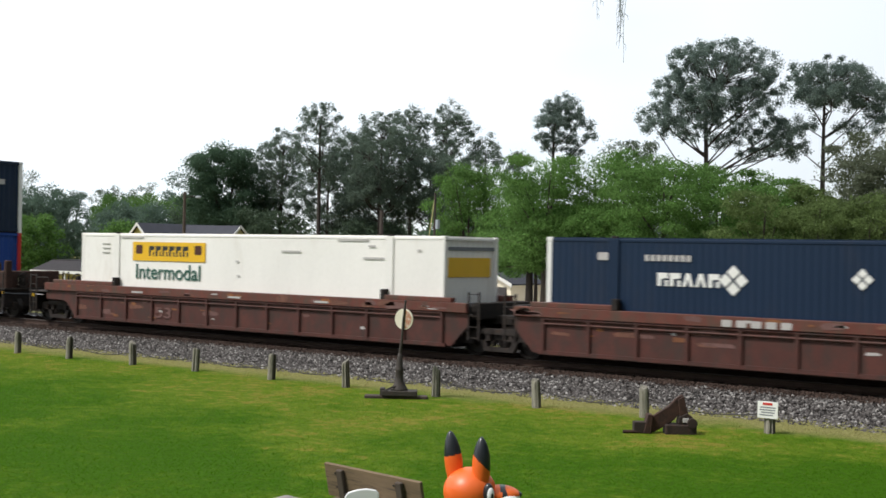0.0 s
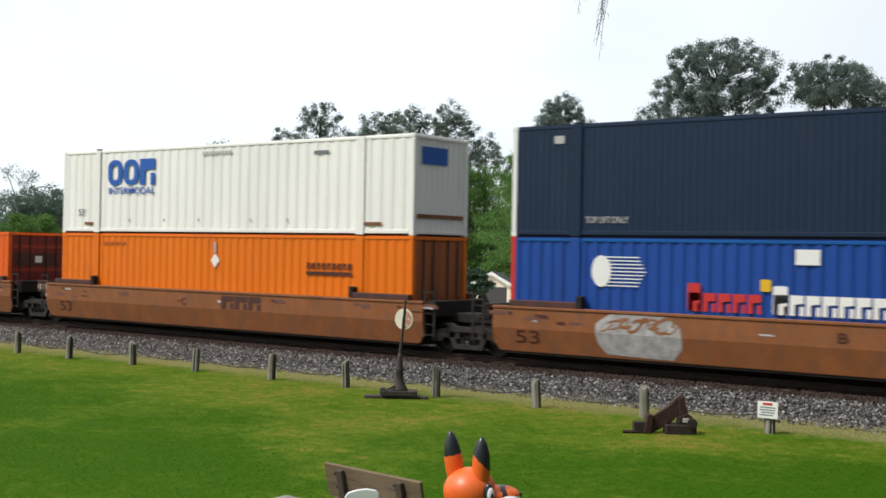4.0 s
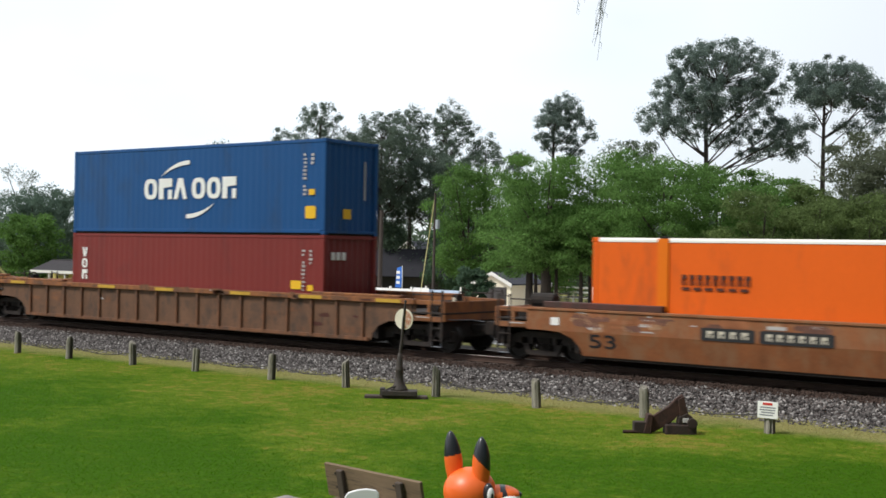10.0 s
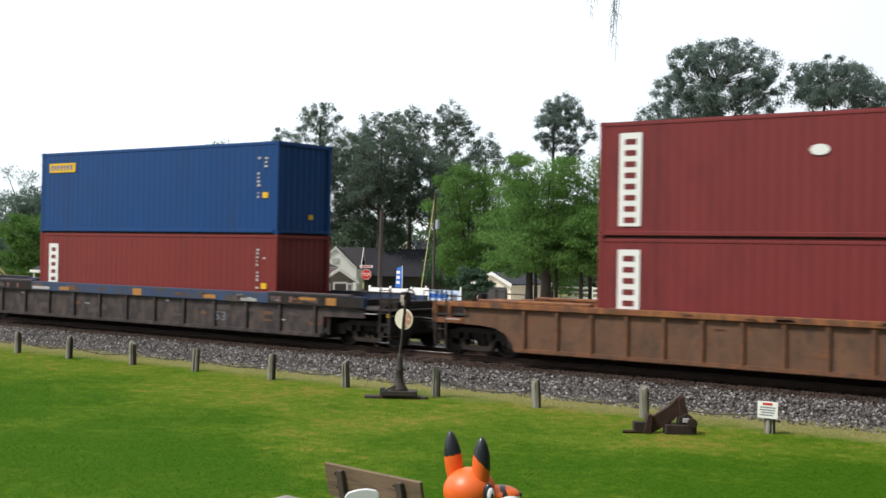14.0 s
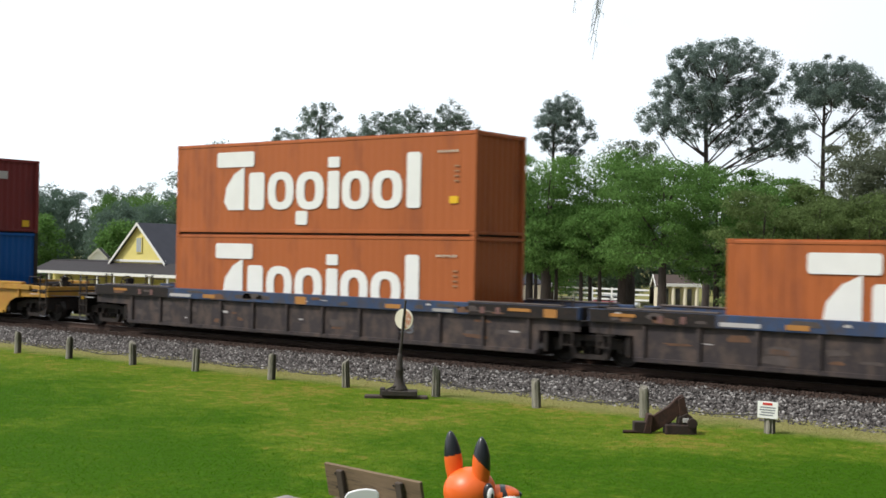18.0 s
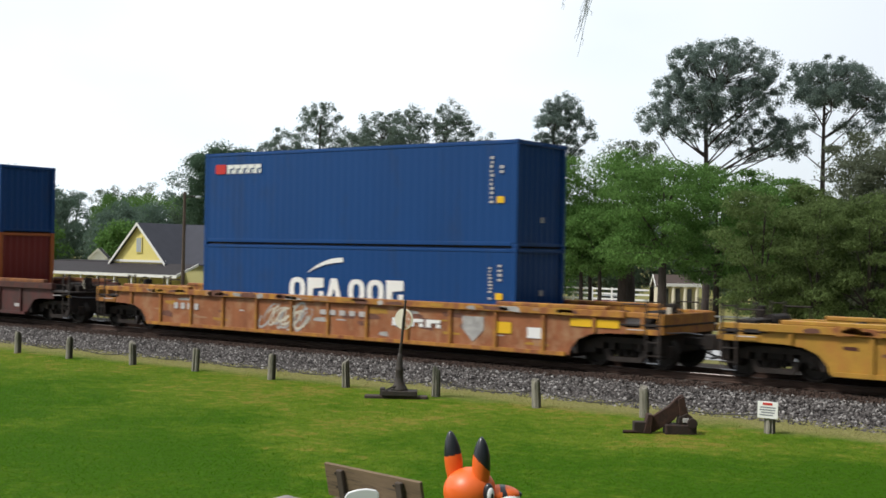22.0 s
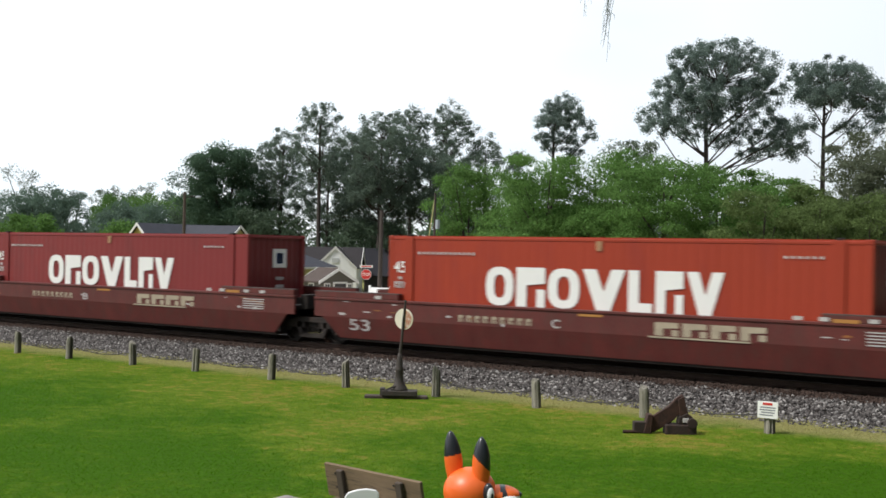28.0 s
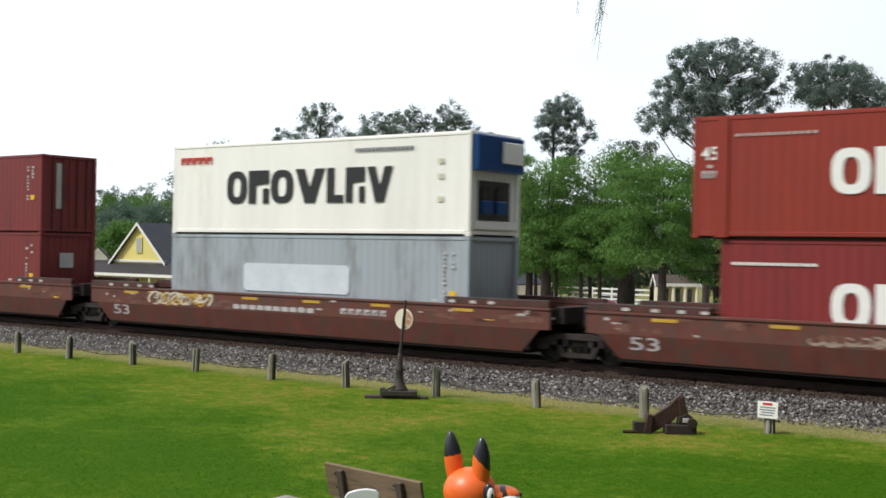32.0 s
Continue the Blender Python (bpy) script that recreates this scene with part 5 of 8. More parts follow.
def cars():
    brown = "red-brown ribbed well car with grimy trucks"
    c = well_car(-9.0, 9.75, BROWN, "joint", "free", "r", brown)
    bars(c, -3.2, -1.4, 1.2, 1.36, 5, "faint", 0.7, "faded_block", -1.53)
    c = well_car(-28.48, 9.73, BROWN, "free", "joint", "lr", brown)
    write(c, "53", -3.9, -3.1, 0.45, 0.8, "plum_dust", -1.44)
    for x in (-5.0, -0.3, 3.4):
        bar(c, x, x + 0.55, 1.24, 1.3, "faint", "stencil", -1.53)
    # tan articulated car, three units
    tan = "tan-orange smooth-sided articulated well car"
    c = well_car(-52.0, 9.75, TAN, "joint", "free", "lr", tan)
    plate(c, 1.72, 4.79, 0.78, 1.2)
    write_low(c, "53", -7.92, -7.17, 0.48, 0.83, "ink_brown")
    gr = Shape().slab([(-5.5, 0.862), (-3.15, 0.862), (-3.2, 1.1), (-3.5, 1.34), (-4.2, 1.36), (-5.1, 1.35), (-5.5, 1.1)], -1.507, -1.502)
    gr.slab([(-5.45, 0.6), (-5.2, 0.34), (-3.4, 0.30), (-3.15, 0.6), (-3.15, 0.858), (-5.5, 0.858)], -1.507, -1.502, 0, lambda z: 0.2 * max(0, 0.86 - z))
    part("graffiti", gr, M["chalk"], c, "blotchy white spray paint")
    scrawl(c, -5.3, -3.3, 0.9, 1.32, "tan_red", 31, -1.509, "brown spray strokes over the white")
    write(c, "B", 0.6, 0.85, 0.98, 1.2, "ink_brown", -1.5)
    bar(c, 8.9, 9.05, 1.0, 1.25, "faint", "sticker", -1.5)
    c = well_car(-71.65, 9.77, TAN, "joint", "joint", "l", tan)
    bars(c, 0.53, 2.34, 0.9, 1.3, 3, "brown", 0.9, "lettering_block", -1.5)
    write(c, "C", -1.35, -1.11, 0.95, 1.16, "ink_brown", -1.5)
    write_low(c, "53", -7.86, -7.2, 0.48, 0.83, "ink_brown")
    ep = part("end_plate", Shape().box(-9.3, -8.66, -1.42, -1.36, 1.1, 1.46).box(-9.3, -8.66, -1.45, -1.2, 1.461, 1.5).mesh("end_plate", 0.008), M["brown"], c, "brown steel plate past the end of the side")
    part("lettering", lettering("125 T", 0.56, 0.16), M["pale"], ep, "", pose(-9.26, -1.424, 1.2))
    part("sticker", Shape().box(-8.8, -8.68, -1.425, -1.415, 0.94, 1.06), M["pale"], c)
    c = well_car(-91.17, 9.77, TAN, "free", "joint", "l", tan)
    plate(c, -4.86, -1.74, 0.79, 1.2)
    write_low(c, "53", -8.06, -7.32, 0.48, 0.83, "ink_brown")
    write(c, "A", -1.2, -1.0, 0.95, 1.16, "ink_brown", -1.5)
    bar(c, -9.0, -8.7, 1.1, 1.25, "faint", "sticker", -1.5)
    c = well_car(-114.73, 9.73, TAN_RED, "free", "free", "lr", "single rust-streaked tan well car with yellow and white panels")
    plate(c, -5.04, -1.84, 0.80, 1.2)
    bar(c, 1.82, 4.35, 0.87, 1.38, "ink", "logo_panel", -1.497)
    bars(c, 2.0, 4.2, 0.95, 1.3, 3, "clean_white", 0.88, "lettering_block", -1.505)
    write_low(c, "53", -8.09, -7.33, 0.48, 0.83, "ink")
    bar(c, 8.1, 8.85, 1.06, 1.24, "dull_yellow", "panel", -1.5)
    bar(c, 9.3, 9.9, 1.02, 1.33, "pale", "data_panel", -1.497)
    stack(c, 9.36, 9.84, 1.02, 1.32, 4, "ink", 0.6)
    bar(c, -9.2, -8.95, 1.0, 1.2, "clean_white", "sticker", -1.5)
    bar(c, 2.3, 2.75, 1.42, 1.5, "sign_yellow", "sticker", -1.53)
    for x in (-3.4, -0.5, 0.6, 5.0, 6.3):
        bar(c, x, x + 0.45, 1.18, 1.26, "faint", "sticker", -1.5)
    # two umber cars
    umber = "umber-brown ribbed well car with rusty top chord"
    c = well_car(-138.38, 9.77, UMBER, label=umber, top=1.47)
    for x in (-9.2, -4.0, -1.0, 2.6, 5.6, 8.6):
        bar(c, x, x + 0.9, 1.36, 1.46, "dull_yellow", "reflector_stripe", -1.53)
    c = well_car(-161.73, 9.82, UMBER, label=umber, top=1.47)
    bar(c, 8.6, 9.9, 1.36, 1.46, "chord_rust", "panel", -1.53)
    # charcoal articulated car
    grey = "charcoal ribbed articulated well car with blue top chord"
    for u, l, r, t in ((-185.2, "joint", "free", "lr"), (-204.7, "joint", "joint", "l"), (-224.05, "free", "joint", "l")):
        c = well_car(u, 9.73, GREY, l, r, t, grey, 1.45)
        bar(c, -0.32, 0.12, 1.17, 1.4, "dull_amber", "emblem", -1.53)
        for x in (-4.4, 3.2):
            bar(c, x, x + 0.55, 1.2, 1.32, "dull_amber", "reflector_stripe", -1.53)
        bar(c, 4.9, 5.6, 1.18, 1.27, "chalk", "arrow", -1.53)
        bar(c, -6.0, -5.0, 1.2, 1.3, "faint", "stencil", -1.53)
        write(c, "53", 3.62, 4.15, 0.52, 0.8, "ink_grey", -1.436)
        for a_, b_ in ((-9.9, -6.1), (6.1, 9.9)):
            part("chord_end", Shape().box(max(a_, -9.5 if l == "joint" else -9.9), min(b_, 9.5 if r == "joint" else 9.9), -1.534, -1.50, 1.15, 1.465), M["steel_dark"], c, "grimy dark end of the top chord")
        bar(c, 8.5, 8.9, 1.18, 1.4, "dull_amber", "reflector_stripe", -1.536)
        for x in (-8.9, 7.4):
            bar(c, x, x + 0.7, 1.3, 1.38, "dull_amber", "reflector_stripe", -1.536)
        for x in (-7.6, -7.0, 6.5, 7.0):
            bar(c, x, x + 0.14, 1.2, 1.38, "plum_dust", "stencil", -1.536)
    # yellow cars
    c = well_car(-247.77, 9.72, YELLOW, label="yellow ribbed well car with faded red lettering", top=1.3)
    bars(c, 2.9, 4.2, 0.55, 0.9, 3, "faded_red", 0.74, "faded_block", -1.44)
    bar(c, 4.95, 5.5, 0.58, 0.85, "clean_white", "data_panel", -1.436)
    bar(c, 5.0, 5.45, 0.66, 0.78, "ink", "code_block", -1.44)
    bar(c, -4.6, -3.6, 0.6, 0.82, "ink_brown", "stencil", -1.44)
    bar(c, -3.4, -2.3, 0.64, 0.8, "faint", "stencil", -1.44)
    c = well_car(-271.05, 9.67, RUSTY, label="rust-streaked yellow ribbed well car with scrawled graffiti", top=1.42)
    bars(c, -6.9, -5.6, 0.8, 1.0, 4, "faint", 0.6, "stencil", -1.44)
    scrawl(c, -2.7, -0.8, 0.36, 1.2, "chalk", 21, -1.431, "scrawled white spray paint")
    scrawl(c, -2.5, -1.0, 0.4, 1.1, "pale", 22, -1.436, "scrawled white spray paint")
    bars(c, 2.4, 4.2, 0.72, 0.94, 3, "clean_white", 0.85, "lettering_block", -1.44)
    part("emblem", Shape().slab([(4.9, 0.75), (5.25, 0.42), (5.6, 0.75), (5.6, 1.1), (4.9, 1.1)], -1.444, -1.436), M["chalk"], c)
    bar(c, 6.0, 6.5, 0.7, 1.0, "sign_yellow", "stencil", -1.44)
    bar(c, 7.0, 7.5, 0.62, 0.9, "clean_white", "data_panel", -1.44)
    bars(c, -0.4, 1.5, 0.9, 1.05, 5, "faint", 0.6, "stencil", -1.44)
    bar(c, 8.3, 9.7, 1.0, 1.2, "sign_yellow", "panel", -1.44)
    c = well_car(-294.42, 9.78, PLUM, label="plum-brown ribbed well car with cream stencils", top=1.4)
    write(c, "53", -7.4, -6.56, 0.5, 0.88, "chalk", -1.44)
    bars(c, -4.6, -3.2, 0.7, 0.84, 5, "faint", 0.6, "stencil", -1.44)
    bars(c, -2.2, -0.9, 0.6, 0.7, 4, "pale", 0.6, "stencil", -1.44)
    bar(c, 7.6, 7.95, 0.5, 0.62, "faint", "sticker", -1.44)
    # red-brown articulated cars
    red = "dark red smooth-sided articulated well car with cream lettering"
    for u, l, r, t, unit in ((-317.88, "joint", "free", "lr", "A"), (-337.4, "joint", "joint", "l", "C"), (-356.75, "free", "joint", "l", "B")):
        c = well_car(u, 9.76, RED, l, r, t, red, 1.4)
        bars(c, 1.9, 4.83, 0.9, 1.22, 4, "dull_cream", 0.86, "lettering_block", -1.5)
        bar(c, 1.78, 4.4, 0.84, 0.88, "dull_cream", "underline", -1.5)
        bars(c, -4.0, -1.55, 0.94, 1.12, 9, "dull_cream", 0.6, "number_block", -1.5)
        write(c, unit, -0.98, -0.72, 0.92, 1.14, "faint", -1.5)
        write_low(c, "53", -7.9, -7.13, 0.5, 0.83, "faint")
        stack(c, 7.05, 7.98, 0.95, 1.3, 5, "faint", 0.4)
        for x in (-6.9, 5.4, 6.0, 7.1, 7.8):
            bar(c, x, x + 0.22, 1.44, 1.53, "faint", "stencil", -1.52)
        bar(c, 6.3, 6.9, 1.42, 1.5, "dull_amber", "reflector_stripe", -1.52)
        bar(c, -0.2, 0.5, 1.26, 1.32, "dull_amber", "reflector_stripe", -1.5)
    red2 = "weathered red-brown smooth-sided articulated well car with yellow reflector stripes"
    for u, l, r, t in ((-380.33, "joint", "free", "lr"), (-400.25, "joint", "joint", "l"), (-420.2, "free", "joint", "l")):
        c = well_car(u, 9.92, RED2, l, r, t, red2, 1.4)
        for x in (-7.6, -4.6, -1.9, 0.7, 3.4, 6.3):
            bar(c, x, x + 0.7, 1.22, 1.3, "dull_yellow", "reflector_stripe", -1.5)
        write_low(c, "53", -8.2, -7.4, 0.5, 0.83, "faint")
        bars(c, 2.2, 4.0, 0.95, 1.12, 6, "faint", 0.7, "number_block", -1.5)
        for x in (-8.4, -7.6, -6.9, -6.3, 5.6, 6.2, 6.9, 7.5):
            bar(c, x, x + 0.2, 1.45, 1.53, "faint", "stencil", -1.52)
        if u < -395:
            scrawl(c, -6.2, -3.4, 0.92, 1.36, "dull_yellow", 6, -1.5, "scrawled yellow spray paint")
            scrawl(c, -6.2, -3.4, 0.92, 1.36, "pale", 5, -1.505)
            scrawl(c, -3.3, -2.4, 0.9, 1.2, "plum_dust", 8)
            bars(c, -2.3, 1.2, 0.92, 1.06, 10, "faint", 0.8, "lettering_block", -1.5)
        elif u > -390:
            scrawl(c, -3.6, -1.6, 0.9, 1.14, "dusty_spray", 11)
            scrawl(c, -1.1, 0.5, 0.9, 1.34, "dusty_spray", 12)
            scrawl(c, 0.2, 1.5, 0.88, 1.1, "dusty_spray", 13)
            for x in (1.75, 3.1):
                bar(c, x, x + 0.25, 0.9, 1.16, "chalk", "sticker", -1.5)


def plate(c, x0, x1, z0, z1):
    """Two dark plates with their characters as plain blocks."""
    z0, z1, cut = z0 + 0.05, z1 - 0.05, x0 + 0.44 * (x1 - x0)
    for a, b, n in ((x0, cut - 0.06, 4), (cut + 0.06, x1, 6)):
        bar(c, a, b, z0, z1, "ink", "number_plate", -1.497)
        bars(c, a + 0.1, b - 0.1, z0 + 0.07, z1 - 0.07, n, "pale", 0.56, "number_block", -1.505)


def tall_mark(c, x0, x1, z0, z1):
    """Three white letter-sized marks, one below another."""
    h = (z1 - z0) / 3
    for k, kind in enumerate("bov"):
        notched(c, x0, x1, z0 + k * h, z0 + (k + 0.84) * h, "clean_white", kind)


def codes(c, feet=40, z=1.2, yellow=True, coat="faint", two=True, top=2.5):
    """The small code columns near the head end of a box."""
    L = feet * 0.3048
    r = random.Random(round(abs(c["half"]) * 100 + z * 10 + len(RIDERS)))
    for x0, z0, n in ((L - 0.9, z, 11), (L - 0.6, top - 0.5, 4)):
        if n == 4 and not two:
            break
        h = (top - z0) / n
        for k in range(n):
            w = r.uniform(0.08, 0.15)
            if r.random() < 0.86:
                bar(c, x0 + r.uniform(0, 0.03), x0 + w, z0 + k * h, z0 + (k + r.uniform(0.45, 0.68)) * h, coat, "code_block")
    if yellow:
        bar(c, L - 0.66, L - 0.42, z, z + 0.18, "sign_yellow", "sticker")


def big_letters(c, x0, z0, coat="clean_white"):
    """Seven heavy letter-sized blocks."""
    w = [0.98, 0.98, 1.04, 1.3, 0.75, 0.83, 1.05]
    x = x0
    for i, k in enumerate(w):
        notched(c, x + 0.04, x + k - 0.05, z0, z0 + 1.03, coat, "obovlbv"[i])
        x += k


def leafy_letters(c):
    """A palm-leaf T and seven letter-sized blocks."""
    bar(c, 1.95, 3.63, 2.12, 2.6, "clean_white", "lettering_block")
    part("lettering_block", Shape().slab([(2.3, 1.0), (2.5, 0.76), (3.2, 0.76), (3.2, 2.12), (2.75, 1.9), (2.4, 1.5)], -c["half"] - 0.014, -c["half"] - 0.007), M["clean_white"], c)
    for x0, x1, z0, z1 in ((3.42, 4.1, 0.76, 1.93), (4.25, 5.36, 0.76, 1.93), (5.46, 6.6, 0.76, 1.91), (5.46, 5.95, 0.3, 0.72), (6.76, 7.22, 0.78, 1.9), (6.76, 7.22, 2.0, 2.32),
                           (7.32, 8.4, 0.76, 1.89), (8.5, 9.62, 0.77, 1.87), (9.78, 10.28, 0.78, 2.36)):
        if x1 - x0 > 0.9:
            notched(c, x0, x1, z0, z1, "clean_white", "o")
        else:
            bar(c, x0, x1, z0, z1, "clean_white", "lettering_block")


def six_letters(c, z0, z1):
    bars(c, 3.86, 6.1, z0, z1, 3, "clean_white", 0.88, kinds="oba")
    bars(c, 6.25, 8.42, z0, z1, 3, "clean_white", 0.88, kinds="oob")


def panel_v(c, x0, x1, z0, z1, n):
    """A white upright panel with dark blocks down it."""
    bar(c, x0, x1, z0, z1, "clean_white", "panel", -c["half"] + 0.003)
    stack(c, x0 + 0.15, x1 - 0.15, z0 + 0.08, z1 - 0.02, n, "maroon", 0.52)


def boxes():
    L53 = 16.154
    # navy single
    c = container(-9.06, WELL, 53, HC, "navy", "navy-blue 53-foot container with white logo", 0.19, 0.008, posts=True, corner_coat="clean_white")
    bars(c, 3.17, 4.84, 1.73, 2.05, 5, "clean_white", kinds="bbaab")
    diamond(c, 5.16, 1.91, 0.36)
    bars(c, 2.82, 4.1, 2.33, 2.48, 8, "faint", 0.7)
    diamond(c, 8.17, 2.02, 0.24)
    bar(c, 1.52, 1.88, 2.33, 2.52, "faint")
    # white single
    c = container(-28.52, WELL, 53, HC, "white", "white 53-foot container with yellow panel and green word", 0.4, 0.002, posts=True)
    bar(c, 2.83, 6.47, 1.97, 2.60, "sign_yellow", "panel", -c["half"] + 0.002)
    bars(c, 3.65, 5.68, 2.13, 2.47, 6, "ink", 0.8)
    for x in (3.0, 5.95):
        bar(c, x, x + 0.35, 2.2, 2.5, "ink_brown", "ornament")
    write(c, "Intermodal", 3.02, 6.24, 1.36, 1.86, "ink_green")
    stack(c, 1.2, 1.62, 2.2, 2.66, 3, "chalk", 0.22)
    bar(c, 2.2, 3.4, 2.72, 2.78, "faint")
    for x, z, w in ((13.2, 2.2, 0.9), (13.4, 2.55, 0.25), (15.2, 2.45, 0.12), (12.2, 2.72, 1.2), (7.9, 2.0, 0.12), (7.95, 1.55, 0.1), (9.9, 2.35, 0.8)):
        bar(c, x, x + w, z, z + 0.06, "faint", "faded_block")
    end_mark(c, 53, -1.15, 0.95, 1.75, 2.3, "sign_yellow", "panel")
    end_mark(c, 53, -1.2, 1.2, 0.3, 0.42, "ink_grey")
    end_mark(c, 53, -1.2, 1.2, 0.9, 1.02, "ink_grey")
    end_mark(c, 53, -1.2, 1.2, 2.5, 2.6, "ink_grey")
    # navy on bright blue
    c = container(-52.15, UP, 53, HC, "navy", "navy-blue 53-foot container with white corner posts", 0.19, 0.008, posts=True, corner_coat="clean_white")
    bars(c, 10.85, 12.42, 1.77, 2.12, 5, "clean_white", kinds="bbaab")
    diamond(c, 12.75, 1.95, 0.34)
    bars(c, 12.5, 13.69, 2.36, 2.52, 8, "faint", 0.7)
    write(c, "TOP LIFT ONLY", 2.27, 3.49, 0.36, 0.52, "faint")
    write(c, "TOP LIFT ONLY", 12.74, 13.88, 0.36, 0.52, "faint")
    bar(c, 14.54, 14.81, 2.4, 2.59, "faint")
    bar(c, 1.3, 1.6, 2.4, 2.6, "faint")
    end_mark(c, 53, -0.5, 0.5, 1.95, 2.15, "faint")
    c = container(-52.15, WELL, 53, HC, "stack_blue", "bright blue corrugated 53-foot container with red corner posts", 0.34, 0.03, posts=True, corner_coat="red", rail_coat="sky_blue")
    globe(c, 3.1, 2.05, 0.4)
    bars(c, 5.12, 7.0, 1.16, 1.6, 5, "red", 0.85)
    bars(c, 7.25, 11.02, 1.16, 1.62, 10, "clean_white", 0.88)
    bar(c, 7.25, 7.6, 1.16, 1.82, "clean_white", "lettering_block")
    bar(c, 5.12, 5.45, 1.16, 1.83, "red", "lettering_block")
    bar(c, 6.95, 7.2, 1.68, 1.96, "sign_yellow", "lantern_emblem")
    bar(c, 7.77, 8.34, 2.31, 2.66, "clean_white", "data_panel")
    bars(c, 12.87, 13.68, 2.34, 2.47, 7, "faint", 0.7)
    write(c, "53", 14.91, 15.34, 1.87, 2.25, "clean_white")
    bar(c, 14.88, 15.39, 1.42, 1.75, "clean_white", "data_panel")
    end_mark(c, 53, -0.7, -0.1, 1.85, 2.2, "faint")
    end_mark(c, 53, -0.4, 0.0, 1.4, 1.75, "faint")
    # white on amber
    c = container(-71.62, UP, 53, HC, "white", "white corrugated 53-foot container with blue logo", 0.42, 0.02, posts=True)
    bars(c, 2.51, 5.07, 1.64, 2.52, 3, "ink_blue", 0.92, kinds="oob")
    write(c, "INTERMODAL", 2.6, 5.03, 1.34, 1.57, "ink_blue")
    bars(c, 7.35, 8.75, 2.54, 2.66, 8, "faint", 0.7)
    write(c, "53'", 0.93, 1.32, 0.61, 0.85, "ink_grey")
    for x in (1.29, 14.3):
        bar(c, x, x + 0.69, 0.28, 0.38, "chord_rust", "rust_patch")
    bar(c, 12.3, 12.9, 2.42, 2.52, "ink_grey")
    for x in (3.7, 5.5, 7.2, 9.6, 11.2):
        bar(c, x, x + 0.06, 0.4, 0.5, "chalk", "vent")
    end_mark(c, 53, -0.9, 0.3, 2.05, 2.55, "ink_blue", "lettering_block")
    end_mark(c, 53, -1.1, 1.1, 0.5, 0.62, "chord_rust", "rust_patch")
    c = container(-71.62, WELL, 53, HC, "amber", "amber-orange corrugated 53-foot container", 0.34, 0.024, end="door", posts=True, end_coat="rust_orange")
    part("placard", Shape().slab([(8.06, 1.82), (8.27, 2.05), (8.06, 2.28), (7.86, 2.05)], -c["half"] - 0.014, -c["half"] - 0.007), M["clean_white"], c)
    bar(c, 8.0, 8.09, 2.3, 2.64, "faint")
    bars(c, 12.06, 13.9, 1.86, 2.06, 9, "ink_brown", 0.62)
    bar(c, 12.06, 13.9, 1.7, 1.8, "ink_brown", "underline")
    bars(c, 2.3, 3.6, 2.5, 2.6, 8, "rust_orange", 0.55)
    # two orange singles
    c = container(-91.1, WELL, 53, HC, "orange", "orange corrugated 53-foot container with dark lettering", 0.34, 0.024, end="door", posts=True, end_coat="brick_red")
    bars(c, 2.35, 4.06, 1.88, 2.1, 9, "ink_brown", 0.62)
    bars(c, 2.32, 4.06, 1.73, 1.81, 6, "ink_brown", 0.7, "underline")
    end_mark(c, 53, -1.05, 0.85, 1.62, 2.12, "ink_brown", "panel")
    end_mark(c, 53, -0.1, 0.2, 1.75, 2.0, "clean_white", "sticker")
    for z in (0.45, 0.95, 1.42, 2.3):
        end_mark(c, 53, -1.1, 1.1, z, z + 0.12, "vermilion", "door_band")
    c = container(-114.78, WELL, 53, HC, "orange", "plain orange 53-foot container with pale top rail", 0.6, 0.002, posts=True, rail_coat="white", roof_coat="white", post_coat="amber")
    bars(c, 2.44, 4.26, 1.77, 2.02, 9, "ink_brown", 0.62)
    bars(c, 2.44, 4.22, 1.65, 1.72, 6, "ink_brown", 0.7, "underline")
    part("emblem", Shape().slab([(8.47 + 0.18 * math.cos(a), 1.71 + 0.13 * math.sin(a)) for a in [k * math.pi / 6 for k in range(12)]], -c["half"] - 0.014, -c["half"] - 0.007), M["chord_rust"], c, "faded rust-coloured emblem")
    end_mark(c, 53, -0.8, 0.3, 1.85, 2.3, "ink_brown", "panel")
    end_mark(c, 53, 0.35, 0.6, 1.8, 2.35, "clean_white", "sticker")
    # blue on maroon
    c = container(-138.2, UP, 40, HC, "mid_blue", "blue corrugated 40-foot container with white lettering")
    six_letters(c, 1.14, 1.83)
    swoosh(c, 4.79, 6.16, 1.91, 2.41)
    swoosh(c, 6.04, 7.35, 0.5, 0.99, False)
    codes(c)
    bar(c, 11.4, 11.83, 0.49, 0.87, "sign_yellow", "placard")
    end_mark(c, 40, -0.35, 0.0, 0.5, 0.8, "sign_yellow", "placard")
    end_mark(c, 40, 0.6, 0.66, 1.1, 2.3, "faint")
    c = container(-138.2, WELL, 40, HC, "brick_red", "dark red corrugated 40-foot container", end_coat="maroon")
    tall_mark(c, 0.57, 0.87, 1.27, 2.45)
    codes(c)
    bar(c, 10.85, 11.28, 1.24, 1.5, "sign_yellow", "placard")
    for k in range(3):
        end_mark(c, 40, -0.85 + 0.24 * k, -0.69 + 0.24 * k, 2.14, 2.38, "clean_white", "lettering_block")
    # maroon pair
    for z, zz in ((UP, (0.28, 2.61)), (WELL, (0.28, 2.61))):
        c = container(-161.66, z, 40, HC, "maroon", "maroon corrugated 40-foot container with white upright panel")
        panel_v(c, 0.58, 1.2, 0.28, 2.6, 8)
        codes(c)
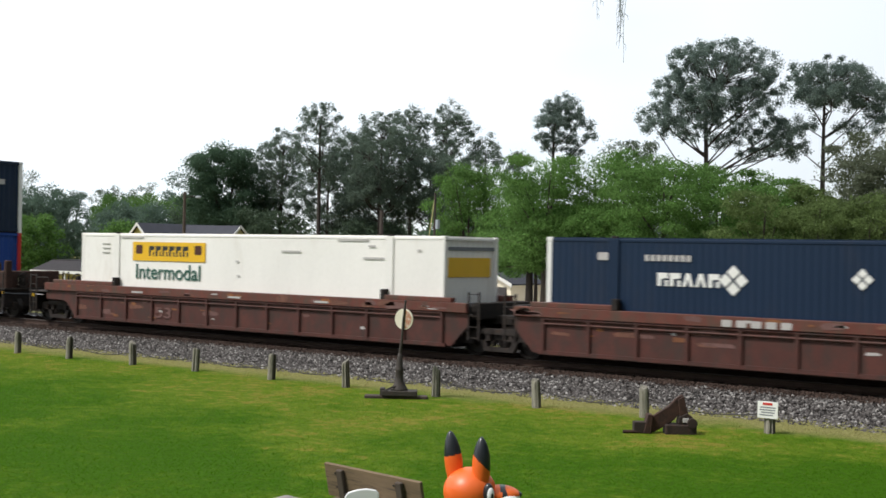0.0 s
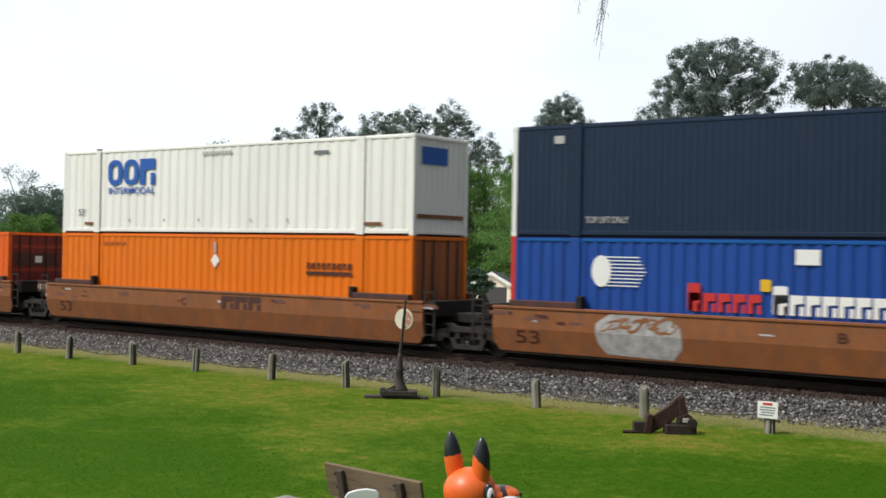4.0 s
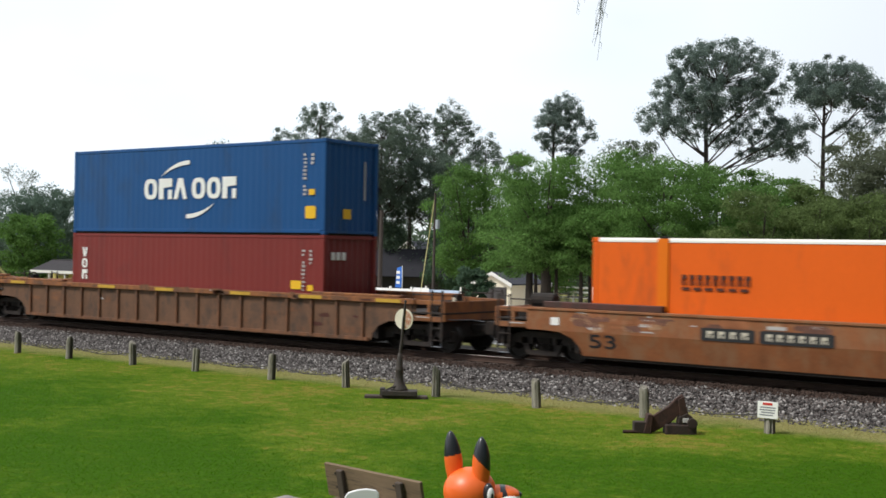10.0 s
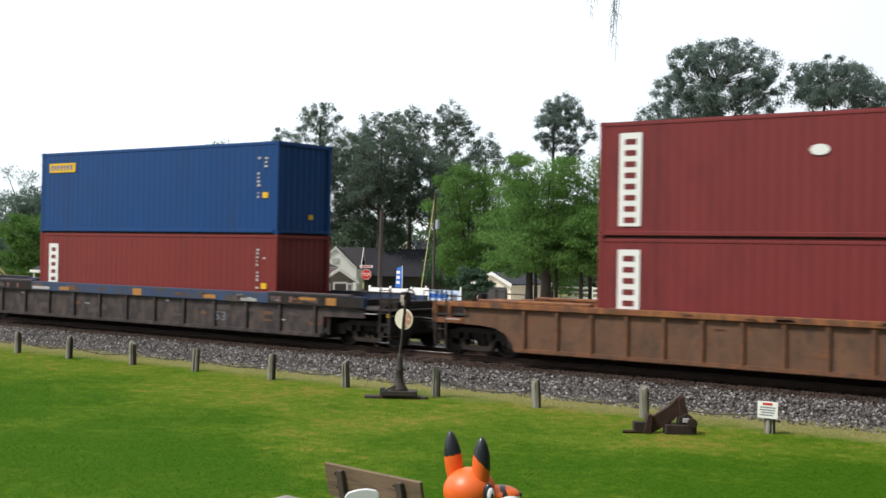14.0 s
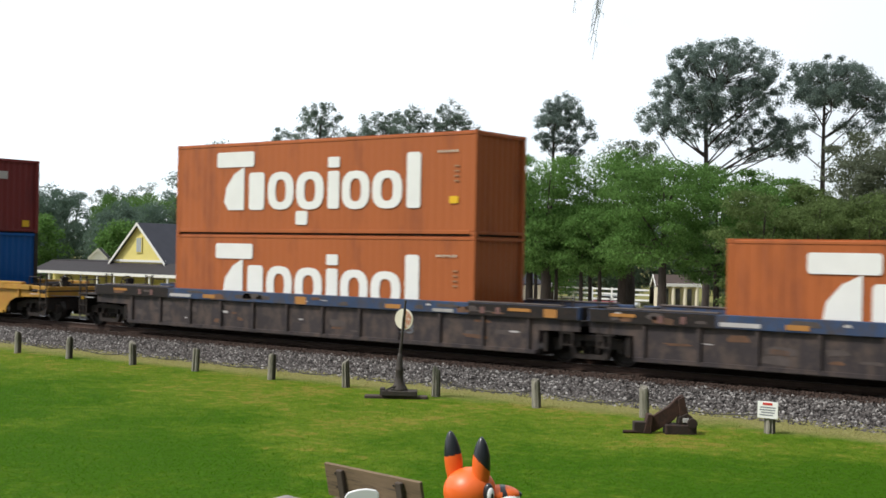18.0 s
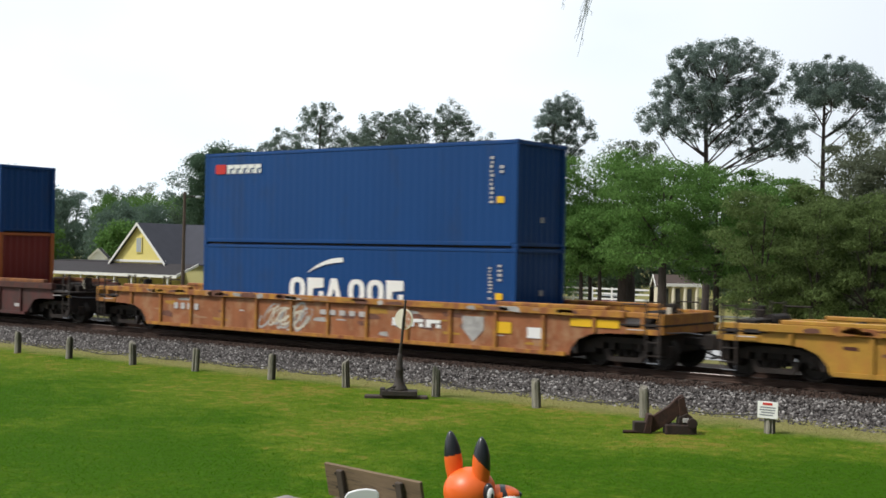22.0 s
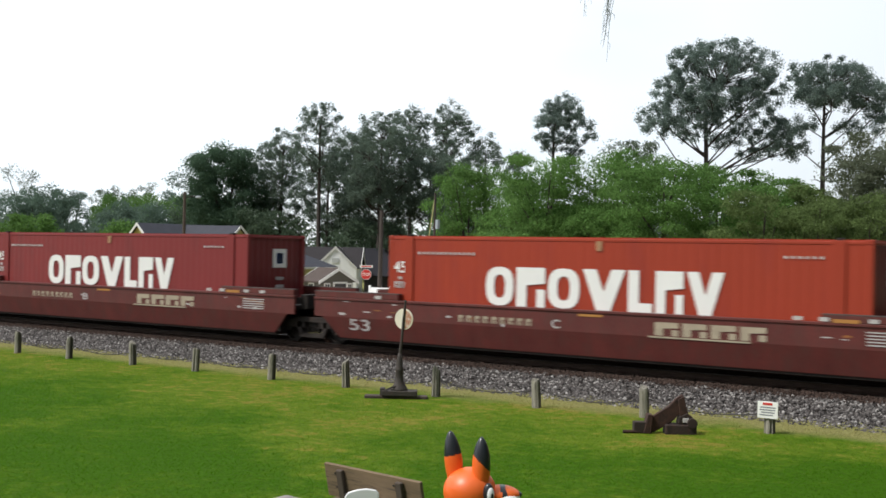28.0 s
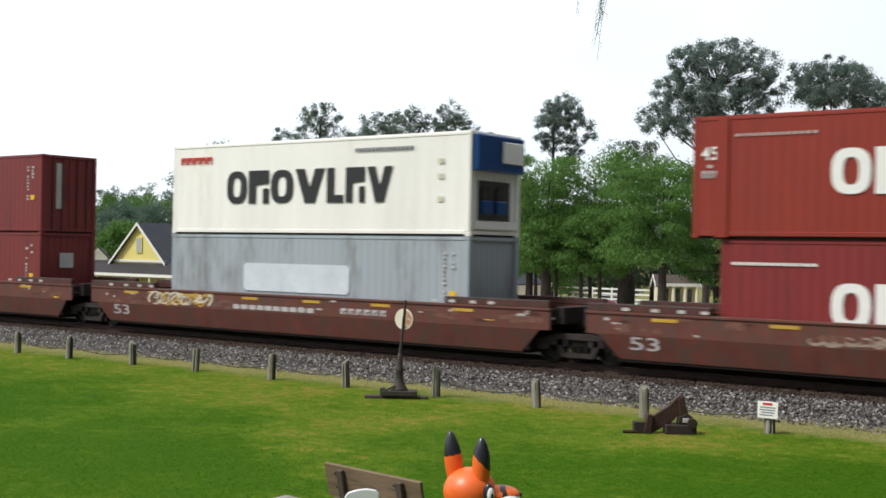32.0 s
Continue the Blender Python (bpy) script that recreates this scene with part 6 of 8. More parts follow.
        bar(c, 11.14, 11.58, 0.44, 0.77, "sign_yellow", "placard")
        if z == UP:
            part("emblem", Shape().slab([(5.67 + 0.23 * math.cos(a), 2.02 + 0.13 * math.sin(a)) for a in [k * math.pi / 6 for k in range(12)]], -c["half"] - 0.014, -c["half"] - 0.007), M["clean_white"], c)
            end_mark(c, 40, 0.3, 0.55, 1.7, 1.95, "clean_white", "sticker")
            end_mark(c, 40, -0.9, -0.65, 1.95, 2.3, "sign_yellow", "placard")
    # blue on maroon, charcoal car
    c = container(-185.17, UP, 40, HC, "deep_blue", "deep blue corrugated 40-foot container with yellow label")
    bar(c, 0.51, 2.05, 2.17, 2.5, "sign_yellow", "panel", -c["half"] + 0.003)
    bars(c, 0.6, 1.9, 2.24, 2.42, 7, "ink_blue", 0.6)
    codes(c, z=1.13, top=2.46)
    end_mark(c, 40, 0.2, 0.4, 0.5, 0.65, "sign_yellow", "sticker")
    c = container(-185.17, WELL, 40, HC, "brick_red", "dark red corrugated 40-foot container with white upright panel", end_coat="maroon")
    panel_v(c, 0.58, 1.13, 0.28, 2.5, 8)
    codes(c)
    # brownish orange trio
    for u, z in ((-204.6, WELL), (-224.08, WELL), (-224.08, UP)):
        c = container(u, z, 40, HC, "rust_orange", "brownish-orange corrugated 40-foot container with big white lettering")
        leafy_letters(c)
        bars(c, 10.85, 11.6, 2.31, 2.38, 6, "pale", 0.5)
        bar(c, 11.3, 11.6, 0.9, 1.1, "sign_yellow", "placard")
        stack(c, 11.45, 11.62, 1.5, 2.05, 4, "tan_dust", 0.3)
    # maroon on azure
    c = container(-247.42, UP, 40, HC, "maroon", "maroon corrugated 40-foot container with white code columns", end_coat="maroon")
    tall_mark(c, 0.56, 0.92, 1.25, 2.46)
    bar(c, 10.87, 11.36, 1.6, 2.0, "sign_yellow", "placard")
    codes(c, yellow=False)
    end_mark(c, 40, -0.9, -0.2, 2.1, 2.4, "faint", "panel")
    end_mark(c, 40, 0.5, 0.8, 0.25, 0.5, "sign_yellow", "placard")
    c = container(-247.42, WELL, 40, HC, "sky_blue", "azure-blue 40-foot container with small white label", 0.28, 0.0055, corner_coat="steel_mid", end_coat="sky_blue")
    bar(c, 0.6, 1.13, 2.12, 2.57, "clean_white", "data_panel")
    for k in range(3):
        bars(c, 10.85, 11.8 - 0.2 * k, 2.44 - 0.15 * k, 2.53 - 0.15 * k, 9, "faint", 0.7)
    bar(c, 11.3, 11.5, 1.8, 1.95, "faint", "sticker")
    bar(c, 11.6, 11.8, 1.8, 1.95, "sign_yellow", "sticker")
    # two blues, the lower one low
    low_up = WELL + LOW
    c = container(-270.68, low_up, 40, HC, "deep_blue", "deep blue corrugated 40-foot container with red and white mark")
    bar(c, 0.52, 1.0, 2.22, 2.52, "red", "emblem")
    bars(c, 1.05, 2.59, 2.22, 2.5, 5, "clean_white", 0.9)
    codes(c)
    end_mark(c, 40, 0.0, 0.15, 0.7, 0.85, "faint", "sticker")
    c = container(-270.68, WELL, 40, LOW, "deep_blue", "deep blue corrugated 40-foot container with white lettering")
    six_letters(c, 0.9, 1.61)
    swoosh(c, 4.66, 6.07, 1.75, 2.23)
    codes(c, top=2.2)
    end_mark(c, 40, 0.0, 0.15, 1.3, 1.45, "faint", "sticker")
    # blue on orange
    c = container(-294.3, UP, 40, LOW, "deep_blue", "blue corrugated 40-foot container with white crescents and letters")
    six_letters(c, 0.95, 1.62)
    swoosh(c, 4.71, 6.11, 1.76, 2.27)
    swoosh(c, 6.01, 7.35, 0.33, 0.84, False)
    codes(c, z=0.82, top=2.2)
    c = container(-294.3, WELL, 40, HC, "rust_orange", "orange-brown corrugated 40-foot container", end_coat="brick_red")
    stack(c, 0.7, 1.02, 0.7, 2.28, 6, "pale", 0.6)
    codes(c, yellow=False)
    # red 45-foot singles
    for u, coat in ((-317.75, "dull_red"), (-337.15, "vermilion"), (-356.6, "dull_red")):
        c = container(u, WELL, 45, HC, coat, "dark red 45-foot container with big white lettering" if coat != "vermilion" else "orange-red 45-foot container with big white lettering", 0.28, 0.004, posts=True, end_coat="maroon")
        big_letters(c, 3.37, 1.06)
        red_marks(c)
    # red pair
    c = container(-380.15, UP, 45, HC, "warm_red", "brick-red 45-foot container with big white lettering", 0.28, 0.005, posts=True, end_coat="maroon")
    big_letters(c, 3.31, 1.0)
    red_marks(c)
    bar(c, 12.92, 13.32, 0.89, 1.17, "sign_yellow", "placard")
    c = container(-380.2, WELL, 40, HC, "dull_red", "faded red 40-foot container with big white lettering", 0.28, 0.007, end_coat="maroon")
    big_letters(c, 2.62, 0.9)
    bars(c, 0.27, 2.34, 2.28, 2.35, 16, "clean_white", 0.7)
    for r_, d_, coat_ in ((0.2, 0.0, "sign_yellow"), (0.11, 0.003, "clean_white")):
        part("emblem", Shape().slab([(4.75 + r_ * math.cos(k * math.pi / 8), 2.14 + r_ * math.sin(k * math.pi / 8)) for k in range(16)], -c["half"] - 0.014 - d_, -c["half"] - 0.007), M[coat_], c)
    end_mark(c, 40, -0.1, 0.4, 1.75, 2.25, "faint", "emblem")
    # refrigerated white on grey
    c = container(-399.72, UP, 40, HC, "white", "white refrigerated 40-foot container with black lettering and blue cooling unit", 0.5, 0.006, name="refrigerated_container", end_coat="clean_white")
    big_letters(c, 2.57, 0.96, "ink")
    bars(c, 0.38, 1.91, 2.26, 2.48, 5, "red", 0.9)
    bars(c, 8.0, 10.22, 2.42, 2.54, 14, "ink_grey", 0.7)
    for z in (0.95, 1.58, 2.0):
        bar(c, 11.08, 11.28, z, z + 0.15, "pale", "sticker")
    L = 12.192
    part("cooling_hood", Shape().box(L - 0.06, L + 0.2, -1.12, 1.12, 1.8, 2.8).mesh("cooling_hood", 0.03), M["deep_blue"], c, "dark blue hood")
    part("control_box", Shape().box(L + 0.19, L + 0.27, 0.0, 1.0, 2.05, 2.65).mesh("control_box", 0.02), M["clean_white"], c, "pale condenser cover")
    # the recess is a flat black panel, its shade painted
    part("compressor_bay", Shape().box(L - 0.055, L - 0.03, -0.8, 0.75, 0.45, 1.55).mesh("compressor_bay", 0.01), M["ink"], c, "flat black panel for the shaded compressor bay")
    for y in (-0.45, 0.25):
        part("fan", Shape().tube([(L - 0.03, y, 1.2), (L + 0.01, y, 1.2)], 0.24, 14), M["steel_mid"], c)
        part("compressor", Shape().box(L - 0.03, L + 0.1, y - 0.3, y + 0.24, 0.62, 1.0).mesh("compressor", 0.04), M["deep_blue"], c, "dark blue compressor casing")
    part("drip_pan", Shape().box(L - 0.05, L + 0.04, -1.0, 1.0, 0.2, 0.42).mesh("drip_pan", 0.015), M["clean_white"], c, "white lower frame")
    c = container(-399.72, WELL, 40, HC, "grey_box", "grey 40-foot container with a pale patch", 0.28, 0.008)
    bar(c, 3.45, 7.87, 1.14, 2.0, "patch_grey", "repainted_patch", -c["half"] + 0.002)
    codes(c, z=1.2)
    # maroon pair at the tail
    for z in (UP, WELL):
        c = container(-419.2, z, 40, HC, "maroon", "maroon corrugated 40-foot container with white code columns", end="door" if z == UP else "plain")
        codes(c)
        tall_mark(c, 0.6, 0.95, 1.2, 2.4)
        if z == UP:
            end_mark(c, 40, -0.55, -0.3, 0.9, 2.6, "faint", "code_column")
        else:
            end_mark(c, 40, -0.35, 0.25, 1.6, 2.15, "faint", "emblem")


def red_marks(c):
    bars(c, 1.04, 3.05, 2.38, 2.45, 13, "faint", 0.5)
    write(c, "45'", 0.22, 0.72, 1.85, 2.18, "clean_white")
    bar(c, 0.38, 0.5, 1.66, 1.74, "faint")
    bars(c, 0.22, 0.66, 1.42, 1.6, 3, "faint", 0.7)
    bar(c, 6.78, 6.95, 2.55, 2.8, "tan_dust", "sticker")
    bars(c, 11.65, 12.65, 2.45, 2.51, 6, "faint", 0.45)
    end_mark(c, 45, -0.15, 0.45, 1.85, 2.45, "clean_white", "emblem_panel")
    end_mark(c, 45, 0.0, 0.3, 1.98, 2.32, "ink_blue", "emblem")
    for z in (1.45, 1.2, 1.0):
        end_mark(c, 45, 0.0, 0.34, z, z + 0.1, "faint", "code_block")


def diamond(c, x, z, r):
    """A white diamond ring."""
    y = -c["half"]
    for k in range(4):
        a = k * math.pi / 2
        cx, cz = x + r * 0.55 * math.cos(a), z + r * 0.55 * math.sin(a)
        q = r * 0.45
        part("diamond_emblem", Shape().slab([(cx, cz - q), (cx + q, cz), (cx, cz + q), (cx - q, cz)], y - 0.014, y - 0.007), M["clean_white"], c)


def globe(c, x, z, r):
    """A round mark with speed lines behind it."""
    y = -c["half"]
    part("globe_emblem", Shape().slab([(x - 0.35 + 0.28 * math.cos(a), z + r * math.sin(a)) for a in [k * math.pi / 8 for k in range(16)]], y - 0.014, y - 0.007), M["clean_white"], c)
    for k in range(9):
        zz = z + r * (k - 4) / 4.5
        part("speed_line", Shape().box(x - 0.25, x + 0.9 - 0.05 * abs(k - 4), y - 0.012, y - 0.007, zz - 0.014, zz + 0.014), M["clean_white"], c)


cars()
boxes()


# ---- trees ----
def leaves(centres, radii, per, size, seed, flat=0.75, shell=0.35):
    """Many small leaf blades in clumps about the centres, most of them facing up and outward."""
    rng = np.random.default_rng(seed)
    n = len(centres) * per
    d = rng.normal(size=(n, 3))
    d /= np.linalg.norm(d, axis=1)[:, None]
    rad = (shell + (1 - shell) * rng.random(n)) ** 0.6 * (0.7 + 0.6 * rng.random(n) ** 1.5)
    p = np.repeat(centres, per, 0) + d * (rad * np.repeat(radii, per))[:, None] * np.array([1, 1, flat])
    face = d * 0.35 + np.array([0, 0, 0.2]) + rng.normal(size=(n, 3)) * 0.6
    face /= np.linalg.norm(face, axis=1)[:, None]
    a = np.cross(face, rng.normal(size=(n, 3)))
    a /= np.linalg.norm(a, axis=1)[:, None]
    b = np.cross(face, a)
    s = size * (0.55 + 0.9 * rng.random(n))[:, None]
    v = np.stack([p - a * s * 0.5 - b * s * 0.26, p - a * s * 0.4 + b * s * 0.28, p + a * s * 0.65], 1).reshape(-1, 3)
    return tri_mesh("crown", v, np.arange(3 * n).reshape(-1, 3))


SIDE, DEPTH = Vector((0.796, 0.605, 0)), Vector((-0.605, 0.796, 0))      # the camera's right, and straight ahead of it


def pine(x, y, high, wide, bare, seed, coat="needles", per=190, label="tall pine with a bare trunk and open rounded crown", leafsize=0.12, masses=(), tuft=0.46, fill=0.72):
    """A tapered trunk, limbs that climb outward, needle tufts in cloud-like masses. masses: (along SIDE, height, half width, half height)
    of each cloud of tufts; without them they are spread about the crown. bare: height of the lowest limbs."""
    r = random.Random(seed)
    t = thing("pine_tree", label, "tree", "pines beyond the track", at=pose(x, y, ground_z(y)))
    lean = (r.uniform(-0.3, 0.3), r.uniform(-0.3, 0.3))
    base_r = 0.0125 * high + 0.03
    deep = high - bare

    def mid(z):
        q = z / high
        return Vector((lean[0] * q + 0.15 * math.sin(3 * q + seed), lean[1] * q, z))
    zs = [high * 0.9 * k / 9 for k in range(10)]
    part("trunk", Shape().tube([(0, 0, -0.4)] + [mid(z) for z in zs[1:]], [base_r * 1.15] + [base_r * (1 - 0.85 * (z / high) ** 1.3) for z in zs[1:]], 9).mesh("trunk", smooth=True), M["bark"], t)
    clouds = []
    if masses:
        for k, (u, z, rx, rz) in enumerate(masses):
            v = 0.0 if k == 0 else r.uniform(-0.35, 0.35) * wide
            clouds.append((SIDE * u + DEPTH * v + Vector((0, 0, z)), rx, rz))
        for k, (u, z, rx, rz) in enumerate(masses[1:3]):
            clouds.append((DEPTH * (0.62 * wide * (1 if k else -1)) + SIDE * (0.2 * u) + Vector((0, 0, z)), rx * 0.8, rz * 0.8))
    else:
        clouds.append((mid(high - 0.2 * deep), wide * 0.62, 0.2 * deep))
        count = max(8, round(1.5 * deep * wide / 3.6))
        for k in range(count):
            q = (k + r.uniform(0.2, 0.8)) / count
            a = k * 2.39996 + r.uniform(-0.5, 0.5)
            out = wide * (0.35 + 0.38 * math.sin(math.pi * (0.15 + 0.75 * (1 - q)))) * r.uniform(0.75, 1.1)
            c = mid(bare + deep * (0.06 + 0.72 * q))
            clouds.append((c + Vector((out * math.cos(a), out * math.sin(a), 0)), wide * r.uniform(0.26, 0.44), deep * r.uniform(0.09, 0.16)))
    cs, rs = [], []
    for c, rx, rz in clouds:
        n = max(4, round(fill * 1.25 * (rx * rx + 1.6 * rx * rz) / tuft ** 2))
        limb = Shape()
        out = math.hypot(c.x, c.y)
        z0 = min(max(c.z - 0.3 * rz - (0.7 + 0.3 * r.random()) * out, bare - 1.6 + 0.12 * deep * r.random()), high * 0.86)
        p0 = mid(z0)
        foot = c - Vector((0, 0, 0.25 * rz))
        m1 = p0.lerp(foot, 0.45) + Vector((r.gauss(0, 0.07), r.gauss(0, 0.07), -0.04 + r.gauss(0, 0.05))) * wide
        thick = base_r * min(0.36, 0.12 + 0.1 * rx)
        limb.tube([p0, m1, foot], [thick, thick * 0.75, thick * 0.4], 6, 0, False)
        for k in range(n):
            a = k * 2.39996 + r.uniform(-0.3, 0.3)
            cz = 0.98 - 1.72 * (k + 0.5) / n
            sr = math.sqrt(max(0.0, 1 - cz * cz))
            q = 1 - 0.6 * r.random() ** 2.0
            lump = 1 + 0.12 * math.sin(3 * a + seed) + 0.08 * math.sin(7 * cz + a)
            p = c + Vector((rx * sr * q * lump * math.cos(a), rx * sr * q * lump * math.sin(a), rz * cz * (0.4 + 0.6 * q) + r.gauss(0, 0.25) * tuft))
            cs.append(p)
            rs.append(tuft * r.uniform(0.7, 1.3))
            b0 = foot if k % 3 else m1.lerp(foot, 0.6)
            limb.tube([b0, b0.lerp(p, 0.55) - Vector((0, 0, 0.05 * rx)), p], [thick * 0.28, thick * 0.17, 0.012], 4, 0, False)
        part("limb", limb.mesh("limb", smooth=True), M["bark"], t)
    for k in range(4):
        a, z = r.uniform(0, 6.28), bare - deep * r.uniform(0.0, 0.35)
        e = mid(z) + Vector((math.cos(a), math.sin(a), 0.25)) * wide * r.uniform(0.2, 0.4)
        part("limb", Shape().tube([mid(z), mid(z).lerp(e, 0.5) + Vector((0, 0, 0.1)), e], [0.05, 0.035, 0.012], 5, 0, False).mesh("limb"), M["bark"], t, "bare dead stub")
    part("crown", leaves(np.array([tuple(p) for p in cs]), np.array(rs), per, leafsize, seed, 0.85, 0.0), M[coat], t)
    return t


def broadleaf(x, y, high, wide, bare, seed, coat="leaf", per=150, clumps=46, leafsize=0.26, label="broad leafy green tree", deep=1.0, gap=0.0, name="broadleaf_tree", big=1.0, flat=0.62, stem=1.0):
    """A forked trunk and a crown of leaf clumps over an uneven dome."""
    r = random.Random(seed)
    t = thing(name, label, "tree", "leafy trees beyond the track", at=pose(x, y, ground_z(y)))
    base_r = stem * (0.02 * high + 0.06)
    fork = bare + 0.15 * (high - bare)
    s = Shape()
    s.tube([(0, 0, -0.3), (0.05, 0, fork * 0.5), (0, 0.05, fork)], [base_r * 1.2, base_r, base_r * 0.8], 9)
    part("trunk", s.mesh("trunk", smooth=True), M["bark"], t)
    cs, rs = [], []
    for i in range(clumps):
        a = i * 2.39996 + r.uniform(-0.4, 0.4)
        q = (i + 0.5) / clumps
        zz = bare + (high - bare) * (0.06 + 0.86 * q)
        u = (zz - bare) / (high - bare)
        env = wide * (math.sin(math.pi * (0.2 + 0.68 * u)) ** 0.6)
        rr = env * math.sqrt(r.uniform(0.1, 1.0)) * r.uniform(0.78, 1.0)
        if r.random() < gap:
            continue
        p = (rr * math.cos(a), rr * math.sin(a) * deep, zz)
        cs.append(p)
        rs.append(big * wide * r.uniform(0.2, 0.4))
        if i % 4 == 0:
            m = Vector((p[0] * 0.45, p[1] * 0.45, fork + (zz - fork) * 0.55))
            part("limb", Shape().tube([(0, 0, fork - 0.1), m, p], [base_r * 0.5, base_r * 0.26, 0.025], 5, 0, False).mesh("limb", smooth=True), M["bark"], t)
    part("crown", leaves(np.array(cs), np.array(rs), int(per * 1.8), leafsize * 0.95, seed, flat), M[coat], t)
    return t


# ---- the lawn's things ----
SWAYERS = []


def post_shape(h, seed):
    """A split round post: drying cracks down its sides, a slanting worn top."""
    r = random.Random(seed)
    s = Shape()
    n = 22
    v = []
    cracks = {r.randrange(n): r.uniform(0.45, 0.7) for k in range(4)}
    slope, way = r.uniform(0.015, 0.06), r.uniform(0, 6.28)
    ovals = [1 + r.uniform(-0.07, 0.07) for j in range(n)]
    for z, k in ((-0.15, 1.05), (h * 0.3, 1.0), (h * 0.7, 0.98), (h * 0.93, 0.95), (h, 0.8)):
        for j in range(n):
            a = 2 * math.pi * j / n
            q = 0.092 * k * ovals[j] * cracks.get(j, 1.0) * (1 + r.uniform(-0.03, 0.03))
            v.append((q * math.cos(a), q * math.sin(a), z + (slope * math.cos(a - way) + r.uniform(-0.012, 0.012) if z > h * 0.9 else 0)))
    f = [(i * n + j, i * n + (j + 1) % n, (i + 1) * n + (j + 1) % n, (i + 1) * n + j) for i in range(4) for j in range(n)]
    # faces on one side take the darker timber, shade put into the colour
    shade_faces = [q for q in f if 0 <= q[0] % n < n * 0.32]
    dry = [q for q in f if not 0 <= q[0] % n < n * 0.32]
    s.add(v, dry + [tuple(range(4 * n, 5 * n)), tuple(range(n - 1, -1, -1))]).add(v, shade_faces, 1)
    return s.mesh("fence_post")


def fence_posts():
    spots = [(-30.63, 20.51), (-28.27, 20.52), (-25.74, 20.65), (-23.44, 20.75), (-20.76, 20.73), (-18.44, 20.77), (-15.96, 20.86), (-13.39, 20.84), (-11.12, 21.1), (-8.5, 20.82)]
    for i, (x, y) in enumerate(spots):
        h = (0.59, 0.57, 0.59, 0.57, 0.60, 0.59, 0.60, 0.57, 0.58, 0.50)[i]
        # turned only a little, so the painted shade stays on the right
        solid("fence_post", post_shape(h, i), [M["post"], M["post_shade"]], "weathered grey round timber post, split and leaning slightly" if i % 3 else "weathered grey round timber post set in the lawn",
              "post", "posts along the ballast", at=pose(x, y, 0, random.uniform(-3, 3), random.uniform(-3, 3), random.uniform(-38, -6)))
    rope = thing("wire_rope", "thin dark wire rope sagging between the posts", "cable")
    for (x0, y0), (x1, y1) in zip(spots, spots[1:]):
        pts = []
        for k in range(9):
            t = k / 8
            pts.append((x0 + (x1 - x0) * t, y0 + 0.1 + (y1 - y0) * t, 0.36 - 0.17 * 4 * t * (1 - t) * (0.6 + 0.4 * ((round(x0) * 7) % 5) / 4)))
        part("strand", Shape().tube(pts, 0.011, 5), M["cable"], rope)
    # the notice on the last post
    sg = thing("warning_sign", "small white notice board with red heading on a post", "sign", at=pose(-8.5, 20.72, 0, 0, 0, -2))
    part("board", Shape().box(-0.19, 0.19, -0.012, 0.006, 0.27, 0.565).mesh("board", 0.004), M["clean_white"], sg)
    part("heading", Shape().box(-0.09, 0.09, -0.017, -0.0125, 0.505, 0.545), M["red"], sg, "red heading bar")
    for i, (a, b) in enumerate(((-0.14, 0.15), (-0.15, 0.14), (-0.12, 0.13), (-0.15, 0.10))):
        part("text_line", Shape().box(a, b, -0.017, -0.0125, 0.455 - 0.045 * i, 0.472 - 0.045 * i), M["ink_grey"], sg)


def switch_stand():
    st = thing("switch_stand", "old dark iron switch stand with a white and red round target", "switch stand", at=pose(-16.33, 20.07, 0, 0, 0, 37))
    part("base_timber", Shape().box(-0.72, 0.6, -0.14, 0.14, -0.03, 0.06).mesh("base_timber", 0.015), M["tie"], st, "dark weathered timber")
    part("base_plate", Shape().box(-0.36, 0.38, -0.2, 0.2, 0.06, 0.17).box(-0.4, -0.3, -0.12, 0.12, 0.05, 0.22).mesh("base_plate", 0.012), M["iron"], st)
    prof = [(0.20, 0.16), (0.175, 0.21), (0.125, 0.29), (0.092, 0.38), (0.08, 0.55), (0.088, 0.57), (0.088, 0.62), (0.07, 0.66), (0.066, 0.78), (0.05, 0.86), (0.036, 0.95)]
    s = Shape()
    s.tube([(0, 0, z) for r, z in prof], [r for r, z in prof], 12)
    part("pedestal", s.mesh("pedestal", smooth=True), M["iron"], st, "cast iron cone")
    part("lever", Shape().tube([(-0.05, -0.1, 0.26), (-0.16, -0.16, 0.24), (-0.28, -0.2, 0.18)], 0.018, 6), M["iron"], st)
    part("mast", Shape().tube([(0, 0, 0.9), (0.035, 0, 1.2), (0.06, 0, 1.6), (0.10, 0, 2.02)], [0.036, 0.027, 0.025, 0.02], 8), M["iron"], st)
    tg = part("target", Shape().tube([(0, -0.012, 0), (0, 0.012, 0)], 0.222, 24), M["old_white"], st, "weathered white round target", pose(0.075, 0.035, 1.66, 0, 0, -31))
    part("red_mark", Shape().slab([(0.02, -0.19), (0.1, -0.175), (0.18, -0.08), (0.195, 0.04), (0.14, 0.14), (0.07, 0.18), (0.02, 0.17), (0.05, 0.06), (0.02, 0.0), (0.045, -0.09)], -0.019, -0.0135), M["worn_red"], tg, "worn red blotch")
    part("finial", Shape().ball((0.10, 0, 2.03), (0.03, 0.03, 0.035), 8, 6), M["iron"], st)


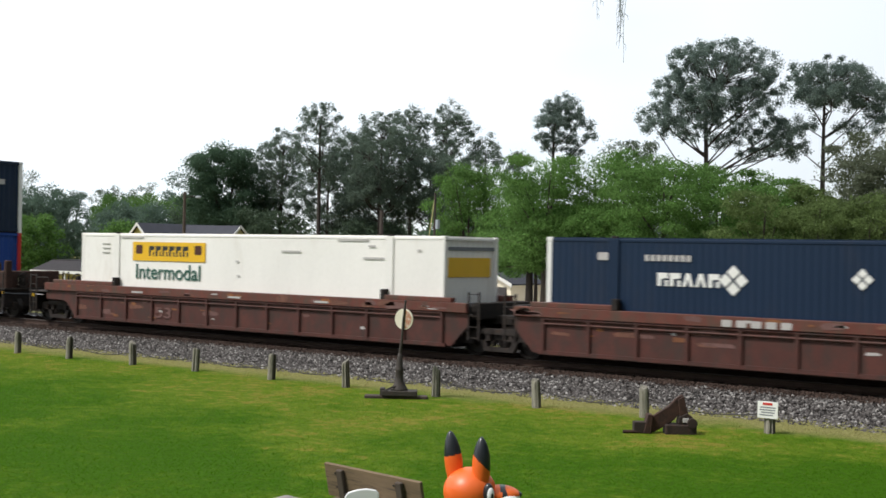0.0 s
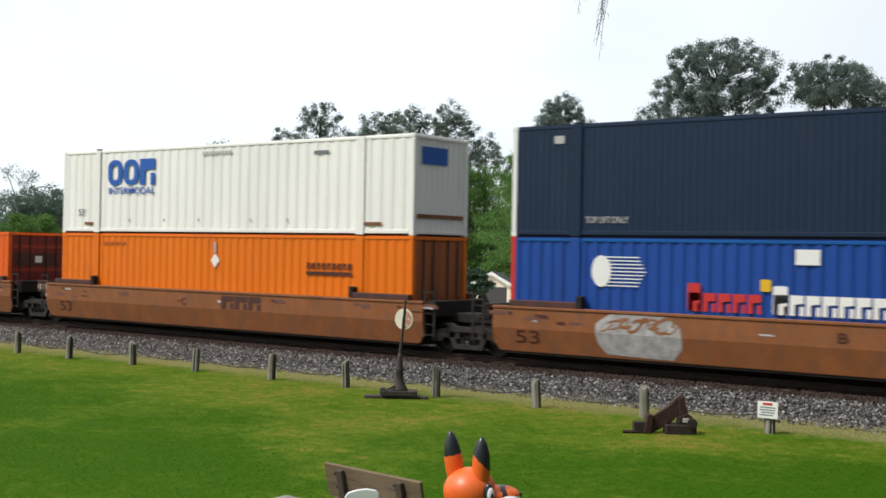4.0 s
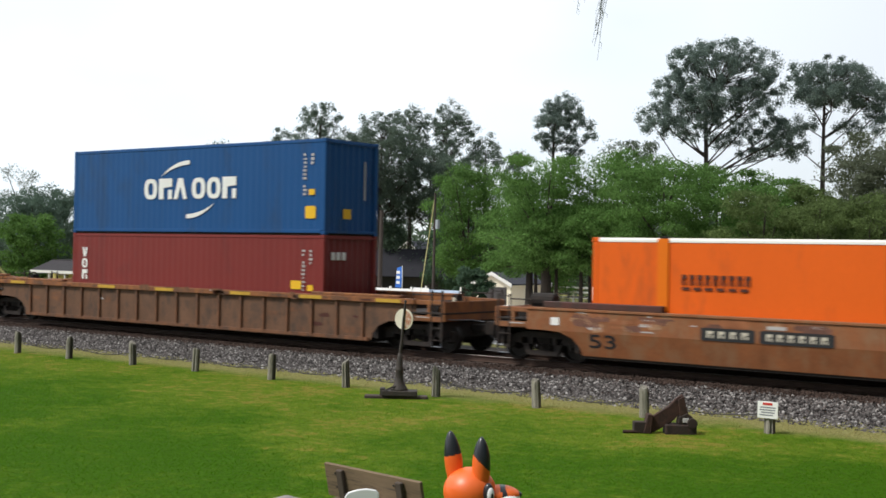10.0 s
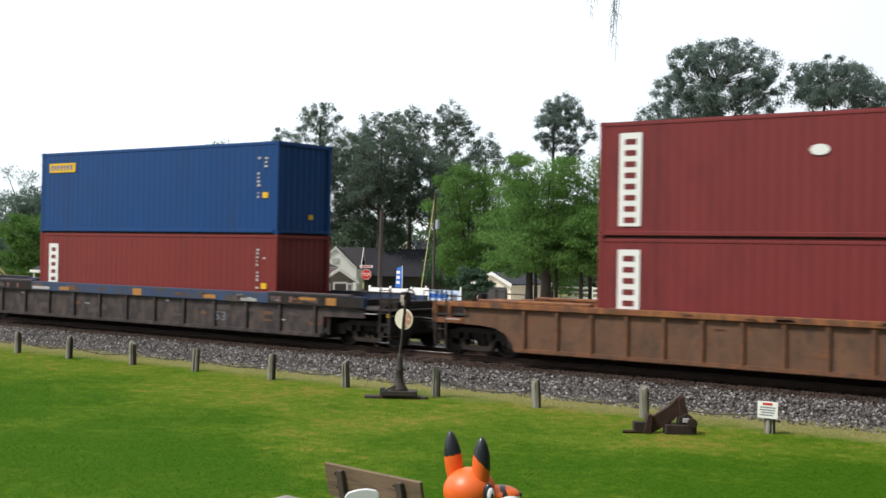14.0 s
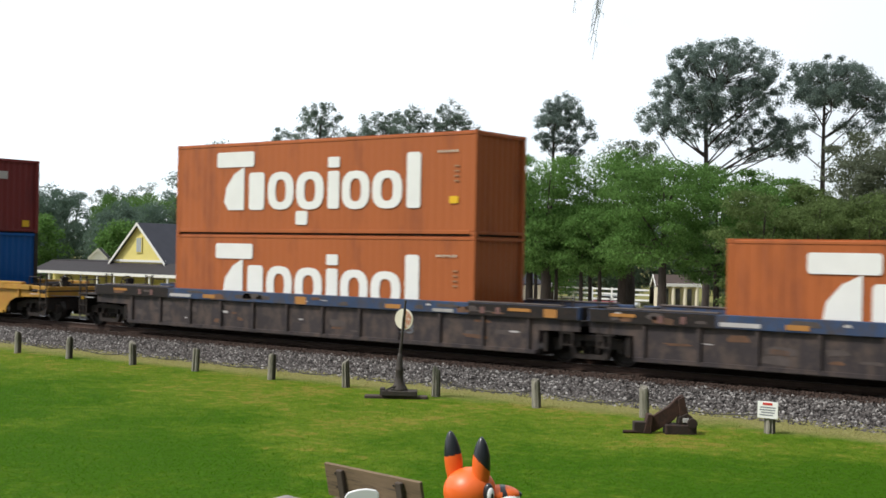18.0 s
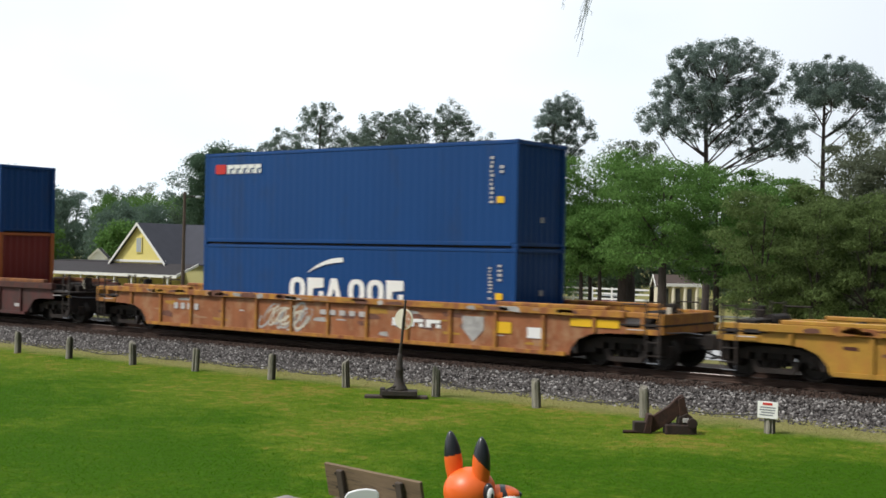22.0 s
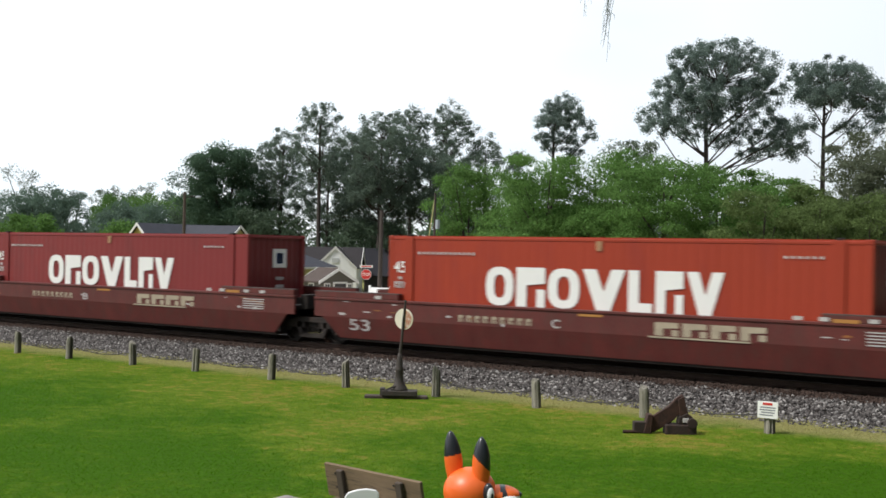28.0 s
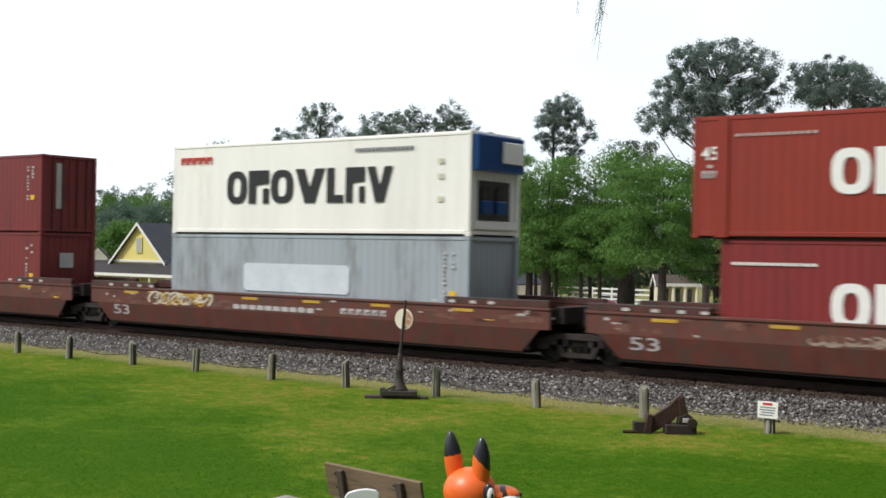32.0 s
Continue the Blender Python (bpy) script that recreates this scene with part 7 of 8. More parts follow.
def rail_relic():
    rl = thing("rail_bumper", "rusted iron track bumper relic standing on the lawn", "railway relic", at=pose(-9.78, 19.55, 0, 0, 0, 37))
    foot = [(-0.075, 0.0), (0.075, 0.0), (0.075, 0.02), (0.014, 0.035), (0.014, 0.12), (0.035, 0.135), (0.035, 0.165), (-0.035, 0.165), (-0.035, 0.135), (-0.014, 0.12), (-0.014, 0.035), (-0.075, 0.02)]
    part("base_beam", Shape().box(-0.12, 0.42, -0.16, 0.16, -0.02, 0.17).mesh("base_beam", 0.02), M["old_iron"], rl, "dark heavy base block")
    part("bent_rail", Shape().slab([(-0.42, 0.02), (-0.3, 0.02), (0.0, 0.2), (0.16, 0.36), (0.2, 0.68), (0.1, 0.64), (-0.05, 0.48), (-0.42, 0.24)], -0.05, 0.05).mesh("bent_rail", 0.012), M["rust"], rl, "rusted slanting rail")
    part("brace", Shape().slab([(-0.5, 0.0), (-0.36, 0.0), (-0.33, 0.33), (-0.42, 0.34)], -0.12, 0.12).mesh("brace", 0.012), M["rust"], rl)
    part("cross_bar", Shape().slab([(0.1, 0.17), (0.34, 0.17), (0.36, 0.3), (0.26, 0.37), (0.12, 0.3)], -0.11, 0.11).mesh("cross_bar", 0.015), M["old_iron"], rl)
    part("clamp", Shape().box(0.18, 0.29, -0.125, -0.105, 0.2, 0.28).mesh("clamp", 0.008), M["faint"], rl, "small pale patch")
    part("rear_strut", Shape().slab([(0.16, 0.17), (0.34, 0.17), (0.24, 0.5), (0.2, 0.66), (0.1, 0.6)], -0.09, -0.055).mesh("rear_strut", 0.008), M["rust"], rl)
    part("axle", Shape().tube([(0.34, -0.2, 0.2), (0.34, 0.2, 0.2)], 0.085, 12), M["old_iron"], rl, "dark short axle")
    part("side_plate", Shape().box(-0.66, -0.44, -0.1, 0.1, 0.0, 0.2).mesh("side_plate", 0.012), M["old_iron"], rl)
    part("rod", Shape().tube([(-0.85, -0.1, 0.03), (-0.35, -0.05, 0.03)], 0.03, 8), M["rust"], rl)


def bench():
    b = thing("park_bench", "brown timber bench, its back towards the platform", "bench", at=pose(-8.15, 9.62, 0, 0, 0, -7.5))
    tilt = 12
    part("back_board", Shape().box(-0.73, 0.73, -0.02, 0.02, 0, 0.36).mesh("back_board", 0.006), M["plank"], b, "", pose(0, 0.05, 0.485, tilt, 0, 0))
    for y in (0.14, 0.3, 0.46):
        part("seat_board", Shape().box(-0.73, 0.73, y - 0.07, y + 0.07, 0.41, 0.45).mesh("seat_board", 0.006), M["plank"], b)
    for x in (-0.45, 0.45):
        part("back_brace", Shape().box(x - 0.045, x + 0.045, -0.07, -0.021, -0.1, 0.33).mesh("back_brace", 0.008), M["brace"], b, "dark upright brace", pose(0, 0.05, 0.485, tilt, 0, 0))
        for z in (0.12, 0.27):
            part("bolt", Shape().tube([(x - 0.11, -0.03, z), (x - 0.11, -0.018, z)], 0.012, 8), M["iron"], b, "", pose(0, 0.05, 0.485, tilt, 0, 0))
        for y in (0.1, 0.48):
            part("leg", Shape().box(x - 0.04, x + 0.04, y - 0.04, y + 0.04, 0, 0.41).mesh("leg", 0.006), M["brace"], b)


def inflatable_fox():
    """A blown-up toy fox: one mesh in three colours."""
    s = Shape()
    s.ball((0.05, 0, 0.60), (0.28, 0.28, 0.255), 28, 16, 0)
    first = len(s.f)
    s.ball((0.37, 0.02, 0.57), (0.21, 0.14, 0.11), 48, 36, 0)
    for i in range(first, len(s.f)):
        cx, cz = (sum(s.v[j][a] for j in s.f[i]) / 4 for a in (0, 2))
        if 0.40 < cx + 0.35 * (cz - 0.57) < 0.455:
            s.k[i] = 1
        elif cz < 0.575 and cx > 0.455:
            s.k[i] = 2
    s.ball((0.565, 0.02, 0.585), (0.03, 0.04, 0.03), 10, 8, 1)
    s.ball((0.43, 0.0, 0.535), (0.15, 0.14, 0.085), 16, 10, 2)
    for x, y, lean, hgt, cut, tilt in ((-0.10, 0.08, -0.075, 1.215, 0.98, -0.25), (0.17, -0.1, 0.0, 1.19, 0.93, 0.95)):
        pts, rad = [], []
        z0 = 0.66
        for k in range(73):
            t = k / 72
            pts.append((x + lean * t, y, z0 + (hgt - z0) * t))
            rad.append(max(0.006, 0.079 * (0.97 + 0.3 * math.sin(2.7 * t)) * (1 - 0.42 * t ** 3) * math.sqrt(max(0.0, 1 - t ** 7))))
        first = len(s.f)
        s.tube(pts, rad, 40, 0, True)
        for i in range(first, len(s.f)):
            c = [sum(s.v[j][a] for j in s.f[i]) / len(s.f[i]) for a in (0, 2)]
            if c[1] > cut - tilt * (c[0] - x):
                s.k[i] = 1
    s.ball((0.255, -0.205, 0.62), (0.06, 0.05, 0.115), 14, 10, 1)
    s.ball((0.272, -0.215, 0.615), (0.045, 0.05, 0.09), 14, 10, 2)
    s.ball((0.29, -0.235, 0.605), (0.022, 0.03, 0.045), 12, 8, 1)
    for x, z in ((0.47, 0.545), (0.50, 0.55), (0.53, 0.548)):
        s.ball((x, -0.105 + 0.5 * (x - 0.47), z), (0.008, 0.02, 0.016), 8, 6, 1)
    s.ball((-0.05, 0.0, 0.28), (0.27, 0.24, 0.29), 22, 14, 0)
    s.ball((0.1, 0.0, 0.27), (0.17, 0.19, 0.22), 18, 12, 2)
    s.ball((-0.38, 0.06, 0.22), (0.22, 0.11, 0.13), 16, 10, 0)
    for y in (-0.16, 0.16):
        s.ball((0.16, y, 0.075), (0.14, 0.09, 0.075), 14, 8, 1)
    solid("inflatable_fox", s.mesh("inflatable_fox", smooth=True), [M["vinyl_orange"], M["vinyl_black"], M["vinyl_white"]],
          "shiny orange inflatable toy fox with black-tipped ears", "inflatable toy", at=pose(-7.55, 10.40, 0, 0, 0, 32))


def bins():
    b = thing("litter_bin", "taupe plastic litter bin with a low peaked lid", "bin", at=pose(-8.28, 8.50, 0, 0, 0, 20))
    part("barrel", Shape().tube([(0, 0, 0), (0, 0, 0.62)], [0.2, 0.25], 16), M["plastic_grey"], b)
    part("lid", Shape().tube([(0, 0, 0.62), (0, 0, 0.66), (0, 0, 0.70), (0, 0, 0.735)], [0.275, 0.275, 0.14, 0.03], 16), M["plastic_grey"], b)
    c = thing("plastic_chair", "white moulded plastic garden chair", "chair", at=pose(-7.95, 9.22, 0, 0, 0, 40))
    part("backrest", Shape().slab([(-0.175, 0.4), (0.175, 0.4), (0.17, 0.70), (0.14, 0.735), (0.05, 0.75), (-0.05, 0.738), (-0.14, 0.71), (-0.17, 0.66)], -0.03, 0.0).mesh("backrest", 0.01), M["vinyl_white"], c)
    part("seat", Shape().box(-0.2, 0.2, -0.02, 0.36, 0.36, 0.4).mesh("seat", 0.012), M["vinyl_white"], c)
    for x in (-0.17, 0.17):
        for y in (0.0, 0.33):
            part("leg", Shape().tube([(x * 1.12, y, 0), (x, y, 0.37)], [0.018, 0.025], 8), M["vinyl_white"], c)


def moss():
    """Strands that hang from a limb over the lawn and swing."""
    piv = Vector((-3.92, 7.06, 5.72))
    rng = np.random.default_rng(3)
    for name_i, (dx, dz, length, wide, count) in enumerate(((0.0, -0.62, 0.70, 0.026, 84), (-0.145, -0.62, 0.44, 0.022, 42))):
        s = Shape()
        s.tube([(dx * 0.3, 0, 0), (dx * 0.8, 0, -0.35), (dx, 0, dz)], [0.004, 0.004, 0.003], 5)
        for k in range(count // 6):
            x, y = dx + rng.normal(0, wide * 0.5), rng.normal(0, wide * 0.5)
            reach = length * (1.08 if k == 0 else rng.uniform(0.3, 0.95))
            pts, q = [(dx, 0, dz + 0.02)], rng.uniform(0, 6.28)
            for i in range(1, 13):
                t = i / 12
                pts.append((x + 0.4 * wide * math.sin(9 * t + q) * (1 - 0.5 * t), y + 0.4 * wide * math.cos(8 * t + q), dz - reach * t))
            s.tube(pts, [0.0027 - 0.0014 * i / 12 for i in range(13)], 3, 0, False)
            for i in range(2, 12):
                if rng.random() < 0.8:
                    a, w = pts[i], rng.uniform(0.01, 0.026) * (1 if rng.random() < 0.5 else -1)
                    s.tube([a, (a[0] + w, a[1] + 0.5 * w, a[2] - 0.012), (a[0] + 1.1 * w, a[1] + 0.4 * w, a[2] - rng.uniform(0.03, 0.06))], [0.0018, 0.0018, 0.0008], 3, 0, False)
        ob = solid("spanish_moss", s, M["moss"], "thin grey strand of Spanish moss hanging from a limb" if name_i == 0 else "short grey tuft of Spanish moss hanging from a limb", "moss", "hanging moss")
        base = Matrix.Translation(piv) @ pose(0, 0, 0, 0, 0, 37.2)
        SWAYERS.append((ob, base))
    tr = thing("live_oak", "live oak limb with dark leaves reaching over the lawn", "tree", at=pose(6.0, -1.0, 0))
    part("trunk", Shape().tube([(0, 0, -0.1), (0, 0, 0.4), (-0.1, 0.1, 2.5), (-0.2, 0.3, 4.5), (-0.4, 0.5, 7.0)], [0.62, 0.48, 0.42, 0.36, 0.2], 12).mesh("trunk", smooth=True), M["bark"], tr)
    part("limb", Shape().tube([(-0.2, 0.3, 4.3), (-2.5, 2.0, 5.9), (-6.0, 4.8, 6.6), (-9.0, 7.2, 6.3), (-9.95, 8.1, 5.74)], [0.26, 0.2, 0.13, 0.06, 0.012], 9).mesh("limb", smooth=True), M["bark"], tr)
    c = np.array([(-0.4, 0.5, 8.5), (-2.5, 1.5, 8.2), (1.8, 0.0, 8.0), (-1.0, 2.6, 7.9), (0.5, -2.2, 8.0), (-4.5, 3.4, 7.9)])
    part("crown", leaves(c, np.array([2.0, 1.8, 1.8, 1.6, 1.6, 1.3]), 900, 0.2, 31, 0.6), M["leaf_dark"], tr)


fence_posts()
switch_stand()
rail_relic()
bench()
inflatable_fox()
bins()
moss()


# pines near the street, then the grove behind the houses
# crown masses shaped to fit these three outlines in the camera's view
pine(-37.0, 78.6, 19.8, 4.0, 11.4, 1, masses=((0.65, 17.5, 3.7, 2.4), (-1.5, 15.5, 2.0, 1.2), (2.7, 15.4, 1.9, 1.3), (-3.3, 14.4, 1.55, 0.9), (4.8, 13.9, 1.35, 0.85),
                                                       (5.75, 12.5, 0.75, 1.1), (3.4, 12.1, 1.25, 0.4), (0.2, 14.2, 1.3, 0.7), (3.6, 16.6, 1.2, 1.2), (-2.4, 16.6, 1.2, 1.1), (-2.0, 13.9, 1.0, 0.6), (2.6, 13.8, 1.1, 0.6), (5.4, 13.5, 1.1, 0.8), (-1.0, 18.3, 1.6, 0.9), (2.4, 18.3, 1.6, 0.9), (-1.2, 13.3, 1.2, 0.6), (1.5, 13.0, 1.2, 0.5), (4.2, 12.9, 1.2, 0.7), (-3.7, 13.6, 1.0, 0.6), (5.0, 12.4, 1.0, 0.7)))
pine(-30.7, 83.4, 18.7, 3.4, 11.4, 2, masses=((0.5, 17.3, 2.8, 1.5), (-1.5, 16.1, 1.25, 0.8), (2.7, 16.2, 1.4, 1.0), (4.0, 15.2, 1.15, 0.85), (-0.8, 14.1, 0.95, 0.4), (1.95, 14.1, 1.1, 0.45), (-1.4, 12.4, 0.7, 0.7), (3.4, 16.2, 1.4, 1.2), (-0.9, 17.6, 1.2, 0.8), (2.0, 17.6, 1.3, 0.8), (0.4, 15.9, 1.7, 0.8), (4.2, 14.2, 1.0, 0.7)))
pine(-64.0, 102.1, 20.3, 2.6, 12.2, 3, per=150, leafsize=0.15, tuft=0.5, masses=((0.5, 19.4, 1.6, 1.0), (-0.9, 17.8, 1.4, 0.8), (2.1, 17.7, 1.6, 0.8), (0.4, 16.2, 2.0, 0.7), (3.2, 16.3, 0.85, 0.5), (-1.6, 16.2, 0.65, 0.5), (1.7, 15.0, 1.15, 0.6), (-0.4, 18.6, 1.3, 0.9), (1.6, 18.7, 1.2, 0.9), (-0.6, 15.4, 1.0, 0.5)))
grove = "pine in a grove behind the houses"
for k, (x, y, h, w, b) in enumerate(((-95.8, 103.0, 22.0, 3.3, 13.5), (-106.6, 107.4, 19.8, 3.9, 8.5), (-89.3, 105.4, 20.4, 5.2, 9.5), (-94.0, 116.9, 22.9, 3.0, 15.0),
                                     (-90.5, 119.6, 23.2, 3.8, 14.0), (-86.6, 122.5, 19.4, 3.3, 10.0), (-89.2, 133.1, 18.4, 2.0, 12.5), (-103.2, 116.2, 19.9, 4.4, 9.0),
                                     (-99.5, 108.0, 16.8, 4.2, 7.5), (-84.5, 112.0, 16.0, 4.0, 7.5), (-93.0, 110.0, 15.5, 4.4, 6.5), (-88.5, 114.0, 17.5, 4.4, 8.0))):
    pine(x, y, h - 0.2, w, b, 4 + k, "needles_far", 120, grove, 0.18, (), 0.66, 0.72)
broadleaf(-111.9, 103.3, 17.6, 6.0, 5.0, 12, "leaf_dark", 420, 95, 0.24, "dense dark round-headed oak", big=0.9)
low = "low dark tree behind the houses"
for k, (x, y, h, w) in enumerate(((-121, 108, 11.5, 5.0), (-116, 112, 10.5, 5.5), (-105, 104, 9.8, 5.0), (-100, 114, 9.5, 6.0), (-92, 108, 8.4, 6.0), (-84, 110, 4.6, 4.5), (-76, 112, 8.6, 6.0), (-70, 104, 8.0, 5.0), (-62, 106, 9.0, 5.5), (-60, 115, 9.6, 5.5), (-50, 113, 9.6, 5.5), (-38, 100, 9.0, 5.5), (-30, 98, 9.0, 5.5))):
    broadleaf(x, y, h, w, 0.8, 113 + k, "leaf_low", 150, 50, 0.3, low)
broadleaf(-64.8, 88.9, 13.3, 3.8, 2.2, 17, "leaf", 285, 52, 0.204, "upright leafy tree in fresh green")
broadleaf(-58.5, 92, 9.5, 4.2, 1.5, 18, "leaf", 247, 40, 0.218, "leafy tree in fresh green")
broadleaf(-70, 95, 9.0, 4.2, 1.2, 19, "leaf_dark", 120, 40, 0.36, "dark leafy tree beside a street")
broadleaf(-50.3, 70.0, 3.6, 1.3, 0.2, 240, "leaf_dark", 200, 26, 0.2, "dark evergreen bush beside the shelter")
# the row along the park
row = "spreading leafy street tree in fresh green"
broadleaf(-40.6, 63.8, 10.6, 3.4, 3.1, 20, "leaf", 323, 52, 0.15, row, big=1.15, flat=0.42, gap=0.1)
broadleaf(-44.5, 68.0, 9.8, 3.3, 2.4, 21, "leaf", 285, 44, 0.163, row, big=1.15, flat=0.42, gap=0.1)
broadleaf(-36.2, 65.5, 11.0, 3.2, 3.4, 22, "leaf", 304, 46, 0.15, row, big=1.15, flat=0.42, gap=0.1)
broadleaf(-38.7, 71.1, 12.7, 2.9, 3.0, 23, "leaf_thin", 190, 36, 0.163, "thin tree with pale spring leaves", gap=0.2)
broadleaf(-31.5, 61.5, 9.3, 3.5, 3.3, 24, "leaf", 323, 54, 0.15, row, big=1.15, flat=0.42, gap=0.1)
for k, (x, y, h) in enumerate(((-44.0, 68.0, 7.6), (-42.0, 66.5, 7.2), (-40.3, 64.6, 7.0), (-38.3, 64.2, 7.4), (-39.3, 67.0, 7.8), (-36.6, 63.5, 7.2))):
    broadleaf(x, y, h, 2.6, 2.9, 220 + k, "leaf", 260, 36, 0.16, row, big=1.1, flat=0.44, gap=0.1, stem=0.6)
broadleaf(-27.6, 66.5, 9.0, 3.0, 2.4, 25, "leaf", 285, 40, 0.163, row, big=1.15, flat=0.42, gap=0.1)
bush = "low olive-green tree with trailing leaves"
broadleaf(-24.6, 58.8, 7.5, 2.6, 0.6, 26, "leaf_olive", 270, 50, 0.136, bush, big=1.1, flat=0.42, gap=0.08, stem=0.7)
broadleaf(-22.0, 59.5, 7.0, 2.5, 0.5, 27, "leaf_olive", 270, 46, 0.136, bush, big=1.1, flat=0.42, gap=0.08, stem=0.7)
broadleaf(-19.6, 60.0, 7.4, 2.8, 0.5, 28, "leaf_olive", 270, 46, 0.136, bush, big=1.1, flat=0.42, gap=0.08, stem=0.7)
broadleaf(-20.9, 66.0, 10.6, 3.6, 2.0, 29, "leaf_grey", 247, 48, 0.15, "tall grey-green tree with feathery leaves")
broadleaf(-15.5, 62.0, 9.5, 3.4, 1.0, 30, "leaf_grey", 247, 44, 0.15, "grey-green tree beside the park")
# the left-hand edge of the village
broadleaf(-166.4, 112.2, 18.1, 4.3, 5.0, 32, "leaf_thin", 87, 40, 0.204, "thin tree with pale spring leaves", gap=0.2)
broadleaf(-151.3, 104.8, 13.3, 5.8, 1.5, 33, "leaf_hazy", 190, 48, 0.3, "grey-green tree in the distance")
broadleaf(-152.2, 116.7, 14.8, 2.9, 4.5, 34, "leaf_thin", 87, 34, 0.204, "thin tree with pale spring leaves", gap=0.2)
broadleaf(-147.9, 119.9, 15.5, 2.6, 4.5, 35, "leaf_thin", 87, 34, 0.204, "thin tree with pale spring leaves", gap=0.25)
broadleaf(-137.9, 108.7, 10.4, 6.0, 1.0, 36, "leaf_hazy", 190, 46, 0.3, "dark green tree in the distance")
broadleaf(-130.7, 89.0, 9.0, 4.3, 0.6, 37, "leaf", 120, 46, 0.36, "fresh green bushy tree")
broadleaf(-124, 98, 8.0, 4.5, 0.6, 38, "leaf", 120, 40, 0.4, "dark green bushy tree")
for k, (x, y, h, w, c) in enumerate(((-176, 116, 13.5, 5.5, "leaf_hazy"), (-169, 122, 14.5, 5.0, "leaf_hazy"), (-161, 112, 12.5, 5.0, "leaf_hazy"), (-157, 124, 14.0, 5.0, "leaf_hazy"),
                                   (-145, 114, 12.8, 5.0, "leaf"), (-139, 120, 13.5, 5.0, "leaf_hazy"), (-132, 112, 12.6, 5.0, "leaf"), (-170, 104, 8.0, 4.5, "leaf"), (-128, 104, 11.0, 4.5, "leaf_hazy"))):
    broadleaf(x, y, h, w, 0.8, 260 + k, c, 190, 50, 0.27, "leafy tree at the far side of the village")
for k, (x, y, h, w, c) in enumerate(((-22.4, 67.5, 12.0, 2.8, "leaf_grey"), (-25.2, 69.0, 8.6, 2.8, "leaf_olive"), (-19.5, 64.0, 10.5, 2.6, "leaf_grey"), (-28.5, 70.0, 9.9, 2.8, "leaf"), (-31.5, 68.5, 10.4, 2.8, "leaf"), (-25.0, 66.5, 8.8, 2.4, "leaf_olive"))):
    broadleaf(x, y, h, w, 2.4 if x < -26 else 0.8, 280 + k, c, 215, 50, 0.15, "feathery tree at the edge of the park", flat=0.42, stem=0.7)
# unseen trees past the park and round the platform, added to shade container ends
for i, (x, y) in enumerate(((-6, 60), (-4, 50), (2, 42), (8, 52), (12, 40), (24, 42), (14, 17), (6, 14), (22, -14), (4, -22), (-16, -24))):
    broadleaf(x, y, 15 + (i * 3) % 4, 6.0, 2.0, 40 + i, ("leaf", "leaf_dark", "leaf_olive")[i % 3], 60, 50, 0.62, "broad leafy tree, unseen, added to shade the train")


def far_woods():
    """A low belt of woods that closes the distance."""
    rng = np.random.default_rng(77)
    n = 520
    a = rng.uniform(-0.75, 1.55, n)
    d = rng.uniform(185, 300, n)
    x, y = -d * np.sin(a), d * np.cos(a)
    clear = np.abs(y - TRACK_Y) > 14
    x, y, d = x[clear], y[clear], d[clear]
    n = len(x)
    h = rng.uniform(1.0, 8.0, n) + (d - 185) * 0.012
    c = np.stack([x, y, h - 1.5], 1)
    me = leaves(c, rng.uniform(2.4, 4.6, n), 110, 1.15, 78, 0.75)
    solid("far_woods", me, M["leaf_low"], "distant belt of dark green woods", "woods", kind="stuff")


far_woods()


# ---- houses ----
def window(house, x, y, z, w, h, face, mat_frame="trim", glass="glass"):
    """A framed window; face: degrees about z, 0 looks to -y."""
    f = part("window", Shape().box(-w / 2 - 0.09, w / 2 + 0.09, -0.05, 0.02, -0.09, h + 0.1).mesh("window", 0.008), M[mat_frame], house, "white window frame", pose(x, y, z, 0, 0, face))
    half = (w - 0.05) / 2
    for sx in (-1, 1):
        part("pane", Shape().box(sx * (half / 2 + 0.025) - half / 2, sx * (half / 2 + 0.025) + half / 2, -0.062, -0.052, 0.0, h), M[glass], f)
    return f


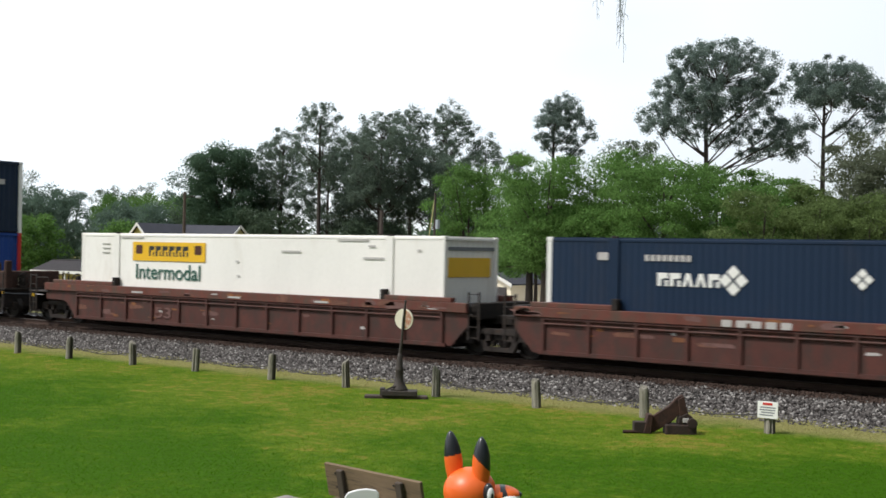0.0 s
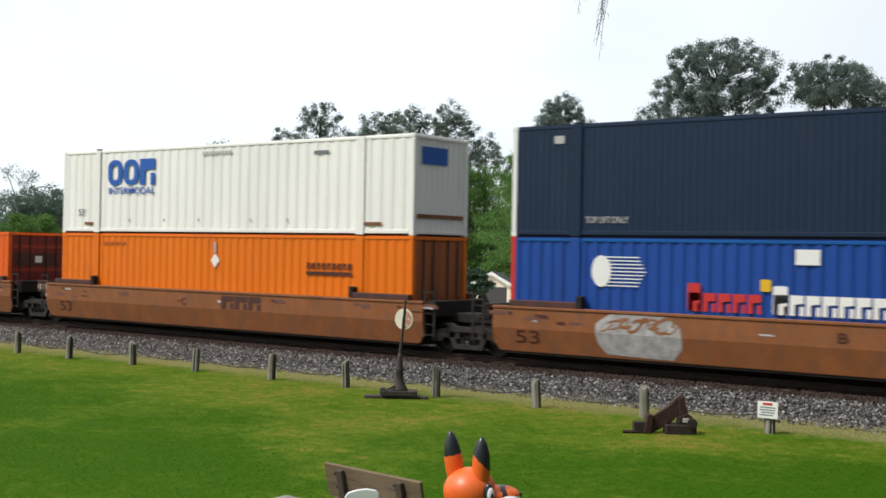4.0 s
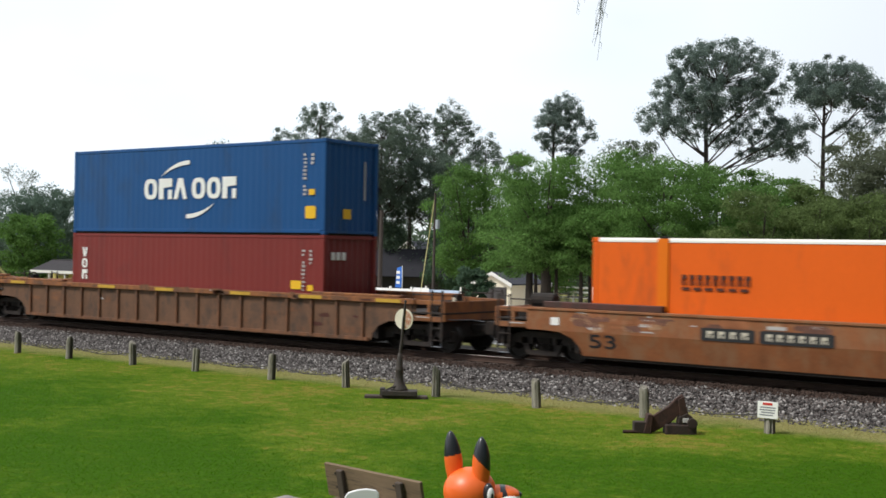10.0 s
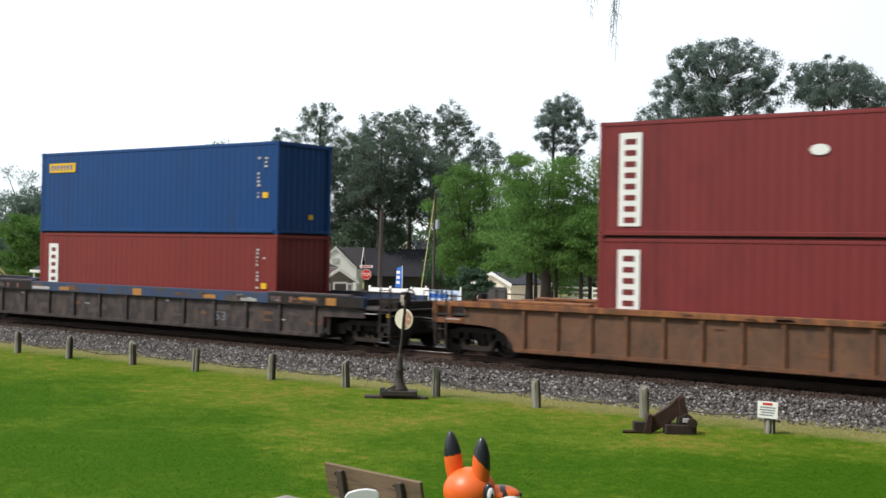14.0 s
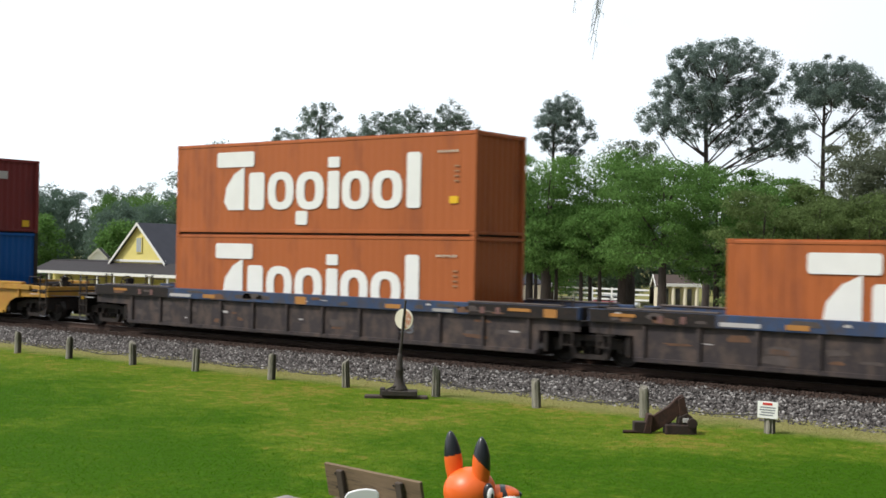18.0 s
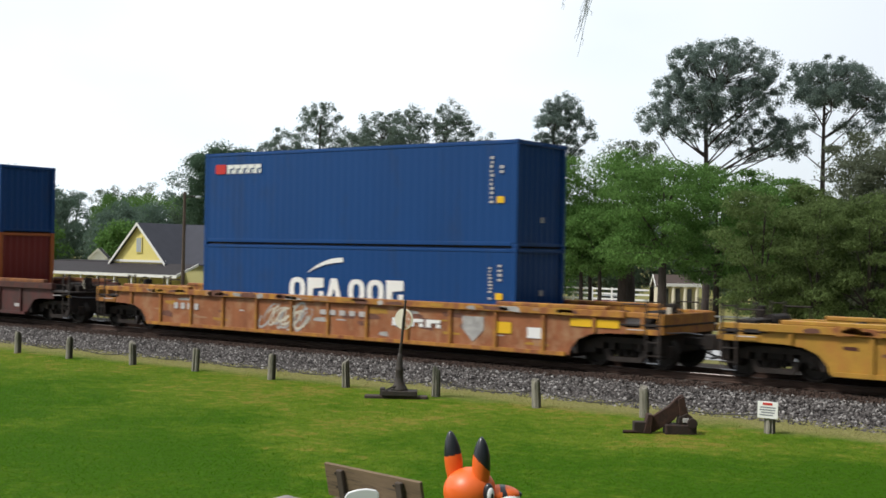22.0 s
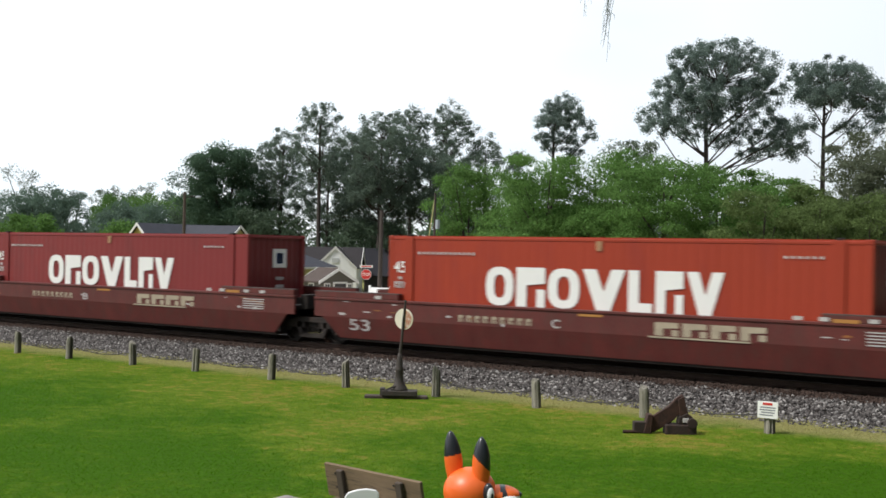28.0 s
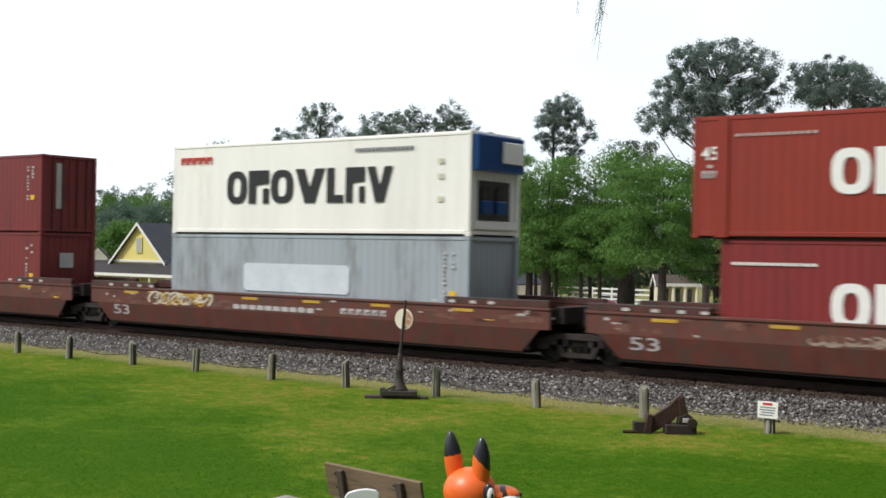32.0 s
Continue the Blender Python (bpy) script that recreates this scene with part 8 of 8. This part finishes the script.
def gable_house(name, label, x0, x1, y0, y1, base, eave, ridge, along, wall, roof, overhang=0.35, gable=None, edge="trim"):
    """Walls, two roof slopes and two gables; along: the axis of the ridge."""
    hs = thing(name, label, "house")
    g = M[gable or wall]
    t = 0.18
    for a, b, c, d in ((x0, x1, y0, y0 + t), (x0, x1, y1 - t, y1), (x0, x0 + t, y0 + t, y1 - t), (x1 - t, x1, y0 + t, y1 - t)):
        part("wall", Shape().box(a, b, c, d, base - 0.4, eave), M[wall], hs)
    o = overhang
    if along == "x":
        m, hw = (y0 + y1) / 2, (y1 - y0) / 2
        k = (ridge - eave) / hw
        for s in (-1, 1):
            q = [(m, ridge + 0.1), (m + s * (hw + o), eave - k * o + 0.1), (m + s * (hw + o), eave - k * o), (m, ridge)]
            part("roof_slope", Shape().beam(q if s < 0 else q[::-1], x0 - o, x1 + o), M[roof], hs)
        for x, e in ((x0, x0 - o), (x1, x1 + o)):
            part("gable", Shape().beam([(y0, eave), (y1, eave), (m, ridge)], min(x, x - t if x == x1 else x + t), max(x, x - t if x == x1 else x + t)), g, hs)
            for s in (-1, 1):
                q = [(m, ridge + 0.12), (m, ridge - 0.14), (m + s * (hw + o), eave - k * o - 0.14), (m + s * (hw + o), eave - k * o + 0.12)]
                part("barge_board", Shape().beam(q if s > 0 else q[::-1], *sorted((e, e + (0.06 if x == x1 else -0.06)))), M[edge], hs)
    else:
        m, hw = (x0 + x1) / 2, (x1 - x0) / 2
        k = (ridge - eave) / hw
        for s in (-1, 1):
            q = [(m, ridge), (m + s * (hw + o), eave - k * o), (m + s * (hw + o), eave - k * o + 0.1), (m, ridge + 0.1)]
            part("roof_slope", Shape().slab(q if s > 0 else q[::-1], y0 - o, y1 + o), M[roof], hs)
        for y, e in ((y0, y0 - o), (y1, y1 + o)):
            part("gable", Shape().slab([(x0, eave), (x1, eave), (m, ridge)], min(y, y - t if y == y1 else y + t), max(y, y - t if y == y1 else y + t)), g, hs)
            for s in (-1, 1):
                q = [(m, ridge - 0.14), (m + s * (hw + o), eave - k * o - 0.14), (m + s * (hw + o), eave - k * o + 0.12), (m, ridge + 0.12)]
                part("barge_board", Shape().slab(q if s > 0 else q[::-1], *sorted((e, e + (0.06 if y == y1 else -0.06)))), M[edge], hs)
    return hs


def turn_house(hs, x, y, degrees):
    hs.matrix_basis = Matrix.Translation((x, y, 0)) @ pose(0, 0, 0, 0, 0, degrees) @ Matrix.Translation((-x, -y, 0))


def houses():
    g = -1.85
    # the estate office: two crossed gables, a porch between them
    h = gable_house("office_building", "yellow timber office with crossed grey gable roofs, its wing toned olive as shade", -93.3, -86.1, 72.5, 84.5, g, 1.75, 5.1, "y", "siding_yellow", "shingle")
    window(h, -89.7, 72.45, 2.55, 0.66, 1.25, 0, "siding_yellow", "grey_box")
    part("trim_board", Shape().box(-93.4, -86.0, 72.42, 72.48, 1.62, 1.82), M["trim"], h)
    # the wing's shade is in its siding colour
    h2 = gable_house("office_wing", "wing with its shade painted in as olive, a sign board under its gable", -90.0, -82.6, 74.3, 81.5, g, 1.75, 5.0, "x", "siding_shaded", "shingle")
    window(h2, -82.55, 77.9, 2.5, 0.75, 1.25, 90)
    part("cornice", Shape().box(-82.62, -82.25, 74.1, 81.7, 1.42, 1.72), M["shingle"], h2, "grey shingled cornice")
    sg = part("sign_board", Shape().box(-82.6, -82.44, 74.7, 81.1, 0.68, 1.28).mesh("sign_board", 0.01), M["sign_grey"], h2, "pale sign board")
    for i, (a, b) in enumerate(((75.0, 75.8), (76.0, 77.3))):
        part("sign_bar", Shape().box(-82.44, -82.42, a, b, 0.85, 1.12), M["ink_grey"], sg)
    part("lettering", lettering("REAL ESTATE", 3.3, 0.3), M["ink_grey"], sg, "grey lettering", pose(-82.43, 77.55, 0.83, 0, 0, 90))
    for y in (77.0, 78.1, 79.2):
        window(h2, -82.55, y, -0.75, 0.75, 1.2, 90)
    part("door", Shape().box(-82.6, -82.5, 75.0, 75.95, g, 0.25), M["trim"], h2)
    part("wall", Shape().box(-102.8, -93.3, 72.6, 84.0, g - 0.4, 1.5), M["siding_yellow"], h)
    part("roof_slope", Shape().beam([(72.6, 1.52), (84.2, 1.52), (84.2, 1.62), (72.6, 1.62)], -103.0, -93.6), M["shingle_porch"], h)
    p = thing("porch", "long shingled porch roof on white posts", "porch")
    part("porch_roof", Shape().beam([(72.6, 1.55), (70.2, 0.62), (70.2, 0.5), (72.6, 1.43)], -103.0, -81.9), M["shingle_porch"], p)
    part("fascia", Shape().box(-103.0, -81.9, 70.12, 70.2, 0.36, 0.62), M["trim"], p, "white fascia board")
    part("rake_board", Shape().beam([(70.12, 0.66), (70.12, 0.44), (72.6, 1.4), (72.6, 1.62)], -81.9, -81.82), M["trim"], p, "white sloping edge board")
    for k in range(9):
        x = -102.5 + 2.42 * k
        part("porch_post", Shape().box(x - 0.07, x + 0.07, 70.22, 70.36, g - 0.2, 0.5), M["trim"], p)
    a = thing("side_building", "low olive building with a grey hipped roof", "house")
    x0, x1, y0, y1, ev = -88.0, -78.4, 82.0, 86.4, 1.4
    for p_, q_, c_, d_ in ((x0, x1, y0, y0 + 0.18), (x0, x1, y1 - 0.18, y1), (x0, x0 + 0.18, y0 + 0.18, y1 - 0.18), (x1 - 0.18, x1, y0 + 0.18, y1 - 0.18)):
        part("wall", Shape().box(p_, q_, c_, d_, g - 0.4, ev), M["siding_shaded"], a)
    o = 0.35
    v = [(x0 - o, y0 - o, ev), (x1 + o, y0 - o, ev), (x1 + o, y1 + o, ev), (x0 - o, y1 + o, ev), (x0 + 2.4, 84.2, 2.75), (x1 - 2.6, 84.2, 2.75)]
    for f in ((0, 1, 5, 4), (1, 2, 5), (2, 3, 4, 5), (3, 0, 4)):
        q4 = [v[i] for i in f]
        n4 = len(q4)
        q4 += [(x, y, z - 0.1) for x, y, z in q4]
        part("roof_slope", Shape().add(q4, [tuple(range(n4)), tuple(range(2 * n4 - 1, n4 - 1, -1))] + [(i, i + n4, (i + 1) % n4 + n4, (i + 1) % n4) for i in range(n4)]), M["shingle"], a)
    part("fascia", Shape().box(x0 - o, x1 + o, y0 - o - 0.04, y0 - o, ev - 0.16, ev + 0.02), M["trim"], a)
    part("fascia", Shape().box(x1 + o, x1 + o + 0.04, y0 - o, y1 + o, ev - 0.16, ev + 0.02), M["trim"], a)
    window(a, -80.0, 81.95, -0.4, 0.7, 1.0, 0)
    # the little shop with the brown roof
    b = gable_house("small_shop", "small olive shop with brown roof and dark doorway", -70.0, -67.6, 73.2, 76.4, g, 0.6, 1.5, "x", "siding_drab", "shingle_brown", 0.35, None, "trim")
    turn_house(b, -67.6, 75.05, -14)
    part("shop_door", Shape().box(-67.6, -67.52, 74.6, 75.7, g, 0.3), M["door_dark"], b, "dark doorway")
    part("door_frame", Shape().box(-67.61, -67.54, 74.45, 75.85, g, 0.45), M["trim"], b)
    window(b, -67.55, 76.05, -0.6, 0.3, 0.85, 90)
    window(b, -67.55, 73.85, -0.6, 0.4, 0.85, 90)
    window(b, -68.8, 73.15, -0.6, 0.6, 0.85, 0)
    # the white gable behind, the dark roof beside it, a far white house among the trees
    spot = Matrix.Translation((-84.5, 93.2, 0)) @ pose(0, 0, 0, 0, 0, 37.2)
    w = gable_house("white_house", "white house with a dark roof and a small front gable", -7.0, 2.2, 1.6, 8.6, g, 1.3, 3.25, "x", "siding_white", "shingle_porch", 0.3)
    front = gable_house("front_gable", "", -2.15, 2.15, 0.0, 4.6, g, 1.2, 3.3, "y", "siding_white", "shingle_porch", 0.05)
    for ch in list(front.children):
        ch.parent = w
    bpy.data.objects.remove(front)
    part("louvre", Shape().box(-0.36, 0.36, -0.06, -0.01, 1.75, 2.2), M["sign_grey"], w, "pale grey attic louvre")
    window(w, -1.0, -0.02, -0.6, 0.7, 1.2, 0)
    window(w, 0.9, -0.02, -0.6, 0.7, 1.2, 0)
    w.matrix_basis = spot
    d = gable_house("dark_house", "long low house with dark roof behind trees", 2.4, 11.5, 8.8, 15.5, g, 0.6, 3.2, "x", "door_dark", "shingle_dark", 0.5, None, "shingle_dark")
    d.matrix_basis = spot
    f = gable_house("far_house", "white house far off between the trees", -106.8, -102.4, 130.0, 136.0, g, 2.9, 4.3, "y", "siding_white", "shingle", 0.3)
    sh = gable_house("white_shed", "small white gabled shed beside the office", -0.95, 0.95, 0.0, 3.0, g, 1.7, 2.65, "y", "siding_white", "shingle_porch", 0.06)
    sh.matrix_basis = Matrix.Translation((-109.1, 82.6, 0)) @ pose(0, 0, 0, 0, 0, 46)
    # small gabled shelter and columned building by the park
    q = gable_house("park_pavilion", "small white gabled park shelter, its open front a dark panel", -54.5, -51.3, 76.0, 81.0, -1.8, 0.78, 1.52, "y", "siding_tan", "shingle", 0.25)
    # the opening's shade, painted as a dark panel on the wall
    part("doorway", Shape().box(-53.9, -51.7, 75.93, 75.99, -1.7, 0.5), M["door_dark"], q, "flat dark panel for the shaded open front")
    wf = thing("far_railing", "white two-bar railing at the back of the parking area", "railing")
    for z in (-0.75, -0.3, 0.1):
        part("rail_bar", Shape().box(-57.5, -48.2, 91.9, 91.96, z, z + 0.14), M["vinyl_fence"], wf)
    for k in range(5):
        part("rail_post", Shape().box(-57.5 + 1.9 * k, -57.36 + 1.9 * k, 91.88, 91.98, -2.0, 0.3), M["vinyl_fence"], wf)
    kb = thing("parking_kerb", "yellow-painted kerb along the parking area", "kerb")
    for k in range(8):
        part("kerb_stone", Shape().box(-58.0 + 2.5 * k, -55.55 + 2.5 * k, 82.2, 82.4, -1.95, -1.68), M["sign_yellow"], kb)
    r = gable_house("columned_building", "cream building with a row of pale columns", -1.75, 1.75, 0.0, 2.4, -1.9, 0.45, 1.25, "x", "siding_tan", "shingle_brown", 0.3)
    for k in range(4):
        part("column", Shape().tube([(-1.6 + 1.06 * k, -0.9, -1.95), (-1.6 + 1.06 * k, -0.9, 0.3)], 0.17, 10), M["siding_tan"], r)
    part("porch_beam", Shape().box(-1.85, 1.85, -1.1, -0.02, 0.3, 0.55), M["trim"], r)
    for k in range(3):
        part("doorway", Shape().box(-1.35 + 1.06 * k, -0.85 + 1.06 * k, -0.07, -0.01, -1.8, 0.1), M["glass"], r, "dark glazed doorway")
    r.matrix_basis = Matrix.Translation((-50.7, 102.2, 0)) @ pose(0, 0, 0, 0, 0, 37)


def parked_car(x, y, turn, coat, label):
    c = thing("parked_car", label, "car", at=pose(x, y, ground_z(y), 0, 0, turn))
    prof = [(-2.2, 0.3), (2.2, 0.3), (2.25, 0.7), (1.2, 0.86), (0.65, 1.36), (-1.1, 1.4), (-1.75, 0.95), (-2.25, 0.85)]
    part("body", Shape().slab(prof, -0.85, 0.85).mesh("body", 0.08), M[coat], c)
    part("side_window", Shape().slab([(-1.45, 0.92), (0.95, 0.9), (0.55, 1.28), (-1.05, 1.31)], -0.862, -0.852), M["glass"], c)
    for u in (-1.4, 1.4):
        for v in (-0.8, 0.8):
            w = part("wheel", Shape().tube([(u, v - 0.1, 0.32), (u, v + 0.1, 0.32)], 0.32, 16), M["rubber"], c)
            part("rim", Shape().tube([(u, v - 0.11, 0.32), (u, v + 0.11, 0.32)], 0.19, 12), M["steel_mid"], w)
    for u, lamp, name in ((2.2, "clean_white", "headlight"), (-2.24, "red", "tail_light")):
        for v in (-0.62, 0.62):
            part(name, Shape().box(u, u + 0.04, v - 0.14, v + 0.14, 0.6, 0.74).mesh(name, 0.01), M[lamp], c)


def street_things():
    # white fences
    f = thing("white_fence", "white vinyl panel fence beside the street", "fence")
    for k in range(4):
        x0 = -55.6 + 1.85 * k
        y = 64.9
        part("fence_panel", Shape().box(x0, x0 + 1.78, y, y + 0.05, -1.15, 0.52).mesh("fence_panel", 0.01), M["vinyl_fence"], f)
        part("fence_post", Shape().box(x0 - 0.07, x0 + 0.07, y - 0.05, y + 0.1, -1.3, 0.66).mesh("fence_post", 0.01), M["vinyl_fence"], f)
    f = thing("white_fence", "white vinyl fence behind a banner", "fence")
    for k in range(2):
        x0 = -49.9 + 0.65 * k
        part("fence_panel", Shape().box(x0, x0 + 0.62, 62.6, 62.65, -1.0, 0.72).mesh("fence_panel", 0.01), M["vinyl_fence"], f)
    b = thing("banner_sign", "pale blue and white banner between two white posts", "banner")
    part("banner", Shape().box(-49.0, -46.3, 62.8, 62.83, -0.55, 0.62), M["banner_pale"], b)
    part("banner_stripe", Shape().box(-48.7, -47.2, 62.78, 62.798, 0.1, 0.38), M["ink_blue"], b, "blue stripe of writing")
    part("banner_emblem", Shape().box(-46.95, -46.5, 62.78, 62.798, -0.2, 0.4), M["ink_grey"], b)
    for x in (-49.05, -46.25):
        part("banner_post", Shape().box(x - 0.05, x + 0.05, 62.8, 62.9, -1.2, 0.85), M["trim"], b)
    fl = thing("feather_flag", "tall blue feather flag on a white base", "flag")
    part("flag_cloth", Shape().slab([(-54.1, 0.55), (-53.55, 0.55), (-53.5, 1.9), (-53.6, 2.0), (-53.95, 1.9)], 65.84, 65.86), M["banner_blue"], fl)
    part("flag_pole", Shape().tube([(-53.5, 65.85, -1.3), (-53.48, 65.85, 1.2), (-53.5, 65.85, 2.05)], 0.03, 6), M["trim"], fl)
    for z in (0.8, 1.15, 1.5):
        part("flag_mark", Shape().box(-53.98, -53.68, 65.81, 65.835, z, z + 0.2), M["clean_white"], fl)
    st = thing("stop_sign", "red octagonal stop sign with a street name plate on top", "road sign", at=pose(-60.19, 69.82, 0, 0, 0, 38))
    part("sign_post", Shape().box(-0.03, 0.03, 0.0, 0.05, -1.6, 1.85), M["steel_mid"], st)
    octo = [(0.41 * math.cos(math.pi / 8 + k * math.pi / 4), 1.27 + 0.41 * math.sin(math.pi / 8 + k * math.pi / 4)) for k in range(8)]
    part("sign_border", Shape().slab(octo, -0.03, -0.012), M["clean_white"], st)
    face = part("sign_face", Shape().slab([(x * 0.93, 1.27 + (z - 1.27) * 0.93) for x, z in octo], -0.042, -0.031), M["red"], st)
    part("lettering", lettering("STOP", 0.58, 0.24), M["clean_white"], face, at=pose(-0.29, -0.048, 1.15))
    part("name_plate", Shape().box(-0.48, 0.48, -0.02, 0.0, 1.78, 1.96), M["clean_white"], st)
    part("plate_bar", Shape().box(-0.38, 0.38, -0.028, -0.0205, 1.83, 1.91), M["red"], st)
    # poles
    lp = thing("lamp_post", "tall dark timber pole with a street lamp on a short arm", "street lamp", at=pose(-77.3, 66.9, 0))
    part("pole", Shape().tube([(0, 0, -1.6), (0.05, 0, 7.5)], [0.16, 0.11], 10), M["brace"], lp)
    part("lamp_arm", Shape().tube([(0, 0, 7.0), (0.5, 0.3, 7.2), (0.85, 0.5, 7.18)], 0.035, 6), M["steel_mid"], lp)
    part("lamp_head", Shape().ball((1.0, 0.58, 7.14), (0.3, 0.18, 0.11), 10, 6), M["grey_box"], lp)
    up = thing("utility_pole", "weathered grey-brown utility pole", "utility pole", at=pose(-61.3, 72.7, 0))
    part("pole", Shape().tube([(0, 0, -1.8), (0.1, 0, 6.2)], [0.2, 0.14], 10), M["bark"], up)
    up = thing("utility_pole", "grey utility pole with a transformer can and a guy wire", "utility pole", at=pose(-48.9, 63.4, 0))
    part("pole", Shape().tube([(0, 0, -1.3), (0.05, 0, 6.9)], [0.11, 0.07], 10), M["bark"], up)
    part("transformer", Shape().tube([(0.28, 0, 4.55), (0.28, 0, 5.15)], 0.14, 12), M["grey_box"], up, "small grey transformer can")
    part("guy_wire", Shape().tube([(0.0, 0, 6.5), (-0.9, 0.3, 2.5), (-1.7, 0.6, -1.0)], 0.035, 5), M["siding_shaded"], up, "guy wire in a pale green sleeve")
    parked_car(-48.0, 85.0, 8, "car_paint", "dark red parked car seen beyond the train")
    parked_car(-54.3, 96.9, 20, "white_car_paint", "white parked car at the back of the parking area")
    # low rail fence in the park
    pf = thing("park_railing", "long low white railing across the park", "railing")
    part("top_bar", Shape().tube([(-50, 66.0, -0.35), (-26, 66.0, -0.35)], 0.05, 6), M["trim"], pf)
    part("middle_bar", Shape().tube([(-50, 66.0, -0.75), (-26, 66.0, -0.75)], 0.05, 6), M["trim"], pf)
    for k in range(13):
        part("railing_post", Shape().box(-50.05 + 2 * k, -49.95 + 2 * k, 65.95, 66.05, -1.35, -0.3), M["trim"], pf)


houses()
street_things()


# ---- what moves ----
def motions():
    """The train runs through; the wheels roll; the moss sways in the breeze."""
    for ob, u, z in RIDERS:
        walk(ob, [(t, pose(u + run(t), TRACK_Y, RAIL_Z + z)) for t in range(0, 33)])
    turns = [(k / 30, math.degrees(run(k / 30) / 0.42)) for k in range(0, 961)]
    for w, a in ROLLERS:
        walk(w, [(t, pose(a, 0, 0.42, 0, d, 0)) for t, d in turns])
    swing = [(0.0, 1.4), (1.0, 4.6), (2.0, 4.3), (3.5, 10.9), (4.5, 5.0), (5.5, 4.6), (6.0, 5.5), (7.4, 7.8), (9.0, 6.6), (10.0, 8.5), (11.0, 6.6), (12.0, 3.4), (13.0, 2.5),
             (14.5, 5.2), (16.0, 12.0), (17.3, 14.4), (18.2, 8.0), (19.0, 4.8), (20.3, 7.8), (21.2, 12.0), (22.2, 14.0), (23.0, 6.3), (24.3, 5.8), (25.4, 10.7), (26.5, 6.0), (27.8, 4.0),
             (28.0, 6.0), (29.2, 2.5), (30.7, 4.5), (32.0, 8.6)]
    for ob, m in SWAYERS:
        walk(ob, [(t, m @ pose(0, 0, 0, 0, a, 0)) for t, a in swing])


motions()
